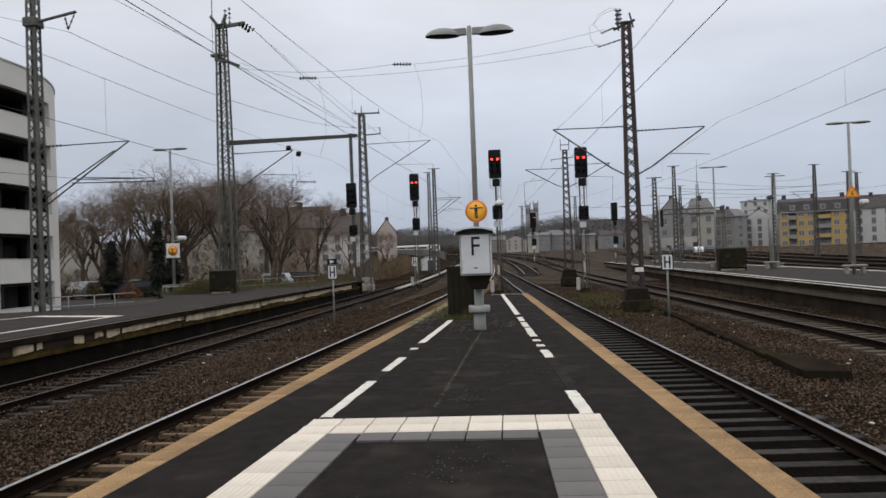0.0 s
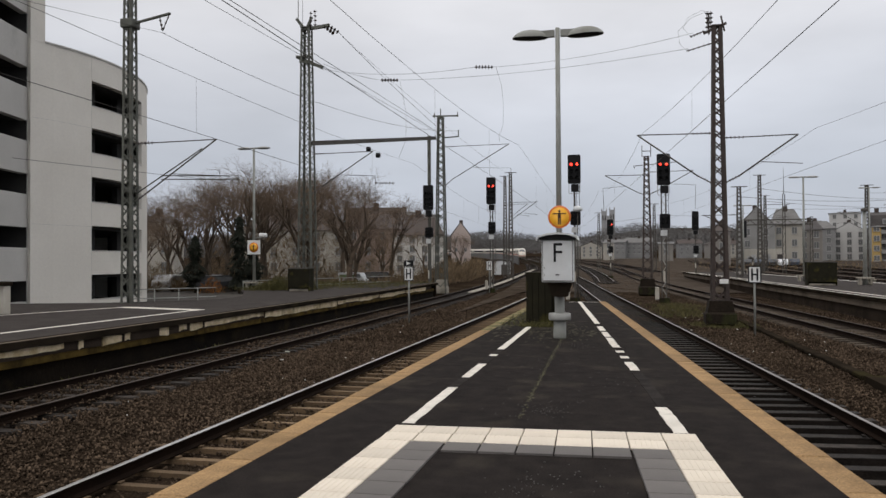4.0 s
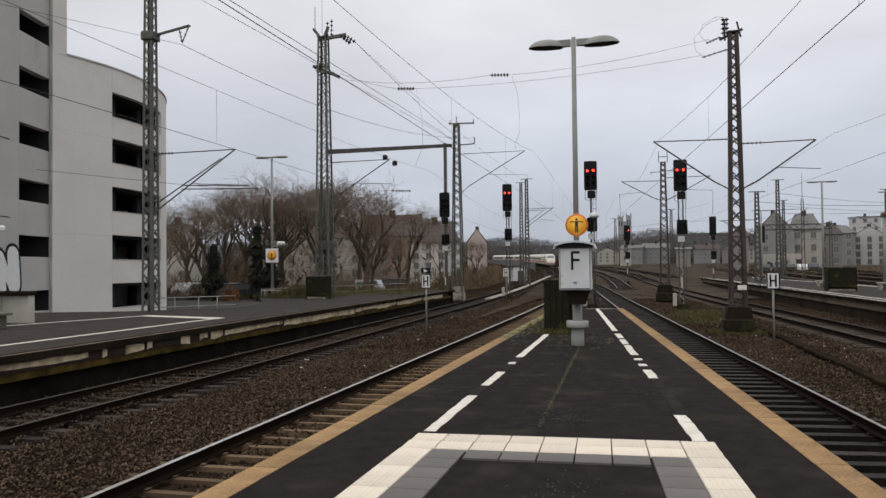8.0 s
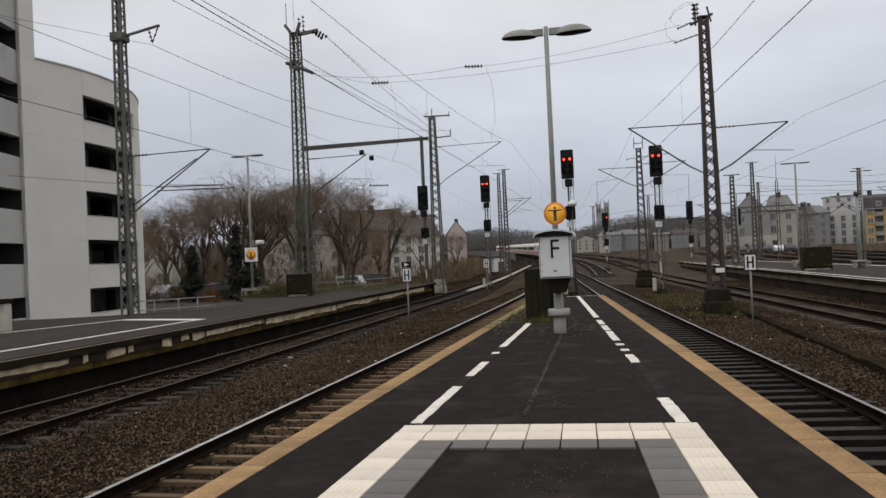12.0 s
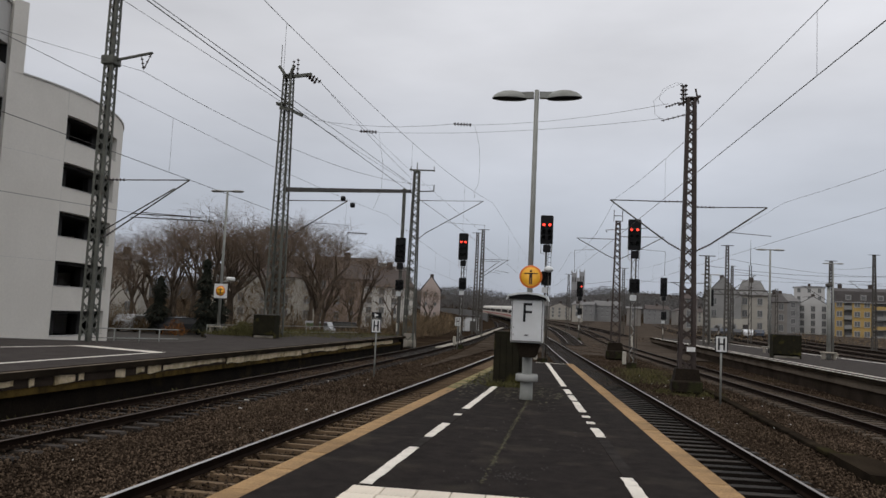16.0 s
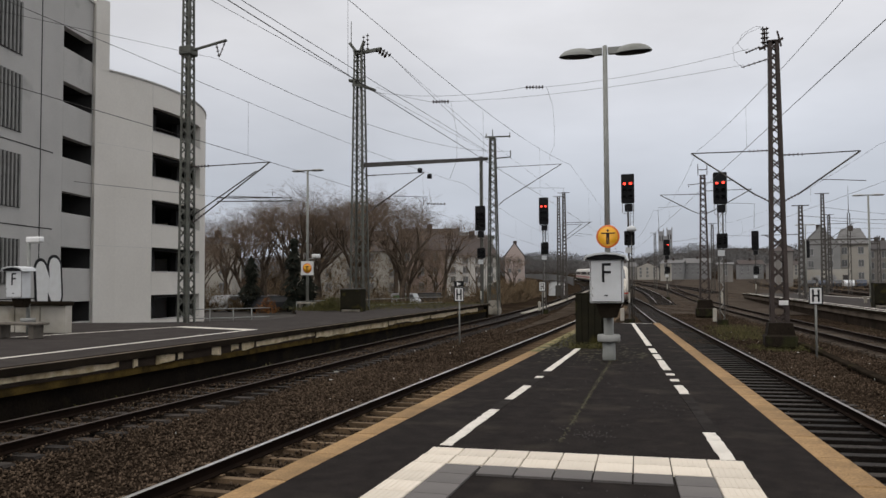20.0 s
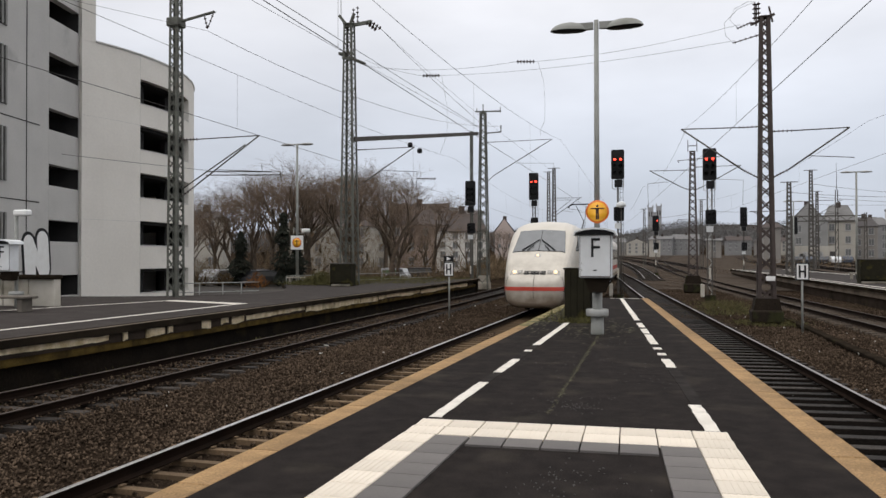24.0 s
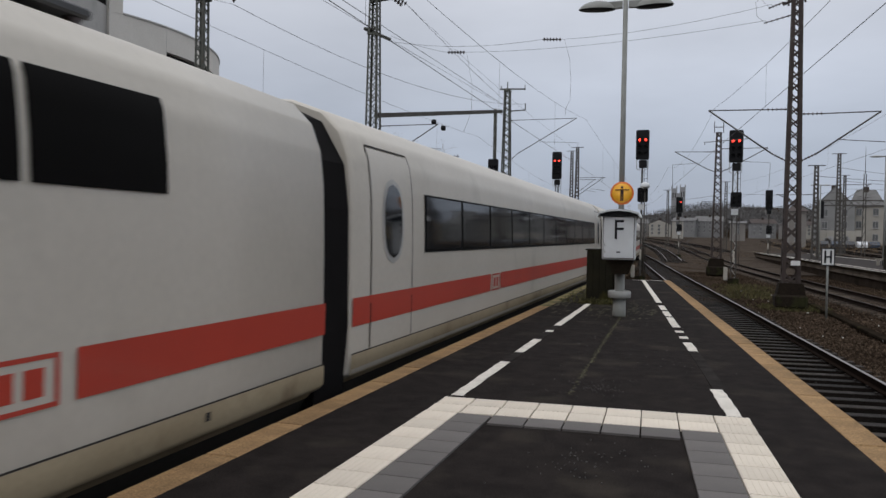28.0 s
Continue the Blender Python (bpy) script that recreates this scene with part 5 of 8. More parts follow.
ROOF_DARK = mat("dark_slate_roof", (0.055, 0.048, 0.046), 0.85, dark=(0.035, 0.03, 0.028), scale=0.8, amount=0.8, fine=0.2, bump_scale=20)
ROOF_BROWN = mat("brown_tile_roof", (0.060, 0.044, 0.037), 0.85, dark=(0.040, 0.030, 0.026), scale=0.8, amount=0.8, fine=0.2, bump_scale=20)
HOUSE_CREAM = mat("cream_house_render", (0.40, 0.375, 0.325), 0.9, dark=(0.32, 0.30, 0.26), scale=0.4, amount=0.7, fine=0.06, bump_scale=10)
HOUSE_PALE = mat("light_grey_house_render", (0.52, 0.515, 0.50), 0.9, dark=(0.45, 0.445, 0.43), scale=0.4, amount=0.7, fine=0.06, bump_scale=10)
ROOF_GREY = mat("grey_slate_roof", (0.15, 0.145, 0.14), 0.85, dark=(0.10, 0.097, 0.094), scale=0.8, amount=0.8, fine=0.2, bump_scale=20)
HOUSE_ROSE = mat("pale_rose_render", (0.47, 0.385, 0.345), 0.9, dark=(0.40, 0.33, 0.295), scale=0.4, amount=0.7, fine=0.06, bump_scale=10)
# Greyed tones for far houses, with the haze over them painted into the render.
HOUSE_HAZE_GREY = mat("haze_grey_render", (0.235, 0.232, 0.228), 0.9, dark=(0.18, 0.178, 0.175), scale=0.4, amount=0.7, fine=0.06, bump_scale=10)
HOUSE_HAZE_DUN = mat("haze_dun_render", (0.24, 0.222, 0.20), 0.9, dark=(0.19, 0.175, 0.16), scale=0.4, amount=0.7, fine=0.06, bump_scale=10)
# Panes paled and frames dulled: the haze is put into their colours.
PANE = mat("window_glass_paled_by_haze", (0.14, 0.142, 0.14), 0.3, fine=0.0, spec=0.3)
FRAME_WHITE = mat("window_frame_dulled_by_haze", (0.38, 0.375, 0.365), 0.6, fine=0.03)


def build_house(x, y, z, w, d, h, storeys, bays, wall, roof, label, turn=0.0, roof_h=3.0, hip=False, gable_front=False, win=(1.1, 1.5), base=1.0):
    t = thing("house", (x, y, z), label, "house", "houses behind the railway", turn=turn)
    part("wall", Shape().box((0, d / 2, h / 2 - 2), (w, d, h + 4), 0.03), wall, t)
    s = Shape()
    o = 0.35
    if gable_front:
        vs = [(-w / 2 - o, -o, h), (w / 2 + o, -o, h), (0, -o, h + roof_h), (-w / 2 - o, d + o, h), (w / 2 + o, d + o, h), (0, d + o, h + roof_h)]
        s.add(vs, [(0, 1, 2), (5, 4, 3), (1, 4, 5, 2), (3, 0, 2, 5), (0, 3, 4, 1)])
        part("gable_wall", Shape().add([(-w / 2, -0.02, h - 0.05), (w / 2, -0.02, h - 0.05), (0, -0.02, h + roof_h * 0.92), (-w / 2, 0.2, h - 0.05), (w / 2, 0.2, h - 0.05), (0, 0.2, h + roof_h * 0.92)], [(0, 1, 2), (5, 4, 3), (1, 4, 5, 2), (3, 0, 2, 5), (0, 3, 4, 1)]), wall, t)
        vs2 = [(p[0], p[1] + (0.5 if i < 3 else 0), p[2]) for i, p in enumerate(vs)]
        s = Shape().add(vs2, [(0, 1, 2), (5, 4, 3), (1, 4, 5, 2), (3, 0, 2, 5), (0, 3, 4, 1)])
    else:
        k = w * 0.2 if hip else 0
        vs = [(-w / 2 - o, -o, h), (w / 2 + o, -o, h), (w / 2 + o, d + o, h), (-w / 2 - o, d + o, h), (-w / 2 + k - (0 if hip else o), d / 2, h + roof_h), (w / 2 - k + (0 if hip else o), d / 2, h + roof_h)]
        s.add(vs, [(0, 1, 5, 4), (2, 3, 4, 5), (1, 2, 5), (3, 0, 4), (0, 3, 2, 1)])
    part("roof", s, roof, t)
    sh = (h - base) / storeys
    ww, wh = win
    for f in range(storeys):
        for b in range(bays):
            cx = -w / 2 + (b + 0.5) * w / bays
            cz = base + sh * (f + 0.55)
            wd = part("window", Shape().box((cx, 0.0, cz), (ww, 0.08, wh), 0.01), FRAME_WHITE, t)
            for sg in (-1, 1):
                part("pane", Shape().box((cx + sg * ww * 0.235, -0.035, cz), (ww * 0.41, 0.03, wh * 0.88), 0.0), PANE, wd)
            part("sill", Shape().box((cx, -0.06, cz - wh / 2 - 0.05), (ww * 1.12, 0.14, 0.07), 0.0), FRAME_WHITE, wd)
    for i in range(max(1, int(w / 9))):
        part("chimney", Shape().box((-w / 2 + (i + 0.5) * w / max(1, int(w / 9)), d * 0.45, h + roof_h * 0.9), (0.9, 0.7, 2.0), 0.04), ROOF_BROWN, t)
    return t


for args in (
    (-44.5, 104, -1.2, 15, 12, 7.2, 3, 5, HOUSE_CREAM, ROOF_BROWN, "large cream apartment house with broad brown roof behind the bare trees", 20, 3.4, True, False, (0.9, 1.2)),
    (-35.6, 113, -1.2, 8.5, 11, 7.6, 3, 4, HOUSE_PINK, ROOF_BROWN, "dull pink house with brown roof behind bare trees", 16, 3.6, False, False, (0.8, 1.1)),
    (-29.2, 114, -1.2, 7.4, 11, 6.6, 4, 4, HOUSE_WHITE, ROOF_BROWN, "off-white four-storey house with brown mansard roof behind bare trees", 14, 3.4, True, False, (0.8, 0.95)),
    (-38.0, 190, -0.4, 4.6, 12, 8.2, 3, 2, HOUSE_ROSE, ROOF_DARK, "pale rose gabled house beside the curved tracks", 10, 3.4, False, True, (0.6, 0.9)),
    (-59.0, 92, -1.2, 5.0, 10, 8.0, 3, 2, HOUSE_CREAM, ROOF_DARK, "beige house front seen past the car park", 24, 1.2, True, False, (0.8, 1.2)),
    (28.7, 180, 0, 7.4, 14, 8.6, 3, 2, HOUSE_GREY, ROOF_GREY, "pale old gabled house with steep grey roof beside the yard", -6, 4.4, False, True),
    (35.5, 184, 0, 6.2, 12, 9.0, 3, 2, HOUSE_CREAM, ROOF_GREY, "cream town house with steep grey roof", -8, 3.8, True),
    (42.0, 192, 0, 5.0, 12, 8.2, 3, 2, HOUSE_HAZE_DUN, ROOF_DARK, "narrow cream house beyond the yard", -10, 2.2, True),
    (50.5, 225, 0, 9.5, 12, 9.6, 4, 3, HOUSE_HAZE_GREY, ROOF_GREY, "dim grey apartment house with slate roof", -12, 2.2, True),
    (59.5, 228, 0, 8.0, 12, 8.8, 4, 3, HOUSE_PALE, ROOF_GREY, "light grey apartment house with a small gable", -14, 2.6, False, True),
    (87.0, 222, 0, 16, 12, 10.2, 4, 5, HOUSE_PALE, ROOF_DARK, "light grey apartment house with dark attic roof", -16, 3.8, True),
    (104, 228, 0, 17, 12, 10.6, 4, 5, HOUSE_WHITE, ROOF_DARK, "off-white apartment house in the row", -19, 4.0, True),
    (77, 300, 0, 10, 12, 17.6, 6, 3, HOUSE_PALE, ROOF_GREY, "pale flat-topped tower block behind the row", -14, 0.5, True),
    (66, 305, 0, 8, 12, 15.2, 5, 3, HOUSE_PALE, ROOF_GREY, "lower pale block beside the tower block", -14, 0.4, True),
    (20.6, 171, 0, 3.2, 8, 7.4, 3, 1, HOUSE_HAZE_DUN, ROOF_BROWN, "narrow pale pink house beside the yard", -4, 1.4, True),
    (-40.4, 165, -0.5, 5.2, 10, 12.0, 4, 2, HOUSE_GREY, ROOF_GREY, "grey apartment block with flat roof behind the houses", 12, 0.5, True),
    (-46.5, 168, -0.5, 5.0, 10, 12.9, 4, 2, HOUSE_PALE, ROOF_GREY, "pale apartment block with flat roof behind the houses", 12, 0.5, True),
    (13, 236, 1.8, 4.0, 6, 4.4, 2, 1, HOUSE_HAZE_DUN, ROOF_GREY, "small dun building beside the yard", -3, 0.6),
    (-3.5, 262, 2.0, 3.4, 6, 5.2, 2, 1, HOUSE_CREAM, ROOF_GREY, "small pale building beyond the signals", 0, 0.4),
):
    build_house(*args)

# town houses below the wooded hill, in loose rows
_rng = random.Random(12)
_x = -27.0
while _x < 74:
    _w = _rng.uniform(7, 12)
    _y = 335 + _rng.uniform(0, 45)
    _tone, _word = _rng.choice(((HOUSE_HAZE_GREY, "dim grey"), (HOUSE_GREY, "grey"), (HOUSE_HAZE_DUN, "dun"), (HOUSE_HAZE_GREY, "dim grey"), (HOUSE_CREAM, "cream")))
    build_house(_x + _w / 2, _y, 2.4 + (_y - 335) * 0.03, _w, 10, _rng.uniform(4.6, 6.6), 3, int(_w / 2.2), _tone, _rng.choice((ROOF_GREY, ROOF_BROWN, ROOF_DARK)), _word + " town house in a row below the wooded hill", _rng.uniform(-8, 8), _rng.uniform(1.4, 2.6), False, _rng.random() < 0.35, (0.9, 1.1), 0.5)
    _x += _w + (_rng.uniform(0.3, 2) if _rng.random() < 0.6 else _rng.uniform(4, 11))


def build_apartment_house():
    """The ochre yellow house: window bays with balcony recesses between, mansard roof with dormers."""
    t = thing("apartment_house", (61.3, 215, 0), "ochre yellow apartment house with balcony bays and dark mansard roof", "house", "houses behind the railway", turn=-12)
    w, d, h, sh = 17.0, 12.0, 9.4, 2.45
    part("wall", Shape().box((w / 2, d / 2 + 0.9, h / 2 - 2), (w, d, h + 4), 0.03), HOUSE_GREY, t)
    bays = [(0.0, 2.0, "w"), (2.0, 3.9, "b"), (3.9, 8.3, "ww"), (8.3, 12.0, "b"), (12.0, 17.0, "ww")]
    for i, (a, b, kind) in enumerate(bays):
        if kind != "b":
            part("bay_wall", Shape().box(((a + b) / 2, 0.45, h / 2 - 1), (b - a, 0.9, h + 2), 0.02), HOUSE_YELLOW, t)
        for f in range(4):
            z = 0.35 + sh * f
            if kind == "b":
                bal = part("balcony", Shape().box(((a + b) / 2, 0.35, z + 0.05), (b - a - 0.04, 1.1, 0.14), 0.01), HOUSE_GREY, t)
                part("balcony_front", Shape().box(((a + b) / 2, -0.16, z + 0.55), (b - a - 0.1, 0.06, 0.85), 0.01), HOUSE_YELLOW if i == 3 and f % 2 else HOUSE_GREY, bal)
                part("balcony_door", Shape().box(((a + b) / 2, 0.87, z + 1.15), (1.5, 0.05, 2.0), 0.01), PANE, bal)
            else:
                n = len(kind)
                for k in range(n):
                    cx = a + (b - a) * (k + 0.5) / n
                    wd = part("window", Shape().box((cx, -0.01, z + 1.35), (1.35, 0.08, 1.4), 0.01), FRAME_WHITE, t)
                    for sg in (-1, 1):
                        part("pane", Shape().box((cx + sg * 0.32, -0.045, z + 1.35), (0.52, 0.03, 1.2), 0.0), PANE, wd)
                    part("sill", Shape().box((cx, -0.08, z + 0.62), (1.5, 0.16, 0.07), 0.0), FRAME_WHITE, wd)
    part("cornice", Shape().box((w / 2, 0.5, h + 0.1), (w + 0.4, 1.6, 0.25), 0.05), HOUSE_GREY, t)
    part("mansard_roof", Shape().prism([(-0.1, h + 0.22), (d + 1.0, h + 0.22), (d - 0.2, h + 3.0), (d / 2, h + 4.0), (1.2, h + 3.0)], 0.0, w, "x"), ROOF_DARK, t)
    for cx in (3.0, 6.4, 10.2, 13.6):
        dm = part("dormer", Shape().box((cx, 0.9, h + 1.35), (1.5, 1.6, 1.5), 0.04), ROOF_GREY, t)
        part("pane", Shape().box((cx, 0.08, h + 1.35), (0.95, 0.05, 0.9), 0.0), PANE, dm)
        part("dormer_frame", Shape().box((cx, 0.10, h + 1.35), (1.2, 0.05, 1.15), 0.0), FRAME_WHITE, dm)
    for cx in (1.5, 8.5, 15.5):
        part("chimney", Shape().box((cx, d / 2, h + 4.2), (1.0, 0.8, 1.6), 0.04), ROOF_BROWN, t)


build_apartment_house()


def build_yard_gantry():
    t = thing("signal_gantry", (17.2, 120, 0), "dark lattice gantry on slim posts across the yard", "gantry")
    for z in (6.5, 7.2):
        part("chord", Shape().bar((-0.6, 0, z), (9.4, 0, z), 0.16), MAST_STEEL, t)
    for i in range(12):
        x = -0.6 + i * 0.83
        part("brace", Shape().bar((x, 0, 6.5 if i % 2 else 7.2), (x + 0.83, 0, 7.2 if i % 2 else 6.5), 0.08), MAST_STEEL, t)
    for x, h in ((2.8, 9.0), (5.6, 10.8), (9.2, 7.6)):
        for k in (-0.22, 0.22):
            part("post", Shape().bar((x + k, 0, -1.0), (x + k * 0.6, 0, h), 0.11), MAST_STEEL, t)
        for i in range(8):
            z = -0.4 + i * h / 9
            part("lattice_bar", Shape().bar((x - 0.2, 0, z), (x + 0.2, 0, z + h / 9), 0.06), MAST_STEEL, t)
    part("signal_box", Shape().box((0.2, -0.2, 5.9), (0.7, 0.4, 2.4), 0.05), BLACK, t)
    part("antenna", Shape().tube([(5.6, 0, 10.8), (5.6, 0, 14.5)], 0.05, 6, 0.02), MAST_STEEL, t)


build_yard_gantry()


def build_yard_wall():
    t = thing("yard_wall", (24.6, 174, 0), "pale beige yard wall with dark and light sprayed shapes", "wall", kind="structure", turn=-4)
    rng = random.Random(5)
    for i in range(5):
        part("wall_panel", Shape().box((0.85 + 1.72 * i, 0, 1.6), (1.7, 0.3, 4.2), 0.02), HOUSE_CREAM, t)
    for i in range(9):
        x = rng.uniform(0.4, 8.0)
        part("sprayed_shape", Shape().box((x, -0.17, rng.uniform(1.4, 2.3)), (rng.uniform(0.4, 1.1), 0.02, rng.uniform(0.5, 1.2)), 0.005), rng.choice((FRAME_WHITE, ROOF_DARK, HOUSE_GREY)), t)


build_yard_wall()


# ---------- overhead wires ----------
def sagged(a, b, sag, n=12):
    a, b = Vector(a), Vector(b)
    return [a.lerp(b, i / n) - Vector((0, 0, sag * 4 * (i / n) * (1 - i / n))) for i in range(n + 1)]


def build_overhead(label, fx, supports, contact_z, top_z, rest_sag, spacing=6.0, r=0.0055, offset=0.0, first_sag=0.0):
    """A contact wire with its carrying wire and droppers, over one track."""
    t = thing("overhead_line", (0, 0, 0), label, "overhead wire", "overhead lines")
    con = []
    y = supports[0]
    while y <= supports[-1]:
        con.append((fx(y) + offset, y, contact_z + rise(y)))
        y += 4.0
    part("contact_wire", Shape().tube(con, r * 1.25, 5), WIRE, t)
    for q, (a, b) in enumerate(zip(supports, supports[1:])):
        sag = first_sag if q == 0 and first_sag else rest_sag
        pts = sagged((fx(a) + offset, a, top_z + rise(a)), (fx(b) + offset, b, top_z + rise(b)), sag, 16)
        pts = [Vector((fx(p.y) + offset, p.y, p.z)) for p in pts]
        part("carrying_wire", Shape().tube(pts, r, 5), WIRE, t)
        k = int((b - a) / spacing)
        for i in range(1, k):
            y = a + (b - a) * i / k
            u = (y - a) / (b - a)
            z = top_z + rise(y) - sag * 4 * u * (1 - u)
            part("dropper", Shape().tube([(fx(y) + offset, y, contact_z + rise(y)), (fx(y) + offset, y, z)], 0.0032, 4), WIRE, t)
    return t


build_overhead("contact and carrying wires above the express track", x_train, [-16, 40, 96, 150, 200], 4.95, 7.45, 0.5, 8.2, first_sag=1.25)
build_overhead("overhead wires above the neighbouring platform track", x_left2, [-13, 41, 92, 150], 4.80, 6.84, 0.70, 7.6)
build_overhead("overhead wires above the track beside the brown mast", x_right, [-10, 32.3, 58.2, 105], 4.97, 6.6, 0.75, 9.5)
build_overhead("overhead wires above the far platform track", x_right2, [-10, 33.0, 75, 130], 5.2, 6.65, 0.55, 9.0)


STAY = ((-14.25, 27.6, 4.64), (-17.1, 19.65, 4.64))


def build_feeders():
    t = thing("feeder_wires", (0, 0, 0), "long bare feeder and anchoring wires strung between the masts", "overhead wire", "overhead lines")

    def wire(name, a, b, sag=0.3, r=0.007, n=14):
        part(name, Shape().tube(sagged(a, b, sag, n), r, 5), WIRE, t)

    wire("feeder_wire", (-25.5, 11.9, 10.55), (-17.25, 27.6, 10.52), 0.02)
    wire("feeder_wire", (-17.25, 27.6, 10.52), (-12.05, 59.5, 11.6), 1.05, 0.011)
    wire("feeder_wire", (-15.7, 5.0, 11.2), (-13.4, 59.5, 11.35), 0.03, 0.010)
    wire("feeder_wire", (-13.42, 5.0, 10.6), (-13.83, 59.5, 11.68), 0.0, 0.014)
    wire("stay_wire", STAY[0], STAY[1], 0.02)
    wire("anchor_wire", (-15.1, 41.5, 14.3), (-13.6, 59.5, 11.9), 0.12, 0.013)
    wire("anchor_wire", (-15.1, 41.4, 14.3), (-9.2, 64.0, 8.9), 0.3)
    wire("cross_wire", (-10.7, 38.0, 10.63), (2.7, 32.3, 9.85), 0.25, 0.007)
    wire("cross_wire", (-5.6, 36.0, 10.5), (2.9, 32.3, 10.45), 0.2, 0.007)
    wire("cross_wire", (-16.05, 41.5, 12.3), (-6.5, 36.2, 10.6), 0.3, 0.008)
    wire("cross_wire", (-16.0, 41.5, 12.6), (-11.7, 38.3, 10.75), 0.1, 0.008)
    part("jumper_wire", Shape().tube([(-5.46, 36.0, 10.5), (-5.2, 36.0, 9.6), (-5.1, 35.8, 8.6), (-5.0, 35.0, 7.6), (-5.05, 34.0, 7.0), (-4.95, 33.5, 6.7)], 0.006, 5), WIRE, t)
    part("jumper_wire", Shape().tube([(-10.6, 38.0, 10.6), (-10.3, 38.0, 9.0), (-10.2, 37.6, 7.6), (-10.4, 37.0, 6.6)], 0.006, 5), WIRE, t)
    for a, b in (((-6.5, 36.2, 10.6), (-5.6, 36.0, 10.5)), ((-11.7, 38.3, 10.75), (-10.7, 38.0, 10.63)), ((-14.0, 44.5, 6.2), (-12.8, 44.5, 6.15))):
        insulator(t, a, b, 0.09, 6)


build_feeders()


def build_yard_wires():
    t = thing("yard_wires", (0, 0, 0), "thin cross-span and contact wires over the distant yard", "overhead wire", "overhead lines")
    for a, b, sag in (((15.5, 95, 9.6), (45, 120, 9.9), 0.7), ((15.5, 95, 8.2), (45, 120, 8.5), 0.4), ((22, 130, 9.4), (55, 130, 10.2), 0.6), ((5, 120, 8.2), (22, 130, 9.0), 0.4), ((10.5, 75, 7.2), (33, 90, 8.0), 0.5), ((28, 100, 9.2), (36, 110, 10.4), 0.2), ((-3.5, 140, 8.2), (5, 120, 8.2), 0.3)):
        part("cross_span_wire", Shape().tube(sagged(a, b, sag, 10), 0.022, 4), WIRE, t)


build_yard_wires()


# ---------- platform fittings on the neighbouring platforms ----------
def build_small_lamp(x, y, z, h, label, sign=None, wide=1.05, turn=0.0):
    t = thing("platform_lamp", (x, y, z), label, "lamp post", "lamps on the other platforms", turn=turn)
    part("post", Shape().tube([(0, 0, 0), (0, 0, h)], 0.09, 10, 0.06), POST_PAINT, t)
    for sg in (-1, 1):
        s = Shape().lathe([(0.02, 0.10), (0.16, 0.09), (0.30, 0.05), (0.34, 0.0), (0.25, -0.04), (0.02, -0.06)][::-1], (0, 0, 0), 14)
        s.v = [(p[0] * wide * 1.25 + sg * wide * 0.55, p[1] * 0.7, p[2] * 0.9 + h - 0.05) for p in s.v]
        part("lamp_head", s, GALV, t)
    part("arm", Shape().box((0, 0, h - 0.03), (0.5, 0.08, 0.08), 0.02), POST_PAINT, t)
    for k in (-1, 1):
        part("bench_seat", Shape().box((k * 0.27, -0.1, 0.42), (0.5, 0.4, 0.08), 0.03), CONCRETE, t, "pale seat ledge round the post")
        part("bench_leg", Shape().box((k * 0.36, -0.1, 0.19), (0.14, 0.32, 0.38), 0.03), CONCRETE, t)
    if sign == "square":
        b = part("sign_board", Shape().box((0.05, -0.12, 2.42), (0.78, 0.03, 0.80), 0.01), SIGN_WHITE, t, "square white board with amber disc")
        part("sign_disc", Shape().lathe([(0.0, -0.01), (0.28, -0.01), (0.28, 0.0), (0.0, 0.0)], (0.05, -0.14, 2.42), 24, "y"), SIGN_RED, b)
        part("sign_face", Shape().lathe([(0.0, -0.01), (0.225, -0.01), (0.225, 0.0), (0.0, 0.0)], (0.05, -0.15, 2.42), 24, "y"), SIGN_YELLOW, b)
        part("sign_bar", Shape().box((0.05, -0.165, 2.42), (0.06, 0.006, 0.30), 0.0).box((0.05, -0.165, 2.50), (0.26, 0.006, 0.04), 0.0), SIGN_DARK, b)
        c = part("camera_housing", Shape().box((0.62, -0.15, 3.1), (0.34, 0.5, 0.22), 0.06), SIGN_WHITE, t, "white camera housing")
        part("camera_arm", Shape().tube([(0, 0, 2.95), (0.55, -0.1, 2.98)], 0.03, 6), GALV, c)
    if sign == "triangle":
        part("warning_sign", Shape().prism([(-0.36, 3.62), (0.36, 3.62), (0.0, 4.24)], -0.14, -0.11, "y"), SIGN_RED, t, "amber warning triangle")
        part("sign_face", Shape().prism([(-0.26, 3.68), (0.26, 3.68), (0.0, 4.13)], -0.15, -0.141, "y"), SIGN_YELLOW, t)
        part("sign_bar", Shape().box((0.0, -0.156, 3.82), (0.06, 0.006, 0.18), 0.0), SIGN_DARK, t)
        part("camera_housing", Shape().box((0.5, -0.15, 3.4), (0.3, 0.45, 0.2), 0.06), SIGN_WHITE, t)
    return t


build_small_lamp(-20.27, 41.6, 0, 8.1, "grey platform lamp with square amber sign and pale seat", "square")
build_small_lamp(14.65, 39.4, 0, 7.2, "grey platform lamp with amber warning triangle and seat", "triangle")
build_small_lamp(12.7, 60.0, 0, 7.4, "grey twin-headed lamp on the far platform", None)
build_small_lamp(13.0, 90.0, 0, 7.4, "grey twin-headed lamp farther along the platform", None)
build_small_lamp(24.0, 85.0, -0.9, 9.5, "tall yard lamp among the far tracks", None)


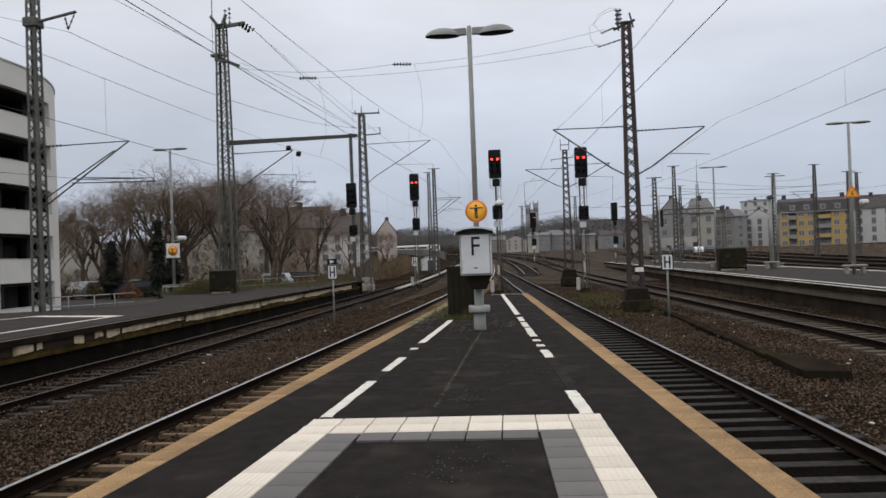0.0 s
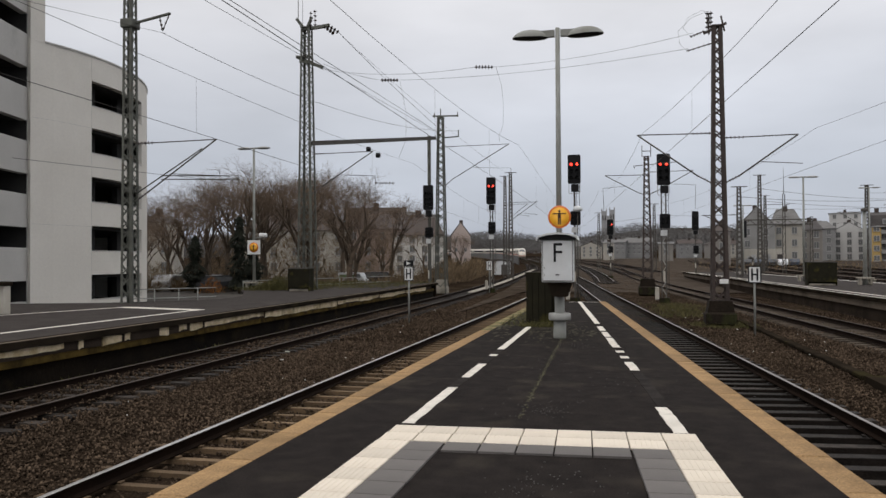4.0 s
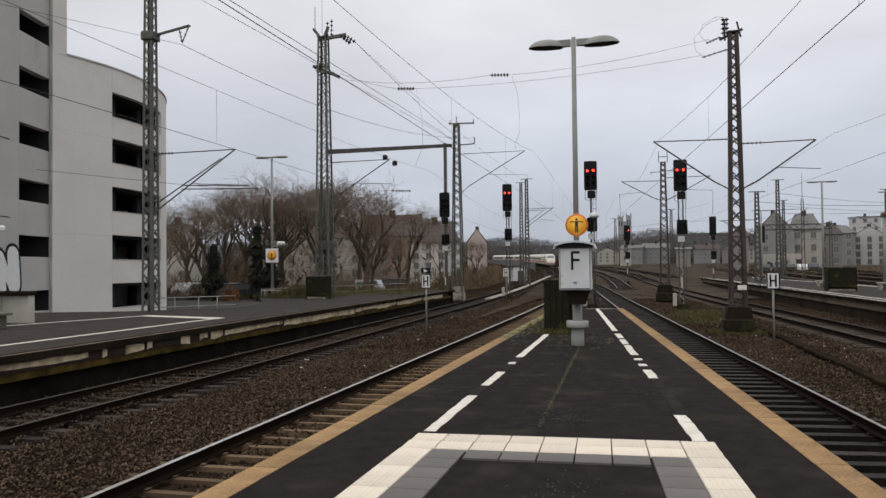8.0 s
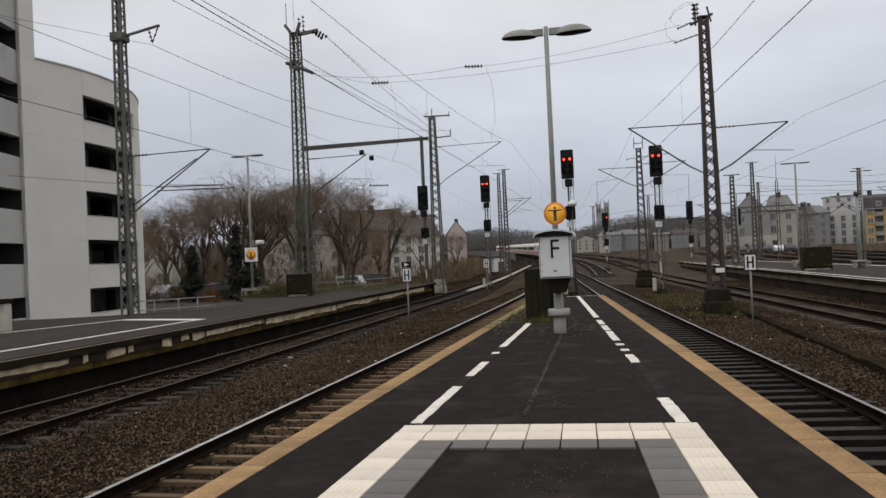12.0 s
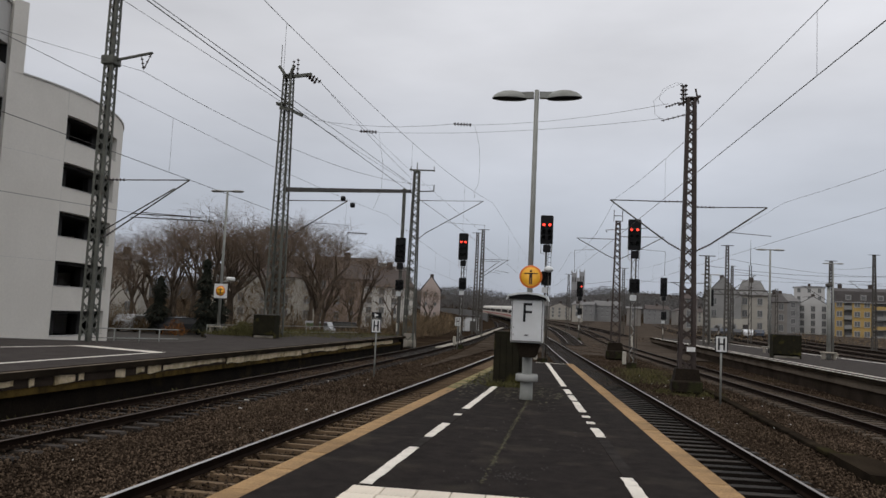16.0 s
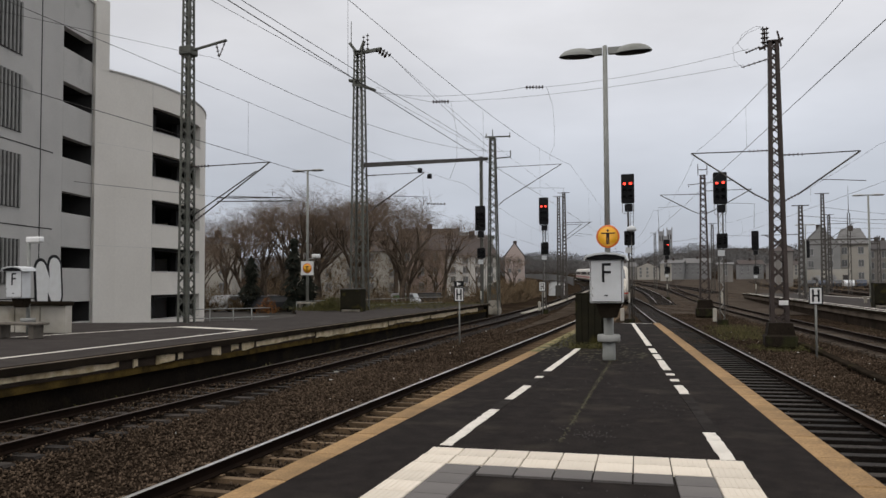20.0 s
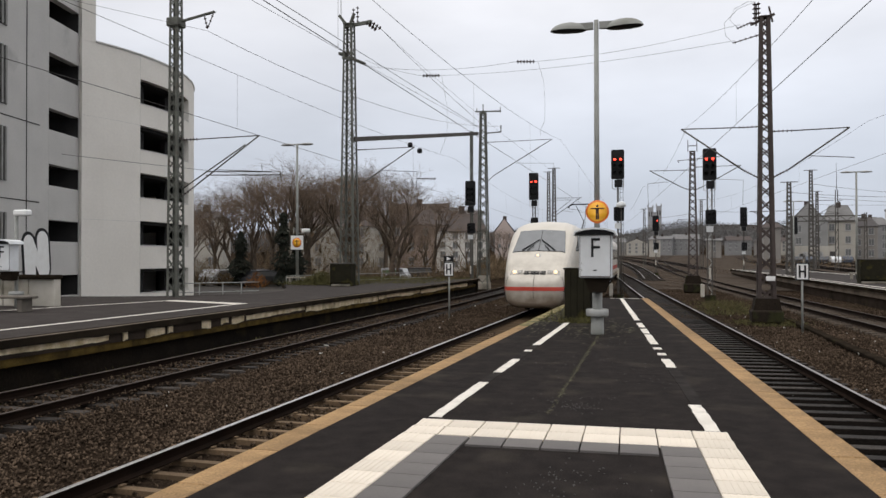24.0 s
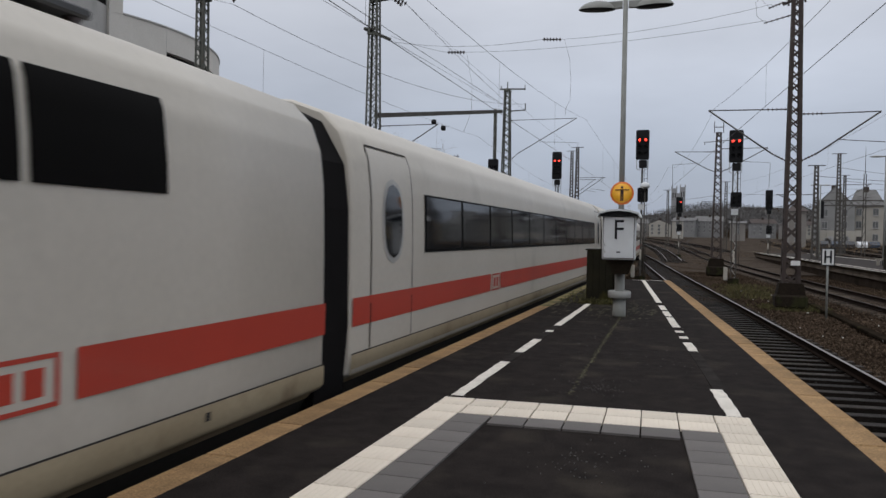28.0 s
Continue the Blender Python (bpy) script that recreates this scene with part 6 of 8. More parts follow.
def build_speaker_post(x, y, h):
    t = thing("platform_post", (x, y, 0), "thick grey post with pale seat ledge on the far platform", "post")
    part("post", Shape().tube([(0, 0, 0), (0, 0, h)], 0.125, 12, 0.11), POST_PAINT, t)
    part("post_head", Shape().box((0, -0.05, h + 0.02), (0.34, 0.4, 0.22), 0.05), MAST_STEEL, t)
    part("ledge", Shape().box((0, 0, 0.42), (0.9, 0.5, 0.09), 0.03), CONCRETE, t)
    for k in (-1, 1):
        part("ledge_leg", Shape().box((k * 0.3, 0, 0.19), (0.16, 0.4, 0.38), 0.03), CONCRETE, t)


build_speaker_post(14.4, 52.0, 4.5)


BENCH = mat("weathered_bench_slats", (0.13, 0.112, 0.09), 0.85, dark=(0.07, 0.06, 0.048), scale=3, amount=0.8, fine=0.2, bump=0.002, bump_scale=60)


def build_left_corner():
    """Low wall, bench, second lettered cabinet, loudspeaker and wall painting beside the car park."""
    w = thing("retaining_wall", (0, 0, 0), "low stained concrete wall with dark coping by the car park", "wall", kind="structure")
    for i in range(6):
        part("wall_panel", Shape().box((-19.2 - 1.02 * i, 21.3, 0.45), (0.99, 0.3, 0.9), 0.015), CONCRETE_PALE, w)
    part("wall_coping", Shape().box((-21.75, 21.25, 0.95), (6.2, 0.5, 0.14), 0.03), CONCRETE_DARK, w)
    b = thing("platform_bench", (-18.3, 18.9, 0), "dark weathered bench beside the low wall", "bench")
    for k in (0, 1):
        part("bench_plank", Shape().box((0, -0.14 + 0.28 * k, 0.43), (1.7, 0.25, 0.07), 0.02), BENCH, b)
    for k in (-0.6, 0.6):
        part("bench_leg", Shape().box((k, 0, 0.2), (0.2, 0.4, 0.4), 0.02), BENCH, b)
    build_call_box(-19.55, 20.1, 0)
    s = thing("loudspeaker_post", (-19.65, 20.6, 0), "grey post with a white loudspeaker at its top", "loudspeaker")
    part("post", Shape().tube([(0, 0, 0), (0, 0, 3.0)], 0.06, 10), POST_PAINT, s)
    part("loudspeaker", Shape().box((0.32, -0.1, 2.98), (0.55, 0.26, 0.2), 0.07), SIGN_WHITE, s, "white loudspeaker housing")
    part("collar", Shape().lathe([(0.1, 0.36), (0.22, 0.37), (0.22, 0.5), (0.1, 0.51)], (0, 0, 0), 16), GALV, s)


build_left_corner()


def build_wall_painting():
    m = pose(-29.68, 35.09, 0, 0, 0, 14)
    t = thing("wall_painting", (0, 0, 0), "two bulbous white shapes with dark outlines sprayed on the wall", "graffiti")
    t.matrix_basis = m
    outline, fill = Shape(), Shape()
    for y, w, z in ((-4.75, 0.92, 1.55), (-3.55, 1.0, 1.75)):
        outline.prism([(u - 0.10 * (v - 1.65), v) for u, v in rounded(y, z, w + 0.34, 2.5, 0.6)], 0.012, 0.020, "x")
        fill.prism([(u - 0.10 * (v - 1.65), v) for u, v in rounded(y, z, w, 2.2, 0.45)], 0.024, 0.030, "x")
    fill.prism([(-4.45, 1.5), (-3.75, 0.55), (-3.5, 0.9), (-4.35, 2.3)], 0.0245, 0.0305, "x")
    part("dark_outline", outline, BLACK, t)
    part("white_fill", fill, SIGN_WHITE, t)


build_wall_painting()


def build_railing():
    t = thing("railing", (0, 0, 0), "galvanised tube railing along the back of the platform", "railing")
    runs = ([(-19.3, 28.5), (-17.95, 29.9), (-16.95, 31.2)], [(-20.9, 41.5), (-20.55, 44.0), (-18.2, 50.0), (-16.4, 55.8)])
    for pts in runs:
        for z in (0.12, 0.5):
            part("rail_tube", Shape().tube([(x, y, z) for x, y in pts], 0.02, 6), POST_PAINT, t)
        for (x0, y0), (x1, y1) in zip(pts, pts[1:]):
            for k in range(2):
                x, y = x0 + (x1 - x0) * k / 2, y0 + (y1 - y0) * k / 2
                part("railing_post", Shape().tube([(x, y, -0.3), (x, y, 0.52)], 0.024, 6), POST_PAINT, t)


build_railing()


# ---------- trackside clutter ----------
def build_crossing():
    """Pale concrete slabs laid between the rails of the neighbouring track beyond its platform."""
    t = thing("track_crossing", (0, 0, 0), "pale concrete crossing slabs between the rails", "crossing", kind="structure")
    y = 60.0
    while y < 138:
        k = math.degrees(math.atan(x_left2(y + 0.5) - x_left2(y - 0.5)))
        part("slab", Shape().box((0, 0, 0), (0.62, 2.36, 0.10), 0.02), CONCRETE, t, at=pose(x_left2(y + 1.2) + 0.3, y + 1.2, RAIL_Z + rise(y) - 0.07, 0, 0, -k))
        y += 2.4


build_crossing()


def build_hut():
    t = thing("trackside_hut", (-17.2, 118, -0.6), "small white trackside hut below the curved embankment", "hut")
    part("wall", Shape().box((0, 0, 0.9), (2.2, 1.8, 2.6), 0.03), BOX_WHITE, t)
    part("roof", Shape().box((0, 0, 2.26), (2.5, 2.1, 0.14), 0.03), ROOF_DARK, t)
    part("door", Shape().box((0.35, -0.92, 0.7), (0.8, 0.05, 1.8), 0.01), MAST_STEEL, t)


build_hut()


def build_trough():
    t = thing("cable_trough", (0, 0, 0), "dark concrete cable trough with a wide lid between the tracks", "cable trough")
    y = 18.2
    while y < 34.0:
        k = (y - 18.2) / 15.8
        x = 5.05 - 0.3 * k
        part("trough_lid", Shape().box((x, y + 0.48, -0.90), (0.26, 0.94, 0.10), 0.02), CONCRETE_DARK, t)
        y += 1.0
    part("junction_lid", Shape().prism([(4.95, 15.6), (5.75, 15.4), (5.85, 16.9), (5.5, 18.1), (4.95, 18.1)], -1.0, -0.84), CONCRETE_DARK, t, "wide dark junction lid")


build_trough()


def build_scraps():
    rng = random.Random(9)
    GRIT = mat("dull_grit", (0.085, 0.08, 0.074), 0.9, fine=0.2)
    LITTER = mat("pale_litter", (0.62, 0.60, 0.56), 0.8, fine=0.1)
    s = Shape()
    for i in range(48):
        y = rng.uniform(10, 42)
        side = rng.random()
        x = rng.uniform(x_right(y) + 1.0, x_right2(y) - 1.2) if side < 0.6 else rng.uniform(x_left2(y) + 1.2, x_train(y) - 1.2)
        a = rng.uniform(0.015, 0.04) if rng.random() < 0.88 else rng.uniform(0.05, 0.08)
        s.box((x, y, BED_Z + 0.11), (a * rng.uniform(0.8, 2.0), a, 0.02), 0.004, Matrix.Rotation(rng.uniform(0, 3), 3, "Z") @ Matrix.Rotation(rng.uniform(-0.4, 0.4), 3, "X"))
    tagged(part("litter", s, LITTER), "scattered pale scraps of litter on the ballast", "litter", kind="stuff")
    s = Shape()
    for i in range(260):
        cx, cy, cr = rng.choice(((-0.9, 8.6, 0.5), (-1.1, 12.2, 1.0), (0.0, 10.5, 1.2), (-0.6, 15.0, 0.7), (-0.5, 6.2, 0.6), (-0.55, 5.7, 0.3), (-0.75, 8.55, 0.14)))
        x, y = rng.gauss(cx, cr * 0.5), rng.gauss(cy, cr * 0.6)
        if 6.4 < y < 7.6 or y < 5:
            continue
        a = rng.uniform(0.003, 0.008)
        s.box((x, y, 0.004), (a * 1.6, a, 0.006), 0, Matrix.Rotation(rng.uniform(0, 3), 3, "Z"))
    tagged(part("grit", s, GRIT), "fine pale grit strewn over the asphalt", "grit", kind="stuff")
    MOSSY = mat("moss_and_weeds", (0.062, 0.056, 0.016), 0.95, dark=(0.032, 0.029, 0.013), scale=6, amount=0.9, fine=0.4, bump_scale=80)
    s = Shape()
    for i in range(900):
        u = rng.random()
        if u < 0.45:
            y = 8.0 + 8.3 * rng.random() ** 0.8
            x, a = -0.98 - 0.02 * (y - 8) + rng.gauss(0, 0.016), rng.uniform(0.006, 0.016)
        elif u < 0.8:
            x, y, a = rng.gauss(-1.3, 0.6), rng.gauss(17.8, 1.0), rng.uniform(0.008, 0.04)
        else:
            y = rng.uniform(17, 30)
            x, a = -2.75 + rng.gauss(0, 0.12), rng.uniform(0.02, 0.06)
        n = 5
        ring = [(x + a * math.cos(k * 6.283 / n) * rng.uniform(0.6, 1.3), y + 1.8 * a * math.sin(k * 6.283 / n) * rng.uniform(0.6, 1.3), 0.002) for k in range(n)]
        s.add(ring + [(x, y, 0.003 + a * 0.08)], [(k, (k + 1) % n, n) for k in range(n)])
    tagged(part("moss_patches", s, MOSSY), "thin olive moss in the joints of the asphalt", "moss", kind="stuff")


build_scraps()


# ---------- trees ----------
BARK = mat("grey_brown_bark", (0.115, 0.086, 0.062), 0.95, dark=(0.034, 0.027, 0.020), scale=3, amount=0.8, fine=0.3, bump_scale=30, spec=0.2)
TWIG = mat("bare_twigs", (0.19, 0.138, 0.098), 0.95, dark=(0.088, 0.066, 0.049), scale=1.2, amount=0.8, fine=0.2, bump_scale=12, spec=0.2)
NEEDLES = mat("dark_evergreen_needles", (0.020, 0.021, 0.014), 0.9, dark=(0.010, 0.014, 0.010), scale=2, amount=0.8, fine=0.3, spec=0.2)
SCRUB = mat("brown_scrub", (0.185, 0.132, 0.078), 0.95, dark=(0.095, 0.069, 0.041), scale=1.0, amount=0.9, fine=0.3, bump_scale=10, island=0.5, spec=0.2)
# Grey twig colour that holds the haze over the far hill.
WOODS = mat("far_woods_greyed_by_haze", (0.158, 0.152, 0.148), 0.95, dark=(0.122, 0.118, 0.115), scale=0.03, amount=0.9, fine=0.2, bump_scale=1.0, island=0.12, spec=0.0)
GRASS = mat("rough_grass", (0.118, 0.108, 0.042), 0.95, dark=(0.070, 0.066, 0.026), scale=2.0, amount=0.9, fine=0.3, bump_scale=10, island=0.4, spec=0.2)


def bare_tree_meshes(seed, height, spread):
    """Trunk, limbs and a crown of fine twigs, as three meshes."""
    rng = random.Random(seed)
    trunk, limbs, twigs = Shape(), Shape(), Shape()

    def grow(p, d, length, r, depth):
        fine = depth >= 3
        bend = Vector((rng.uniform(-1, 1), rng.uniform(-1, 1), rng.uniform(-0.6, 0.4))) * (0.7 if fine else 0.4)
        mid = p + d * length * 0.5
        d2 = (d + bend).normalized()
        end = mid + d2 * length * 0.5
        shape = trunk if depth == 0 else (limbs if depth < 3 else twigs)
        shape.tube([p, mid, end], r, 7 if depth == 0 else (5 if depth < 3 else 3), r * 0.6, cap=False)
        if depth >= 6:
            return
        n = (4 if depth == 0 else 3) + (1 if rng.random() < 0.5 else 0)
        if depth == 5:
            n = 3
        for k in range(n):
            a = 6.283 * (k + rng.uniform(0, 0.7)) / n
            side = Vector((math.cos(a), math.sin(a), 0))
            tilt = rng.uniform(0.6, 1.5) * spread * (1.35 if fine else 0.95)
            nd = (d2 + side * tilt + Vector((0, 0, 0.06 if fine else 0.34))).normalized()
            at = 1.0 if k == 0 else rng.uniform(0.55, 1.0)
            grow(mid.lerp(end, at), nd, length * rng.uniform(0.60, 0.80), r * rng.uniform(0.40, 0.56), depth + 1)

    grow(Vector((0, 0, 0)), Vector((0, 0, 1)), height * 0.25, height * 0.018, 0)
    return trunk.mesh("trunk", BARK), limbs.mesh("branching", BARK), twigs.mesh("crown", TWIG)


def plant_trees():
    kinds = [bare_tree_meshes(11, 12.5, 0.52), bare_tree_meshes(23, 11.0, 0.62), bare_tree_meshes(37, 12.0, 0.48), bare_tree_meshes(51, 12.0, 0.58)]
    rng = random.Random(3)
    spots = [(-42.5, 64), (-38.5, 67), (-41, 73), (-35.5, 64), (-33, 70), (-30.5, 63), (-31.5, 78), (-27.5, 66), (-27, 75), (-24, 70), (-23.5, 80), (-22.5, 64), (-36.5, 77), (-45, 76), (-28.0, 92), (-24.0, 97), (-21.0, 104), (-26.5, 86), (-52, 74), (-39.5, 60.5), (-43, 69.5), (-49, 80), (-34, 66.5), (-46.5, 70), (-37.5, 71), (-32, 66), (-29, 71), (-25.5, 73), (-34.5, 83), (-29.5, 84), (-40.5, 82), (-31, 90), (-47.5, 88), (-38, 90)]
    for i, (x, y) in enumerate(spots):
        a, b, c = kinds[i % 4]
        k = rng.uniform(0.98, 1.46) * (0.62 if y > 84 else (0.86 if x > -26 else (0.72 if x / y < -0.6 else 1.0)))
        t = thing("bare_tree", (x, y, -1.0), "leafless grey-brown tree with a dense twiggy crown", "tree", "bare trees behind the platform")
        t.matrix_basis = pose(x, y, -1.0, 0, 0, rng.uniform(0, 360)) @ Matrix.Scale(k, 4)
        part("trunk", a, None, t)
        part("branching", b, None, t)
        part("crown", c, None, t)
    # dark conifers
    for x, y, h in ((-35.2, 61.0, 4.8), (-30.6, 60.0, 6.3), (-30.0, 61.2, 4.6)):
        t = thing("conifer", (x, y, -1.0), "slim dark evergreen tree among the bare trees", "tree", "dark conifers")
        part("trunk", Shape().tube([(0, 0, 0), (0, 0, h * 0.9)], 0.12, 6, 0.03), BARK, t)
        s = Shape()
        for i in range(1300):
            z = h * (0.08 + 0.92 * rng.random() ** 1.3)
            r = 1.25 * (1 - z / h) ** 0.6 * (0.72 + 0.28 * math.sin(3.1 * z + x)) * rng.uniform(0.2, 1.1)
            a = rng.uniform(0, 6.283)
            c = Vector((r * math.cos(a), r * math.sin(a), z))
            u = Vector((math.cos(a), math.sin(a), -0.5)) * rng.uniform(0.15, 0.38)
            v = Vector((-math.sin(a), math.cos(a), rng.uniform(-0.3, 0.3))) * rng.uniform(0.05, 0.13)
            s.add([c - v, c + u, c + v, c + Vector((0, 0, 0.1))], [(0, 1, 2), (0, 1, 3), (1, 2, 3)])
        part("crown", s, NEEDLES, t)


plant_trees()


def scatter(name, label, category, material, seed, n, area, size, width=0.03, lean=0.5, forks=2):
    """A loose mass of thin sticks or blades that fork upwards, as one object."""
    rng = np.random.default_rng(seed)
    base = np.array([area(rng) for _ in range(n)])
    base = np.repeat(base, forks, axis=0)
    n = len(base)
    d = rng.normal(0, lean, (n, 3))
    d[:, 2] = np.abs(rng.normal(0.9, 0.25, n))
    d *= rng.uniform(size[0], size[1], (n, 1)) / np.linalg.norm(d, axis=1, keepdims=True)
    side = rng.normal(0, 1, (n, 3))
    side -= d * (np.sum(side * d, axis=1) / np.sum(d * d, axis=1))[:, None]
    side *= rng.uniform(0.5, 1.0, (n, 1)) * width / np.linalg.norm(side, axis=1, keepdims=True)
    bow = rng.normal(0, 0.12, (n, 3)) * np.linalg.norm(d, axis=1, keepdims=True)
    v = np.stack([base - side * 0.5, base + side * 0.5, base + d * 0.5 + bow + side * 0.35, base + d, base + d * 0.5 + bow - side * 0.35], axis=1).reshape(-1, 3)
    me = bpy.data.meshes.new(name)
    me.vertices.add(5 * n)
    me.vertices.foreach_set("co", v.ravel())
    me.loops.add(5 * n)
    me.loops.foreach_set("vertex_index", np.arange(5 * n))
    me.polygons.add(n)
    me.polygons.foreach_set("loop_start", np.arange(0, 5 * n, 5))
    me.update(calc_edges=True)
    me.materials.append(material)
    tagged(new(name, me), label, category, kind="stuff")


def hedge_area(rng):
    u = rng.random()
    x = -48 + 30 * u
    y = 58.5 + 3 * rng.random() + 10 * u
    return (x, y, -0.9 + rng.random() ** 2 * (2.4 - 1.6 * u) * (0.6 + 0.5 * math.sin(x * 0.9)))


def thicket_area(rng):
    x = rng.uniform(-22, -16.2)
    y = 74 - (x + 13) * 1.2 + rng.uniform(0, 40)
    return (x - 0.0006 * max(0, y - 60) ** 2, y, -0.9 + rise(y) + rng.random() ** 1.6 * (0.8 + 1.2 * abs(math.sin(x * 0.7 + y * 0.13))))


def wood_area(rng):
    x = rng.uniform(-330, 420)
    y = rng.uniform(490 if -150 < x < -36 else 400, 640)
    top = 9 + (y - 400) * 0.072 + 3.5 * math.sin(x * 0.021) + 3 * math.sin(x * 0.06 + 1)
    return (x, y, 3 + rng.random() ** 0.5 * (top - 3))


def yard_scrub_area(rng):
    x = rng.uniform(14, 90)
    y = rng.uniform(120, 178)
    return (x, y, rng.random() ** 2 * 1.4 * (0.4 + 0.6 * abs(math.sin(x * 0.4))))


def trunk_scrub_area(rng):
    x = -22 - 24 * rng.random() ** 0.8
    y = rng.uniform(76, 96)
    return (x, y, -1 + rng.random() ** 1.5 * (6.5 + 1.3 * math.sin(x * 0.5) + 0.7 * math.sin(x * 1.7)) * (1.0 if x < -27 else 0.75))


def weed_area(rng):
    u = rng.random()
    if u < 0.6:
        y = 9 + 44 * rng.random()
        return (x_left2(y) - 1.35 + abs(rng.normal(0, 0.22)), y, BED_Z + 0.04)
    if u < 0.8:
        a, r = rng.uniform(0, 6.283), 0.75 + abs(rng.normal(0, 0.35))
        return (3.78 + r * math.cos(a), 32.3 + r * math.sin(a), BED_Z + 0.04)
    if u < 0.9:
        return (rng.uniform(-2.9, -2.2), rng.uniform(19, 30), 0.0)
    return (rng.uniform(-2.3, -1.5), 19.2 + rng.normal(0, 0.12), 0.0)


def grass_area(rng):
    u = rng.random()
    if u < 0.35:
        return (rng.normal(-18.6, 1.1), rng.normal(41.8, 0.8), 0.03)
    if u < 0.75:
        return (rng.uniform(-20, -13.2), rng.uniform(44, 56), 0.02)
    return (rng.normal(2.9, 0.7), rng.uniform(36, 47), BED_Z + 0.05)


def bush_area(rng):
    if rng.random() < 0.72:
        x = rng.normal(-18.9, 0.75)
        return (x, rng.normal(41.4, 0.5), 0.02 + rng.random() ** 1.5 * max(0.15, 0.75 - 0.5 * abs(x + 18.6)))
    return (rng.uniform(-21, -17), rng.uniform(44, 52), 0.02 + rng.random() * 0.2)


def rusty_shrub_area(rng):
    x = rng.normal(-32.0, 0.45)
    return (x, rng.normal(58.0, 0.4), -0.9 + rng.random() * max(0.2, 1.3 - 0.9 * abs(x + 32.0)))


RUSTY_LEAF = mat("rust_orange_leaves", (0.24, 0.095, 0.02), 0.9, dark=(0.14, 0.06, 0.018), scale=2, amount=0.8, fine=0.2, island=0.4)
scatter("platform_bush", "straggly yellow-green bush beside the lamp seat", "bush", GRASS, 14, 2600, bush_area, (0.08, 0.28), 0.028, 0.8)
scatter("rusty_shrub", "small shrub with rust-orange leaves below the trees", "shrub", RUSTY_LEAF, 15, 300, rusty_shrub_area, (0.1, 0.3), 0.05, 0.9)
scatter("undergrowth", "brown leafless scrub below the trees", "scrub", SCRUB, 1, 9000, hedge_area, (0.3, 1.2), 0.03, 0.6)
scatter("thicket", "brown leafless thicket beside the curved tracks", "scrub", SCRUB, 2, 4200, thicket_area, (0.4, 1.5), 0.04, 0.6)
scatter("tree_thicket", "dense brown twigs between the tree trunks", "scrub", SCRUB, 6, 7000, trunk_scrub_area, (0.4, 1.6), 0.026, 0.7)
scatter("far_woods", "leafless woods on the distant hillside greyed by painted haze", "woods", WOODS, 3, 150000, wood_area, (0.8, 2.2), 0.26, 0.9)
scatter("yard_scrub", "low brown scrub beyond the yard tracks", "scrub", SCRUB, 4, 2200, yard_scrub_area, (0.2, 0.7), 0.08, 0.6)
scatter("weeds", "low brown and green weeds along the foot of the walls", "weeds", GRASS, 8, 2600, weed_area, (0.06, 0.22), 0.018, 0.6)
scatter("grass_tufts", "tufts of rough green grass beside the platforms", "grass", GRASS, 5, 4200, grass_area, (0.08, 0.26), 0.02, 0.5)


# ---------- far things ----------
def build_street():
    STREET = mat("pale_worn_street", (0.07, 0.062, 0.054), 0.9, dark=(0.04, 0.036, 0.031), scale=0.5, amount=0.8, fine=0.2, bump_scale=20, spec=0.2)
    s = thing("street", (0, 0, 0), "worn grey street behind the neighbouring platform", "street", kind="structure")
    part("road_surface", Shape().prism([(-70, 27), (-27, 30), (-22, 40), (-22, 48), (-18, 60), (-16, 68), (-34, 72), (-70, 66)], -1.3, -0.985), STREET, s)
    part("kerb", Shape().prism([(-27.0, 30), (-22.0, 40), (-22.0, 48), (-22.25, 48), (-22.25, 40), (-27.25, 30)], -0.99, -0.87), CONCRETE, s)


build_street()


def build_church():
    stone = mat("grey_church_stone", (0.31, 0.31, 0.315), 0.9, dark=(0.26, 0.26, 0.262), scale=0.2, amount=0.7, fine=0.1)
    t = thing("church", (-9.5, 700, 6), "distant pale grey church with two square towers", "church")
    for x, h in ((-3.4, 38.0), (3.4, 39.0)):
        w = part("tower", Shape().box((x, 0, h / 2), (4.6, 5.0, h), 0.2), stone, t)
        for a in (-2.0, 2.0):
            part("pinnacle", Shape().lathe([(0.6, h), (0.5, h + 1.2), (0.05, h + 2.6)], (x + a, -2.0, 0), 4), stone, w)
        for k in (-1.0, 1.0):
            part("belfry_opening", Shape().box((x + k, -2.52, h - 6.0), (0.9, 0.1, 4.2), 0.02), ROOF_DARK, w)
    part("nave", Shape().box((0, 6, 17.0), (8.0, 16, 34), 0.2), stone, t)


build_church()


def build_bridge():
    t = thing("railway_bridge", (0, 0, 0), "dark embankment wall under the curved track", "bridge", kind="structure")
    pts = [(x_train(y) + 2.6, y, RAIL_Z + rise(y)) for y in steps(118, 480, 10)]
    part("embankment_wall", Shape().sweep([(-6.0, -4.0), (0.0, -4.0), (0.0, -0.25), (-6.0, -0.25)], pts), CONCRETE_DARK, t)
    girder = mat("grey_bridge_girder", (0.105, 0.102, 0.098), 0.85, dark=(0.07, 0.067, 0.062), scale=0.3, amount=0.8, fine=0.15, bump_scale=10)
    pts = [(x_train(y) - 7.2, y, RAIL_Z + rise(y)) for y in steps(195, 480, 10)]
    part("parapet", Shape().sweep([(-0.25, -2.4), (0.05, -2.4), (0.05, 1.7), (-0.25, 1.7)], pts), girder, t, "grey steel girder beside the tracks")


build_bridge()


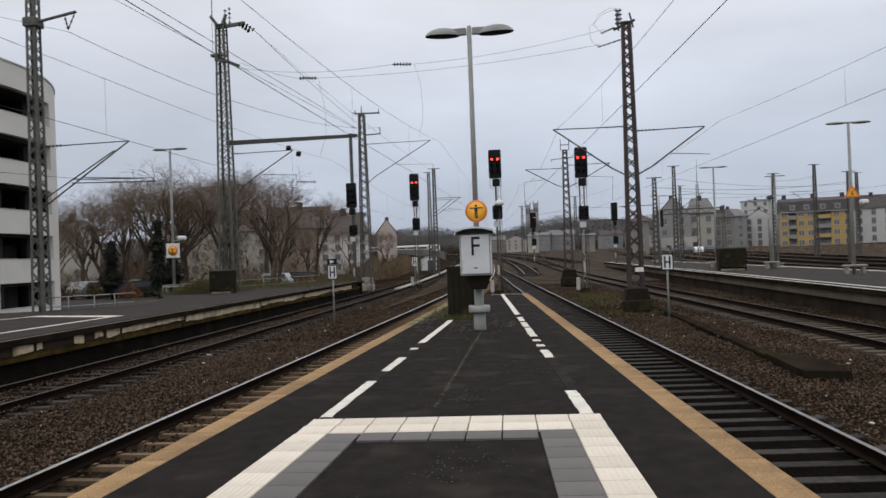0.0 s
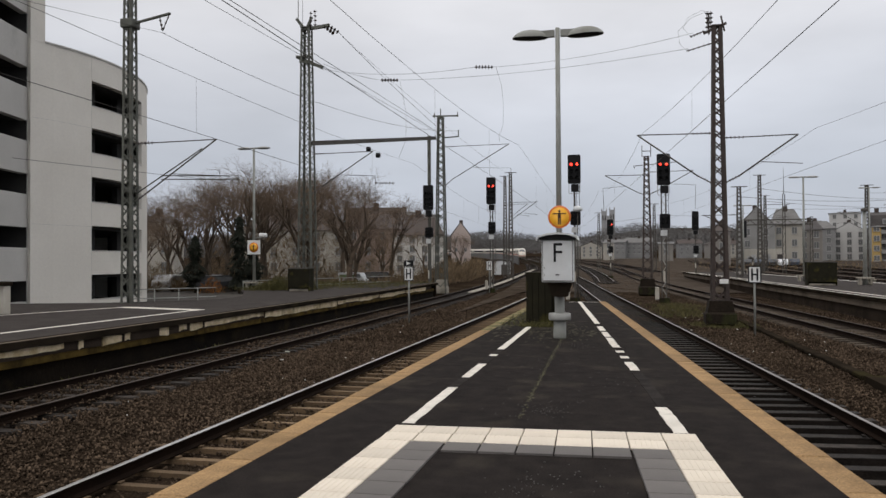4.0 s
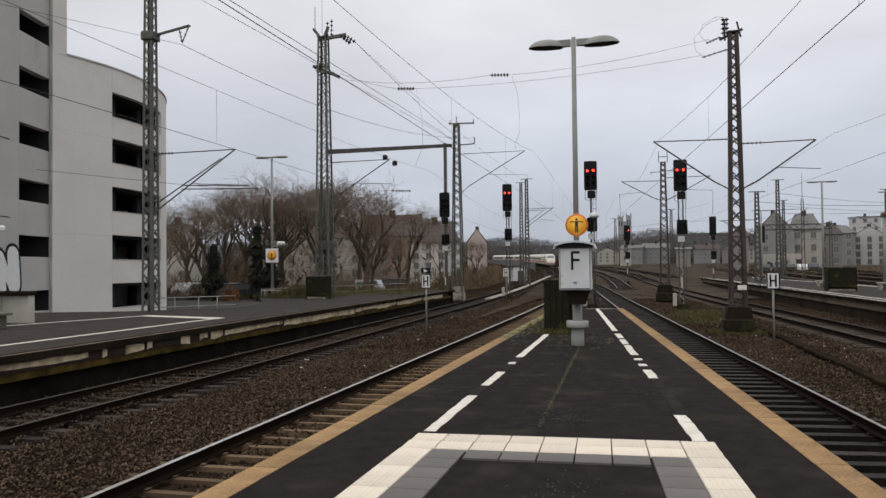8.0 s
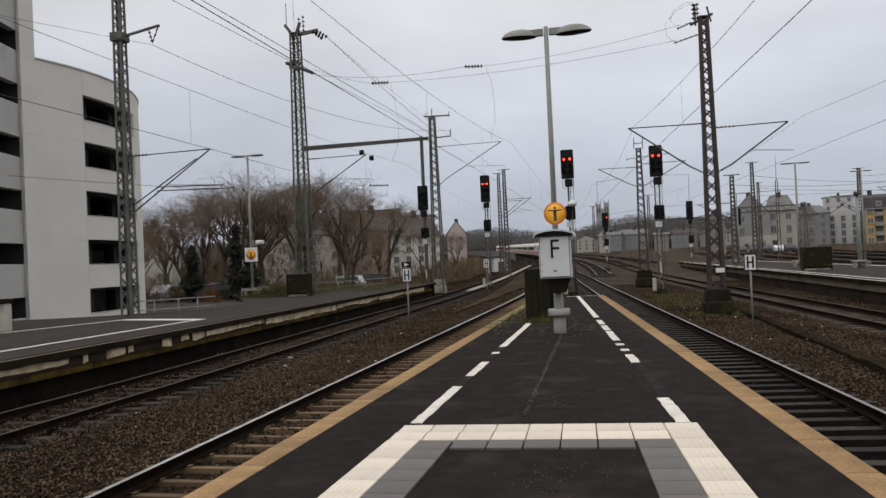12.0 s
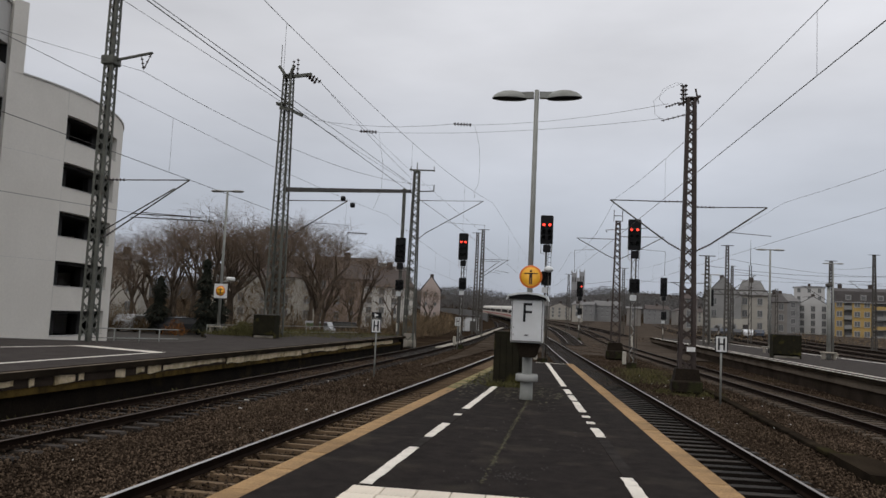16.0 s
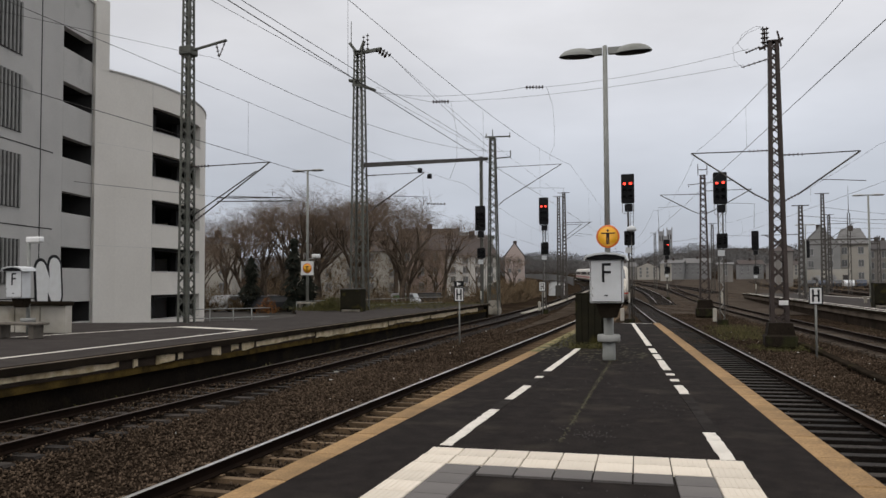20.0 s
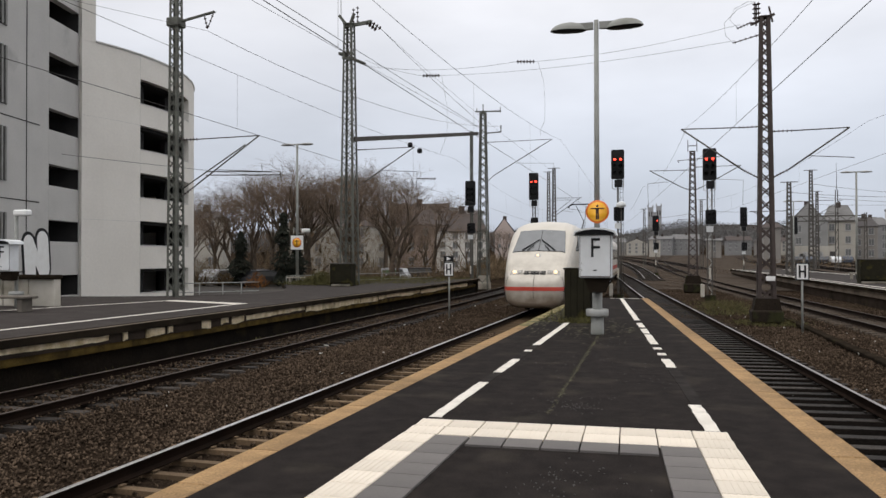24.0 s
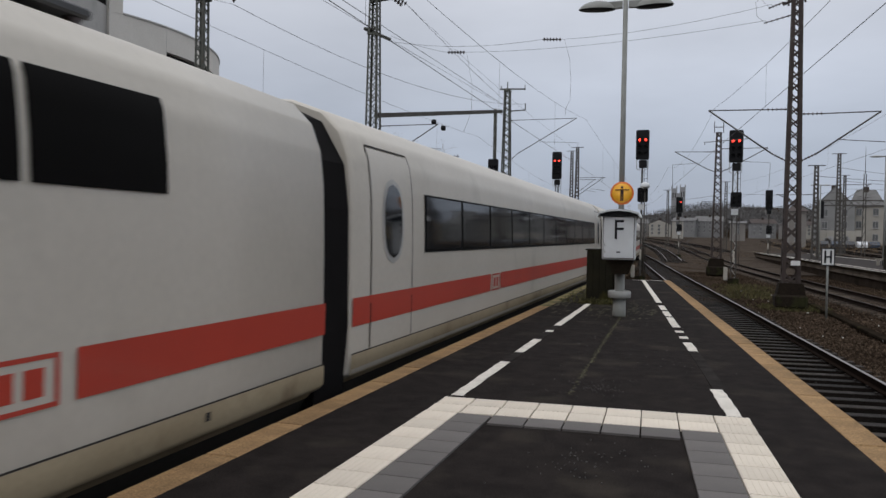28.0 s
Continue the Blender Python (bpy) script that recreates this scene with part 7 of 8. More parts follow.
def build_vehicle(x, y, z, turn, length, h, body, label, name="parked_car"):
    t = thing(name, (x, y, z), label, "vehicle", "parked vehicles", turn=turn)
    w = 1.8
    prof = [(-length / 2, 0.35), (length / 2, 0.35), (length / 2, h * 0.55), (length * 0.33, h * 0.62), (length * 0.2, h), (-length * 0.36, h), (-length / 2, h * 0.6)]
    part("car_body", Shape().prism(prof, -w / 2, w / 2, "y"), body, t)
    part("side_window", Shape().prism([(-length * 0.38, h * 0.64), (length * 0.26, h * 0.64), (length * 0.18, h * 0.93), (-length * 0.33, h * 0.93)], -w / 2 - 0.01, w / 2 + 0.01, "y"), PANE, t)
    for sx in (-0.32, 0.32):
        for sy in (-1, 1):
            part("wheel", Shape().lathe([(0.0, -0.1), (0.28, -0.1), (0.32, -0.05), (0.32, 0.08), (0.0, 0.1)], (sx * length, sy * (w / 2 - 0.08), 0.32), 14, "y"), BLACK, t)
    return t


CAR_WHITE = mat("white_car_paint", (0.62, 0.63, 0.64), 0.3, fine=0.02, amount=0.2)
CAR_DARK = mat("dark_car_paint", (0.03, 0.032, 0.036), 0.3, fine=0.05, amount=0.2)
CAR_GREEN = mat("green_van_paint", (0.13, 0.24, 0.10), 0.4, fine=0.05, amount=0.3)
build_vehicle(-39.2, 64.5, -1.0, 84, 4.3, 1.5, CAR_WHITE, "white car parked beyond the railing")
build_vehicle(-34.0, 62.5, -1.0, 75, 4.2, 1.45, CAR_DARK, "dark car parked below the trees")
build_vehicle(-36.5, 68.5, -1.0, 80, 4.2, 1.45, CAR_DARK, "dark car parked beyond the railing")
def build_van(x, y, z, turn):
    """A boxy delivery van seen from its side."""
    t = thing("parked_van", (x, y, z), "small boxy white van with a green band parked beyond the railing", "vehicle", "parked vehicles", turn=turn)
    part("car_body", Shape().prism([(-1.3, 0.35), (1.3, 0.35), (1.32, 0.80), (1.15, 0.9), (0.9, 1.46), (-1.25, 1.5), (-1.3, 1.4)], -0.9, 0.9, "y"), CAR_WHITE, t)
    for sy in (-1, 1):
        part("green_band", Shape().box((-0.3, sy * 0.915, 1.12), (1.7, 0.03, 0.34), 0.005), CAR_GREEN, t, "green painted band")
        part("side_window", Shape().prism([(0.6, 0.95), (1.05, 0.95), (0.86, 1.38), (0.6, 1.38)], sy * 0.9 - 0.01, sy * 0.9 + 0.01, "y"), PANE, t)
        for sx in (-0.85, 0.85):
            part("wheel", Shape().lathe([(0.0, -0.1), (0.28, -0.1), (0.32, -0.05), (0.32, 0.08), (0.0, 0.1)], (sx, sy * 0.82, 0.32), 14, "y"), BLACK, t)


build_van(-25.9, 75.0, -1.0, 4)
build_vehicle(-25.2, 82.0, -1.0, 10, 4.2, 1.45, CAR_DARK, "dark car parked beyond the railing")

CAR_BLUE = mat("dark_blue_car_paint", (0.03, 0.04, 0.06), 0.3, fine=0.05, amount=0.2)
for k, (x, col, name) in enumerate(((24.5, CAR_DARK, "dark"), (26.9, CAR_BLUE, "dark blue"), (29.2, CAR_DARK, "dark"), (31.4, CAR_WHITE, "white"), (33.6, CAR_BLUE, "dark blue"))):
    build_vehicle(x, 166 + 0.4 * k, 0.1, 84, 4.2, 1.5, col, name + " car parked before the yard wall")


# ---------- the express train ----------
TRAIN_WHITE = mat("train_white_paint", (0.56, 0.518, 0.445), 0.38, dark=(0.49, 0.45, 0.378), scale=0.5, amount=0.7, fine=0.04, bump_scale=12, stain=(0.42, 0.39, 0.325), stain_scale=0.8, stain_cut=0.60)


def dirty_shaded_nose():
    """Train paint with road dirt round the nose, and the shade low on it painted in, thinning out unevenly upwards and
    backwards.
    """
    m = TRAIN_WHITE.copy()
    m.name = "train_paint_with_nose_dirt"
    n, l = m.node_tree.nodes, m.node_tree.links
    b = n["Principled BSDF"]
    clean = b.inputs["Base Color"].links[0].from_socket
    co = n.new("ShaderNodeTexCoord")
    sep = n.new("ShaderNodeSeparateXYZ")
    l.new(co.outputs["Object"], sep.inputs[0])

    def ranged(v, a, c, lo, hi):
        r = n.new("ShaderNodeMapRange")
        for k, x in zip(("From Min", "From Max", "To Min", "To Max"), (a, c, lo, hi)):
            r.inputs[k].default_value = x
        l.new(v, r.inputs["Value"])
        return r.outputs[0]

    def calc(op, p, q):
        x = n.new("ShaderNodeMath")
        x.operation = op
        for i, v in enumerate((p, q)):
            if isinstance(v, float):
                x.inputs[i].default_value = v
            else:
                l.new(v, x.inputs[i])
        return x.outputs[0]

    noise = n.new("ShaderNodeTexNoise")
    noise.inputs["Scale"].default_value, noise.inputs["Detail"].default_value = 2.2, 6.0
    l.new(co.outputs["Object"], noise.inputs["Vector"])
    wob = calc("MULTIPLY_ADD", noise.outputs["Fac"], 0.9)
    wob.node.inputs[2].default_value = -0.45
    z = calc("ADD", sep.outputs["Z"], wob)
    # Height ramp: the shade towards the underside is put into the paint with the dirt.
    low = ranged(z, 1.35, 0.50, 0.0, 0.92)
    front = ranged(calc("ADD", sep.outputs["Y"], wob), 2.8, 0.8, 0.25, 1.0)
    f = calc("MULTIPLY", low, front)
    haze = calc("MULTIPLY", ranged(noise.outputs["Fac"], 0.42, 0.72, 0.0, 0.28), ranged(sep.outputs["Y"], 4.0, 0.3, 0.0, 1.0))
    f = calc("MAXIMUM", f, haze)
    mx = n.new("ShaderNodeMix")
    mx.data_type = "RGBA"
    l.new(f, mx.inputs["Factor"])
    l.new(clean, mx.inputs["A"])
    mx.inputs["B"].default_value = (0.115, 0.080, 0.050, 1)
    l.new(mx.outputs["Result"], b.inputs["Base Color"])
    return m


NOSE_PAINT = dirty_shaded_nose()
TRAIN_SKIRT = mat("grimy_cream_skirt", (0.44, 0.365, 0.24), 0.6, dark=(0.33, 0.26, 0.16), scale=0.9, amount=0.8, fine=0.08, bump_scale=25, stain=(0.20, 0.14, 0.08), stain_scale=1.6, stain_cut=0.57)
TRAIN_RED = mat("traffic_red_stripe", (0.47, 0.045, 0.022), 0.45, dark=(0.38, 0.036, 0.018), scale=0.8, amount=0.6, fine=0.05, coat=0.15)
TRAIN_GREY = mat("pale_grey_lettering", (0.455, 0.445, 0.412), 0.4, fine=0.04)
TRAIN_GLASS = mat("tinted_train_glass", (0.010, 0.012, 0.014), 0.06, fine=0.0, amount=0.2, spec=0.6)
TRAIN_SHADE = mat("dark_window_panel", (0.006, 0.0055, 0.005), 0.5, fine=0.05, amount=0.3, spec=0.03)
# Grey base lightened: the sky's reflection is put into the glass colour.
TRAIN_SCREEN = mat("windscreen_glass_with_painted_sky", (0.15, 0.155, 0.158), 0.05, fine=0.0, amount=0.3, spec=0.8)
RUBBER = mat("black_rubber_bellows", (0.012, 0.011, 0.011), 0.9, fine=0.2, spec=0.05)
UNDERSIDE = mat("dirty_underframe", (0.03, 0.026, 0.022), 0.9, fine=0.3, bump_scale=20)
GREY_METAL = mat("pantograph_steel", (0.07, 0.07, 0.072), 0.55, metal=0.4, fine=0.1)

# Dark patches laid on the skin for grips, steps and handrails: painted recess shade.
RECESS_SHADE = mat("recess_shade_paint", (0.075, 0.068, 0.06), 0.8, dark=(0.02, 0.018, 0.016), scale=3, amount=0.9, fine=0.2)
PANEL_GREY = mat("headlight_glass_panel", (0.36, 0.34, 0.30), 0.2, fine=0.03, spec=0.6)

PROFILE = [(0.0, 0.72), (0.115, 0.90), (0.135, 0.99), (0.37, 1.0), (0.56, 0.998), (0.70, 0.988), (0.80, 0.962), (0.88, 0.890), (0.94, 0.745), (0.98, 0.48), (1.0, 0.0)]
NOSE_PROFILE = [(0.0, 0.62), (0.07, 0.84), (0.20, 0.965), (0.40, 1.0), (0.58, 0.998), (0.72, 0.985), (0.83, 0.96), (0.91, 0.92), (0.96, 0.86), (0.99, 0.72), (1.0, 0.0)]
TOP, WIDE, LOW = 3.92, 1.51, 0.28
NOSE_TOP = [(0.0, 1.14), (0.02, 1.24), (0.05, 1.34), (0.15, 1.50), (0.3, 1.62), (0.5, 1.77), (0.9, 2.12), (1.4, 2.55), (2.0, 2.95), (2.75, 3.48), (3.4, 3.77), (4.2, 3.91), (5.2, 3.95), (6.5, 3.92)]
NOSE_WIDE = [(0.0, 0.50), (0.02, 0.72), (0.05, 0.88), (0.1, 0.99), (0.15, 1.06), (0.3, 1.165), (0.5, 1.23), (0.9, 1.32), (1.4, 1.39), (2.0, 1.45), (2.75, 1.49), (3.4, 1.505), (4.2, 1.51), (6.5, 1.51)]
NOSE_LOW = [(0.0, 0.48), (0.02, 0.41), (0.05, 0.36), (0.15, 0.31), (0.3, 0.28), (0.9, 0.25), (3.0, 0.28), (6.5, 0.28)]


def along(table, y):
    for (a, p), (b, q) in zip(table, table[1:]):
        if y <= b:
            return p + (q - p) * max(0.0, (y - a)) / (b - a)
    return table[-1][1]


def skin(y, s, nose, off=0.0):
    """A point of the car's skin. s from 0 (lower edge) to 10 (ridge), negative on the other side; off: metres proud."""
    k = max(0.0, 1.0 - y / 6.0) if nose else 0.0
    top, wide, low = (along(NOSE_TOP, y), along(NOSE_WIDE, y), along(NOSE_LOW, y)) if nose else (TOP, WIDE, LOW)
    a = min(abs(s), 10.0)
    i = min(9, int(a))
    f = a - i

    def at(j):
        (h0, w0), (h1, w1) = PROFILE[j], NOSE_PROFILE[j]
        return (h0 + (h1 - h0) * k, w0 + (w1 - w0) * k)

    h = at(i)[0] + (at(i + 1)[0] - at(i)[0]) * f
    w = at(i)[1] + (at(i + 1)[1] - at(i)[1]) * f
    sgn = 1 if s >= 0 else -1
    x = sgn * wide * w
    z = low + (top - low) * h
    p = Vector((x, y, z))
    if off:
        e = 0.02
        du = skin(y, sgn * min(10, a + e), nose) - skin(y, sgn * max(0, a - e), nose)
        dy = skin(y + e, s, nose) - skin(max(0, y - e), s, nose)
        nrm = du.cross(dy).normalized()
        if nrm.dot(Vector((p.x, -0.3 if nose and y < 3 else 0, p.z - 1.6))) < 0:
            nrm.negate()
        p = p + nrm * off
    return p


def s_at(y, z, nose):
    """The profile parameter at which the skin has the height z."""
    lo, hi = 0.0, 10.0
    for _ in range(24):
        m = (lo + hi) / 2
        if skin(y, m, nose).z < z:
            lo = m
        else:
            hi = m
    return lo


def patch(ys, z_low, z_high, nose, sgn, off=0.005, rows=4):
    """A panel that follows the skin between two heights (numbers or functions of y)."""
    s = Shape()
    vs = []
    for y in ys:
        a = s_at(y, z_low(y) if callable(z_low) else z_low, nose)
        b = s_at(y, z_high(y) if callable(z_high) else z_high, nose)
        for r in range(rows + 1):
            vs.append(skin(y, sgn * (a + (b - a) * r / rows), nose, off))
    m = rows + 1
    fs = []
    for i in range(len(ys) - 1):
        for r in range(rows):
            q = (i * m + r, (i + 1) * m + r, (i + 1) * m + r + 1, i * m + r + 1)
            fs.append(q if sgn > 0 else q[::-1])
    return s.add(vs, fs, True)


def body_shape(length, nose):
    s = Shape()
    ys = [0.0, 0.02, 0.05, 0.1, 0.15, 0.22, 0.3, 0.4, 0.5, 0.7, 0.9, 1.15, 1.4, 1.7, 2.0, 2.35, 2.75, 3.05, 3.4, 3.8, 4.2, 4.7, 5.2, 5.8, 6.5] if nose else [0.0, 0.06]
    ys += [q for q in steps(ys[-1], length, 2.0)[1:]]
    ring = [k * 0.25 for k in range(0, 40)] + [10.0] + [-k * 0.25 for k in range(39, -1, -1)]
    vs = []
    for i, y in enumerate(ys):
        for q in ring:
            p = skin(y, q, nose)
            if (i == 0 and not nose) or (i == len(ys) - 1):
                p = Vector((p.x * 0.985, p.y, 1.9 + (p.z - 1.9) * 0.985))
            vs.append(p)
    m = len(ring)
    fs = []
    for i in range(len(ys) - 1):
        for k in range(m - 1):
            fs.append((i * m + k, (i + 1) * m + k, (i + 1) * m + k + 1, i * m + k + 1))
    s.add(vs, fs, True)
    o = len(ys) - 1
    s.f += [tuple(range(m)), tuple(o * m + k for k in reversed(range(m)))]
    s.smooth += [False, False]
    return s


def belly_shape(length, nose):
    """The flat underside between the two lower edges."""
    ys = [0.5, 0.9, 2.0, 3.0] if nose else [0.0]
    return under_strip(ys + steps(ys[-1], length, 4.0)[1:], nose)


def under_strip(ys, nose):
    vs = [skin(y, q, nose) for y in ys for q in (0.0, -0.0001)]
    vs = [Vector((-p.x if i % 2 and p.x > 0 else p.x, p.y, p.z)) for i, p in enumerate(vs)]
    return Shape().add(vs, [(2 * i, 2 * i + 2, 2 * i + 3, 2 * i + 1) for i in range(len(ys) - 1)])


def bogie(parent, y, wheelbase=2.8):
    b = part("bogie_frame", Shape().box((1.0, y, 0.55), (0.14, wheelbase + 1.0, 0.22), 0.03).box((-1.0, y, 0.55), (0.14, wheelbase + 1.0, 0.22), 0.03).box((0, y, 0.55), (2.0, 0.5, 0.25), 0.03), UNDERSIDE, parent)
    for dy in (-wheelbase / 2, wheelbase / 2):
        for x in (-0.7525, 0.7525):
            part("wheel", Shape().lathe([(0.15, -0.09), (0.44, -0.07), (0.46, 0.05), (0.49, 0.07), (0.2, 0.08)], (x, y + dy, 0.46), 20, "x"), RUST, b)


def emblem(car, y, sgn):
    e = part("emblem_plate", patch([y - 0.32, y + 0.32], 1.29, 1.63, False, sgn, 0.009, 2), TRAIN_WHITE, car)
    for a, b, lo, hi in ((-0.31, 0.31, 1.295, 1.325), (-0.31, 0.31, 1.585, 1.615), (-0.31, -0.27, 1.325, 1.585), (0.27, 0.31, 1.325, 1.585), (-0.18, -0.03, 1.37, 1.54), (0.04, 0.19, 1.37, 1.54)):
        part("emblem_bar", patch([y + a, y + b], lo, hi, False, sgn, 0.013, 1), TRAIN_RED, e)


def build_power_car():
    L = 23.3
    car = thing("train_power_car", (0, 0, 0), "white streamlined express power car with red stripe, headlights lit", "train car", "cars of the express train")
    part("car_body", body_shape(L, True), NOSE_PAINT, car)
    part("underside", belly_shape(L, True), UNDERSIDE, car, "black dirty underside")
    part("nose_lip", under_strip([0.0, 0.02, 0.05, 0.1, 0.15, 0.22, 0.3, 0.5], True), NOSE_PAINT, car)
    ys_nose = [0.4, 0.5, 0.7, 0.9, 1.15, 1.4, 1.7, 2.0, 2.35, 2.75, 3.05, 3.4, 3.8, 4.2, 5.2]

    def smooth(y):
        k = min(1.0, max(0.0, (y - 0.25) / 2.9))
        return k * k * (3 - 2 * k)

    def stripe_lo(y):
        return 0.985 + 0.315 * smooth(y)

    def stripe_hi(y):
        return 1.135 + 0.485 * smooth(y)

    for sgn in (1, -1):
        part("red_stripe", patch([0.0, 0.02, 0.05, 0.1, 0.15, 0.22, 0.3] + ys_nose + steps(6.5, 18.95, 2.0), stripe_lo, stripe_hi, True, sgn, 0.012, 4), TRAIN_RED, car)
        part("red_stripe", patch(steps(19.85, L - 0.02, 1.5), 1.30, 1.62, True, sgn, 0.012, 4), TRAIN_RED, car)
        part("skirt", patch([1.6, 1.9, 2.45, 3.0, 3.6, 4.3, 5.2] + steps(6.5, L - 0.02, 2.0), lambda y: 0.45 + 0.20 * min(1.0, (y - 1.6) / 2.5), 0.985, True, sgn, 0.014, 6), TRAIN_SKIRT, car, "grimy cream lower skirt panels")
        # Black band below the skirt: the shade of the platform gap is painted here.
        part("underbody_fairing", patch([4.3, 5.2] + steps(6.5, L - 0.02, 2.0), 0.29, 0.645, True, sgn, 0.010, 4), UNDERSIDE, car, "black band that paints the shade below the skirt")
        part("skirt_joint", patch([1.6, 1.9, 2.45, 3.0, 3.6, 4.3, 5.2] + steps(6.5, L - 0.02, 2.0), 0.985, 1.0, True, sgn, 0.013, 1), UNDERSIDE, car)
        # cab side windows
        q = part("cab_quarter_window", patch(steps(2.42, 3.52, 0.1), 2.60, lambda y: 2.62 + 0.60 * min(1.0, (y - 2.42) / 0.98), True, sgn, 0.018, 5), TRAIN_SCREEN, car)
        part("window_seal", patch(steps(2.37, 3.55, 0.1), 2.565, lambda y: 2.60 + 0.655 * min(1.0, (y - 2.37) / 1.02), True, sgn, 0.012, 5), RUBBER, q)
        part("quarter_post", patch([2.86, 2.93], 2.60, lambda y: 2.62 + 0.60 * (y - 2.42) / 0.98, True, sgn, 0.023, 4), RUBBER, q)
        w = part("cab_window", patch(steps(4.88, 7.15, 0.12), 2.62, 3.30, True, sgn, 0.016, 6), TRAIN_SHADE, car)
        part("window_post", patch([6.04, 6.08], 2.62, 3.30, True, sgn, 0.021, 6), RUBBER, w)
        # cab door with recessed grips, long handrail and step
        d = part("cab_door", patch(steps(7.52, 8.3, 0.2), 1.10, 3.15, True, sgn, 0.010, 12), TRAIN_WHITE, car)
        for y in (7.50, 8.3):
            part("door_joint", patch([y, y + 0.02], 1.10, 3.15, True, sgn, 0.013, 12), UNDERSIDE, d)
        part("door_joint", patch(steps(7.52, 8.3, 0.2), 3.14, 3.17, True, sgn, 0.013, 1), UNDERSIDE, d)
        for z in (2.14, 1.50):
            g = part("grip_recess", patch([7.72, 7.95], z, z + 0.22, True, sgn, 0.014, 2), RECESS_SHADE, d)
            part("grip_bar", patch([7.74, 7.93], z + 0.08, z + 0.12, True, sgn, 0.03, 1), GALV, g)
        for z in (1.10, 0.84):
            k = part("step_recess", patch([7.72, 8.08], z, z + 0.13, True, sgn, 0.018, 2), RECESS_SHADE, d)
            part("step_tread", patch([7.76, 8.04], z + 0.01, z + 0.035, True, sgn, 0.03, 1), GALV, k)
        for y in (7.36, 8.36):
            part("handrail_recess", patch([y, y + 0.09], 1.22, 2.62, True, sgn, 0.013, 8), RECESS_SHADE, d)
            q = [skin(y + 0.045, sgn * s_at(y, z, True), True, 0.03) for z in (1.28, 1.6, 2.0, 2.3, 2.56)]
            part("handrail", Shape().tube(q, 0.016, 6), UNDERSIDE, d)
        part("coupling_cover", patch([1.86, 2.0, 2.15], 1.30, 1.50, True, sgn, 0.022, 1), UNDERSIDE, car)
        # rear machine-room windows
        w = part("engine_room_window", patch(steps(17.9, 19.42, 0.4), 2.60, 3.28, True, sgn, 0.014, 6), TRAIN_SHADE, car)
        w = part("engine_room_window", patch(steps(19.49, 20.72, 0.4), 2.60, 3.28, True, sgn, 0.014, 6), TRAIN_SHADE, car)
        # large pale class mark, as plain bar and frames
        part("pale_mark", patch([10.8, 11.0, 11.2], 2.0, 3.18, True, sgn, 0.007, 8), TRAIN_GREY, car, "faded pale grey block marking")
        for y0, y1 in ((11.4, 12.3), (12.55, 13.5)):
            for a, b, lo, hi in ((y0, y0 + 0.3, 2.0, 3.18), (y1 - 0.3, y1, 2.22, 2.96), (y0 + 0.3, y1, 2.96, 3.18), (y0 + 0.3, y1, 2.0, 2.22)):
                part("pale_mark", patch([a, (a + b) / 2, b], lo, hi, True, sgn, 0.007, 5), TRAIN_GREY, car, "faded pale grey block marking")
        emblem(car, 19.4, sgn)
        for y in (9.4, 13.4, 18.2, 19.0, 21.2):
            part("skirt_latch", patch([y, y + 0.07], 0.86, 0.93, True, sgn, 0.02, 1), UNDERSIDE, car)
        for y in (14.86, 15.02, 15.18):
            part("drain_hole", patch([y, y + 0.07], 0.82, 0.90, True, sgn, 0.02, 1), UNDERSIDE, car)

    half = skin(0.0, s_at(0.0, 1.0, True), True).x
    part("red_stripe", Shape().box((0, -0.006, 1.06), (2 * half + 0.012, 0.014, 0.15), 0.0), TRAIN_RED, car)
    # windscreen with frame, divider and wipers
    def top_patch(y0, y1, s_a, s_b, off, cols=10, rowsn=6):
        s = Shape()
        vs = []
        for i in range(rowsn + 1):
            y = y0 + (y1 - y0) * i / rowsn
            for c in range(cols + 1):
                u = -1 + 2 * c / cols
                mag = s_a(y) if callable(s_a) else s_a
                vs.append(surf_x(y, u * mag, off))
        m = cols + 1
        return s.add(vs, [(i * m + c, i * m + c + 1, (i + 1) * m + c + 1, (i + 1) * m + c) for i in range(rowsn) for c in range(cols)], True)

    def surf_x(y, x, off):
        """A point of the upper skin above a given x."""
        lo, hi = 5.0, 10.0
        for _ in range(24):
            md = (lo + hi) / 2
            if skin(y, md, True).x > abs(x):
                lo = md
            else:
                hi = md
        return skin(y, (1 if x >= 0 else -1) * lo, True, off)

    part("windscreen_seal", top_patch(1.42, 2.77, lambda y: 1.105 - 0.10 * (y - 1.36), 0, 0.010, 16, 12), RUBBER, car)
    glass = part("windscreen", top_patch(1.45, 2.75, lambda y: 1.09 - 0.10 * (y - 1.40), 0, 0.018, 16, 12), TRAIN_SCREEN, car, "sloping grey windscreen glass")
    for sgn in (1, -1):
        part("wiper_arm", Shape().tube([surf_x(1.44, sgn * 0.46, 0.05), surf_x(1.76, sgn * 0.22, 0.06)], 0.018, 5), BLACK, glass)
        part("wiper_blade", Shape().tube([surf_x(1.47, sgn * 0.68, 0.045), surf_x(2.10, sgn * 0.05, 0.05)], 0.024, 5), BLACK, glass)
    part("divider", Shape().tube([surf_x(y, 0.0, 0.022) for y in (1.45, 1.8, 2.2, 2.74)], 0.010, 5), RUBBER, glass, "black centre divider")
    # headlights, grille, roof lamp
    for sgn in (1, -1):
        h = part("headlight_panel", Shape().add([surf_x(y, sgn * x, 0.010) for y in (0.33, 0.54) for x in (0.50, 1.0)], [(0, 1, 3, 2) if sgn > 0 else (2, 3, 1, 0)]), PANEL_GREY, car)
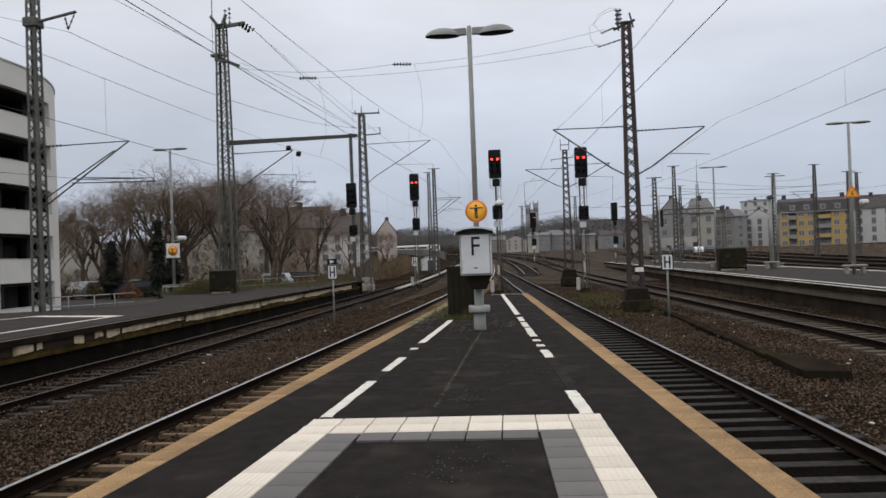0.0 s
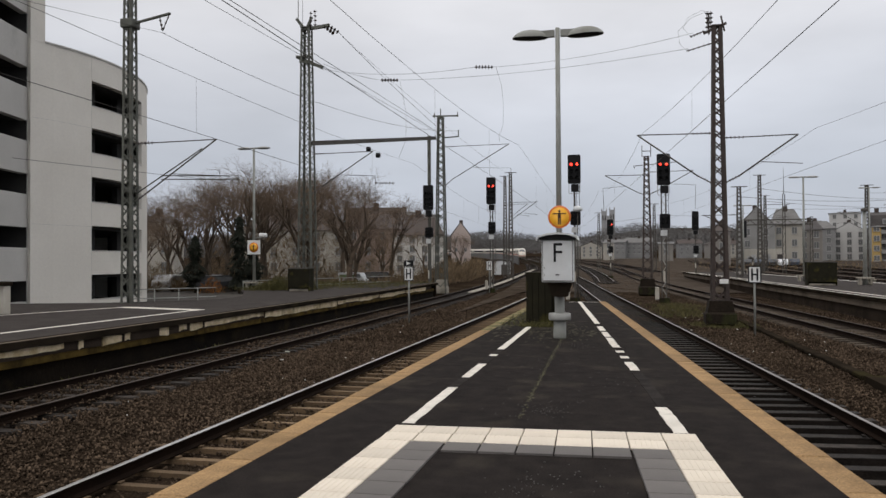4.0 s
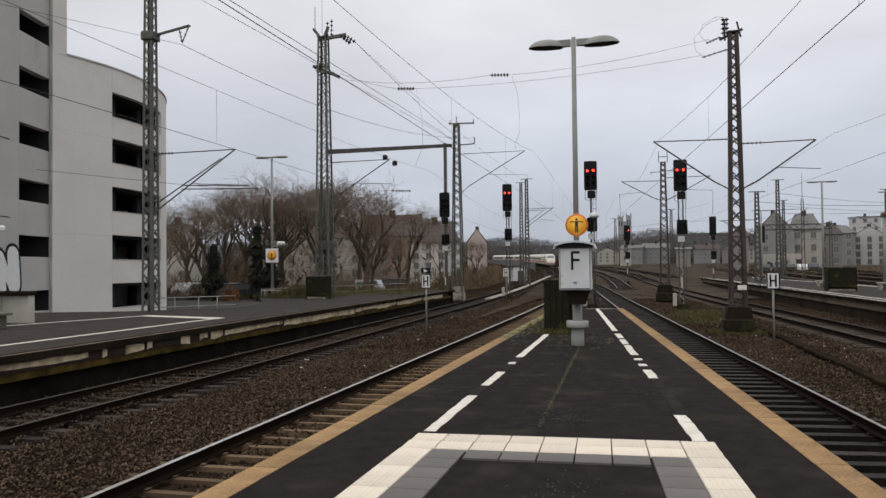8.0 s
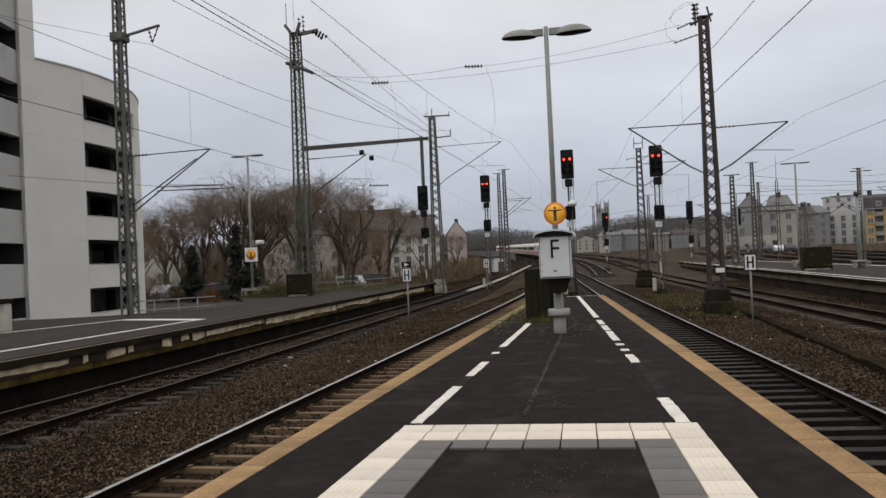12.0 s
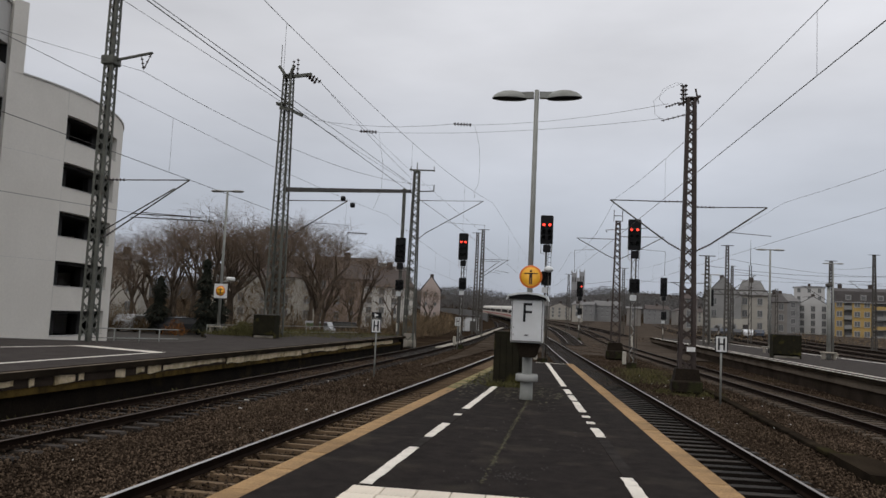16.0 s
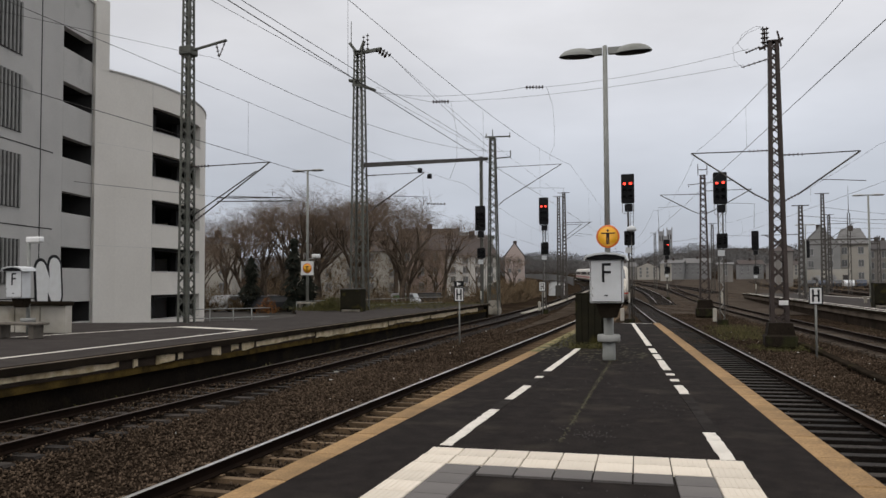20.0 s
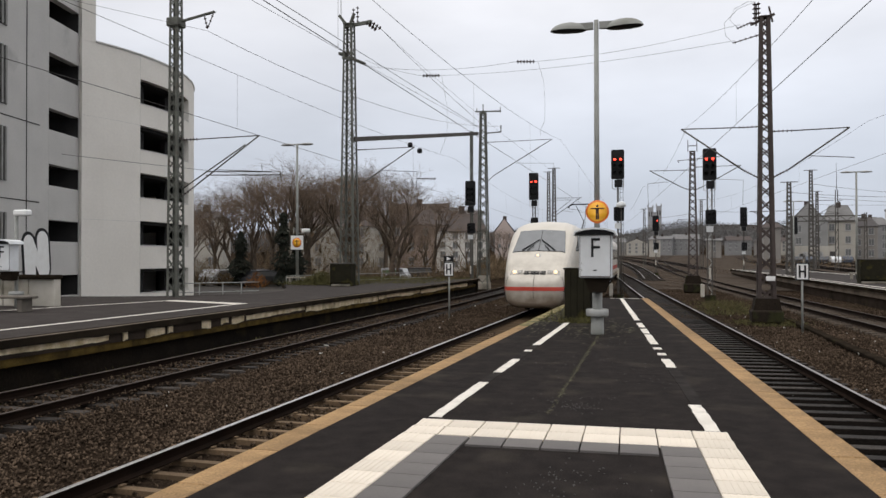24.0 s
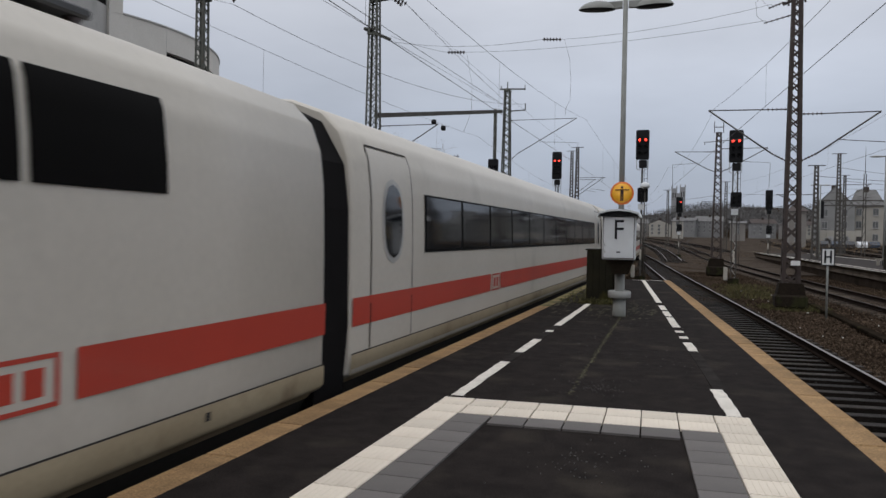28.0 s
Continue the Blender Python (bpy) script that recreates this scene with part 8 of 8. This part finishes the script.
        c = surf_x(0.43, sgn * 0.83, 0.02)
        part("headlight", Shape().lathe([(0.0, -0.034), (0.055, -0.03), (0.072, 0.0), (0.068, 0.02)], c, 16, "y"), WARM_LAMP, h, "lit warm white headlight")
        c = surf_x(0.43, sgn * 0.63, 0.012)
        part("tail_light", Shape().lathe([(0.0, -0.012), (0.05, -0.01), (0.06, 0.01)], c, 14, "y"), TRAIN_GREY, h)
    c = surf_x(1.2, 0, 0.02)
    u = part("lamp_recess", Shape().add([surf_x(y, x, 0.006) for y in (1.14, 1.27) for x in (-0.13, 0.13)], [(0, 1, 3, 2)]), TRAIN_GREY, car)
    part("upper_headlight", Shape().lathe([(0.0, -0.025), (0.035, -0.02), (0.048, 0.0), (0.042, 0.02)], c, 14, "y"), WARM_LAMP, u, "small lit upper headlight")
    for k in range(3):
        for x0, x1 in ((-0.44, -0.22), (-0.19, 0.19), (0.22, 0.44)):
            y = 0.30 + 0.072 * k
            part("grille_slot", Shape().add([surf_x(y + dy, x, 0.007) for dy in (0.0, 0.052) for x in (x0, x1)], [(0, 1, 3, 2)]), BLACK, car)
    # nose hatch joint and coupler hatch
    side = [skin(0.30 + 0.02 * k / 14, s_at(0.30, 0.55, True) + (7.0 - s_at(0.30, 0.55, True)) * k / 14, True, 0.012) for k in range(15)]
    arch = [surf_x(0.35 - 0.01 * abs(k) / 8, -0.1 * k * (1 if k else 0), 0.012) for k in range(-8, 9)]
    other = [Vector((-q.x, q.y, q.z)) for q in reversed(side)]
    part("hatch_joint", Shape().tube(side + arch + other, 0.008, 5), UNDERSIDE, car)
    seam = [Vector((0, 0.12 - 0.02 * k, 0.42 + 0.05 * k)) for k in range(6)] + [Vector((0, -0.012, 0.74)), Vector((0, -0.012, 1.13))] + [surf_x(y, 0.0, 0.01) for y in (0.02, 0.05, 0.1, 0.2, 0.34)]
    part("hatch_seam", Shape().tube(seam, 0.009, 5), UNDERSIDE, car)
    part("underframe", Shape().box((0, 12.0, 0.45), (2.3, 20.8, 0.4), 0.05), UNDERSIDE, car)
    for y in (4.6, 18.6):
        bogie(car, y, 3.0)
    # roof gear and raised pantograph
    pan = part("pantograph", Shape().box((0, 20.44, 3.98), (1.3, 1.0, 0.08), 0.02), GREY_METAL, car, "raised dark steel pantograph touching the wire")
    knee = (0, 21.89, 4.78)
    part("lower_arm", Shape().tube([(0, 20.19, 4.02), knee], 0.055, 8, 0.04), GREY_METAL, pan)
    part("tie_rod", Shape().tube([(0.12, 20.44, 4.0), (0.1, 21.79, 4.66)], 0.018, 6), GREY_METAL, pan)
    for k in (-1, 1):
        part("upper_arm", Shape().tube([(k * 0.06, 21.89, 4.78), (k * 0.32, 19.89, 5.61)], 0.022, 6), GREY_METAL, pan)
    part("arm_brace", Shape().tube([(-0.2, 20.84, 5.24), (0.2, 20.84, 5.24)], 0.012, 5), GREY_METAL, pan)
    for y in (19.54, 19.94):
        part("contact_strip", Shape().tube([(-0.80, y, 5.47), (-0.70, y, 5.61), (-0.5, y, 5.69), (0.5, y, 5.69), (0.70, y, 5.61), (0.80, y, 5.47)], 0.025, 6), BLACK, pan)
    for x in (-0.55, 0.55):
        for y in (20.04, 20.84):
            part("roof_insulator", Shape().lathe([(0.04, 3.82), (0.08, 3.86), (0.05, 3.9), (0.08, 3.93), (0.04, 3.96)], (x, y, 0), 10), INSULATOR, pan)
    part("bellows", Shape().prism([(-1.40, 0.45), (1.40, 0.45), (1.47, 1.3), (1.46, 2.6), (1.40, 3.1), (1.12, 3.58), (0.55, 3.84), (-0.55, 3.84), (-1.12, 3.58), (-1.40, 3.1), (-1.46, 2.6), (-1.47, 1.3)], 23.25, 23.97, "y"), RUBBER, car)
    return car


def build_coach():
    L = 25.85
    car = thing("train_coach", (0, 0, 0), "white express coach with dark window band and red stripe", "train car", "cars of the express train")
    part("coach_body", body_shape(L, False), TRAIN_WHITE, car)
    part("underside", belly_shape(L, False), UNDERSIDE, car, "black dirty underside")
    for sgn in (1, -1):
        part("red_stripe", patch(steps(0.03, 6.4, 2.0), 1.30, 1.62, False, sgn, 0.010, 4), TRAIN_RED, car)
        part("red_stripe", patch(steps(7.2, L - 0.03, 3.0), 1.30, 1.62, False, sgn, 0.010, 4), TRAIN_RED, car)
        emblem(car, 6.8, sgn)
        part("skirt", patch(steps(0.03, L - 0.03, 3.0), 0.65, 0.985, False, sgn, 0.014, 4), TRAIN_SKIRT, car, "grimy cream lower skirt panels")
        # Same painted shade below the coach's skirt.
        part("underbody_fairing", patch(steps(0.03, L - 0.03, 3.0), 0.29, 0.645, False, sgn, 0.010, 4), UNDERSIDE, car, "black band that paints the shade below the skirt")
        part("skirt_joint", patch(steps(0.03, L - 0.03, 3.0), 0.985, 1.0, False, sgn, 0.010, 1), UNDERSIDE, car)
        part("window_band", patch(steps(2.5, L - 2.5, 1.5), 2.09, 2.90, False, sgn, 0.010, 6), TRAIN_SHADE, car)
        n = 11
        w = (L - 5.0) / n
        for i in range(n):
            y = 2.5 + i * w
            part("window_pane", patch(steps(y + 0.06, y + w - 0.06, 0.9), 2.13, 2.87, False, sgn, 0.015, 6), TRAIN_GLASS, car)
        for y0 in (0.56, L - 1.92):
            d = part("plug_door", patch(steps(y0, y0 + 1.4, 0.35), 1.0, 3.35, False, sgn, 0.008, 8), TRAIN_WHITE, car)
            part("door_joint", patch([y0 - 0.025, y0], 0.98, 3.37, False, sgn, 0.011, 8), UNDERSIDE, d)
            part("door_joint", patch([y0 + 1.4, y0 + 1.425], 0.98, 3.37, False, sgn, 0.011, 8), UNDERSIDE, d)
            part("door_joint", patch([y0, y0 + 1.4], 3.36, 3.385, False, sgn, 0.011, 1), UNDERSIDE, d)
            part("red_stripe", patch(steps(y0 + 0.02, y0 + 1.38, 0.4), 1.30, 1.62, False, sgn, 0.013, 2), TRAIN_RED, d)
            for k, (ry, rz, m, off) in enumerate(((0.37, 0.53, TRAIN_GREY, 0.013), (0.30, 0.46, TRAIN_GLASS, 0.018))):
                s = Shape()
                vs, rowsn = [], 20
                for a in range(rowsn + 1):
                    c = -1 + 2 * a / rowsn
                    hw = ry * math.sqrt(max(0.0, 1 - abs(c) ** 2.6)) + 0.002
                    z = 2.5 + rz * c
                    for dy in (-hw, hw):
                        y = y0 + 0.7 + dy
                        vs.append(skin(y, sgn * s_at(y, z, False), False, off))
                fs = [(2 * i, 2 * i + 1, 2 * i + 3, 2 * i + 2) for i in range(rowsn)]
                s.add(vs, [q if sgn > 0 else q[::-1] for q in fs], True)
                part("door_window" if k else "window_rim", s, m, d)
    part("underframe", Shape().box((0, L / 2, 0.45), (2.3, L - 2, 0.4), 0.05), UNDERSIDE, car)
    for y in (3.6, L - 3.6):
        bogie(car, y, 2.5)
    part("bellows", Shape().prism([(-1.40, 0.45), (1.40, 0.45), (1.47, 1.3), (1.46, 2.6), (1.40, 3.1), (1.12, 3.58), (0.55, 3.84), (-0.55, 3.84), (-1.12, 3.58), (-1.40, 3.1), (-1.46, 2.6), (-1.47, 1.3)], L - 0.02, L + 0.57, "y"), RUBBER, car)
    return car


POWER_CAR = build_power_car()
COACH = build_coach()
TRAIN = [(POWER_CAR, 0.0, 23.95)]
for k in range(7):
    TRAIN.append((COACH if k == 0 else copy_thing(COACH, pose(0, 0, 0)), 23.95 + 26.4 * k, 26.4))

# arc length along the train's track, from a point behind the camera
_YS = [-90 + 0.5 * i for i in range(1400)]
_S = [0.0]
for _a, _b in zip(_YS, _YS[1:]):
    _S.append(_S[-1] + math.hypot(_b - _a, x_train(_b) - x_train(_a)))


def on_track(s):
    """The point of the track at s metres from y = 0."""
    y = float(np.interp(s + 90.0, _S, _YS))
    return Vector((x_train(y), y, RAIL_Z + rise(y)))


def nose_at(t):
    """Where the train's nose is along the track at a time: it runs evenly at about 12 m/s."""
    dt = t - 25.0
    return 19.5 - 11.75 * dt + (0.0 if dt > 0 else 0.09) * dt * dt


def motions():
    times = [0.5 * i for i in range(57)]
    for car, back, length in TRAIN:
        rows = []
        for t in times:
            s = nose_at(t) + back
            a, b = on_track(s), on_track(s + length)
            d = (b - a).normalized()
            turn = math.degrees(math.atan2(-d.x, d.y))
            pitch = math.degrees(math.asin(d.z))
            rows.append((t, pose(a.x, a.y, a.z, pitch, 0, turn)))
        walk(car, rows)


motions()
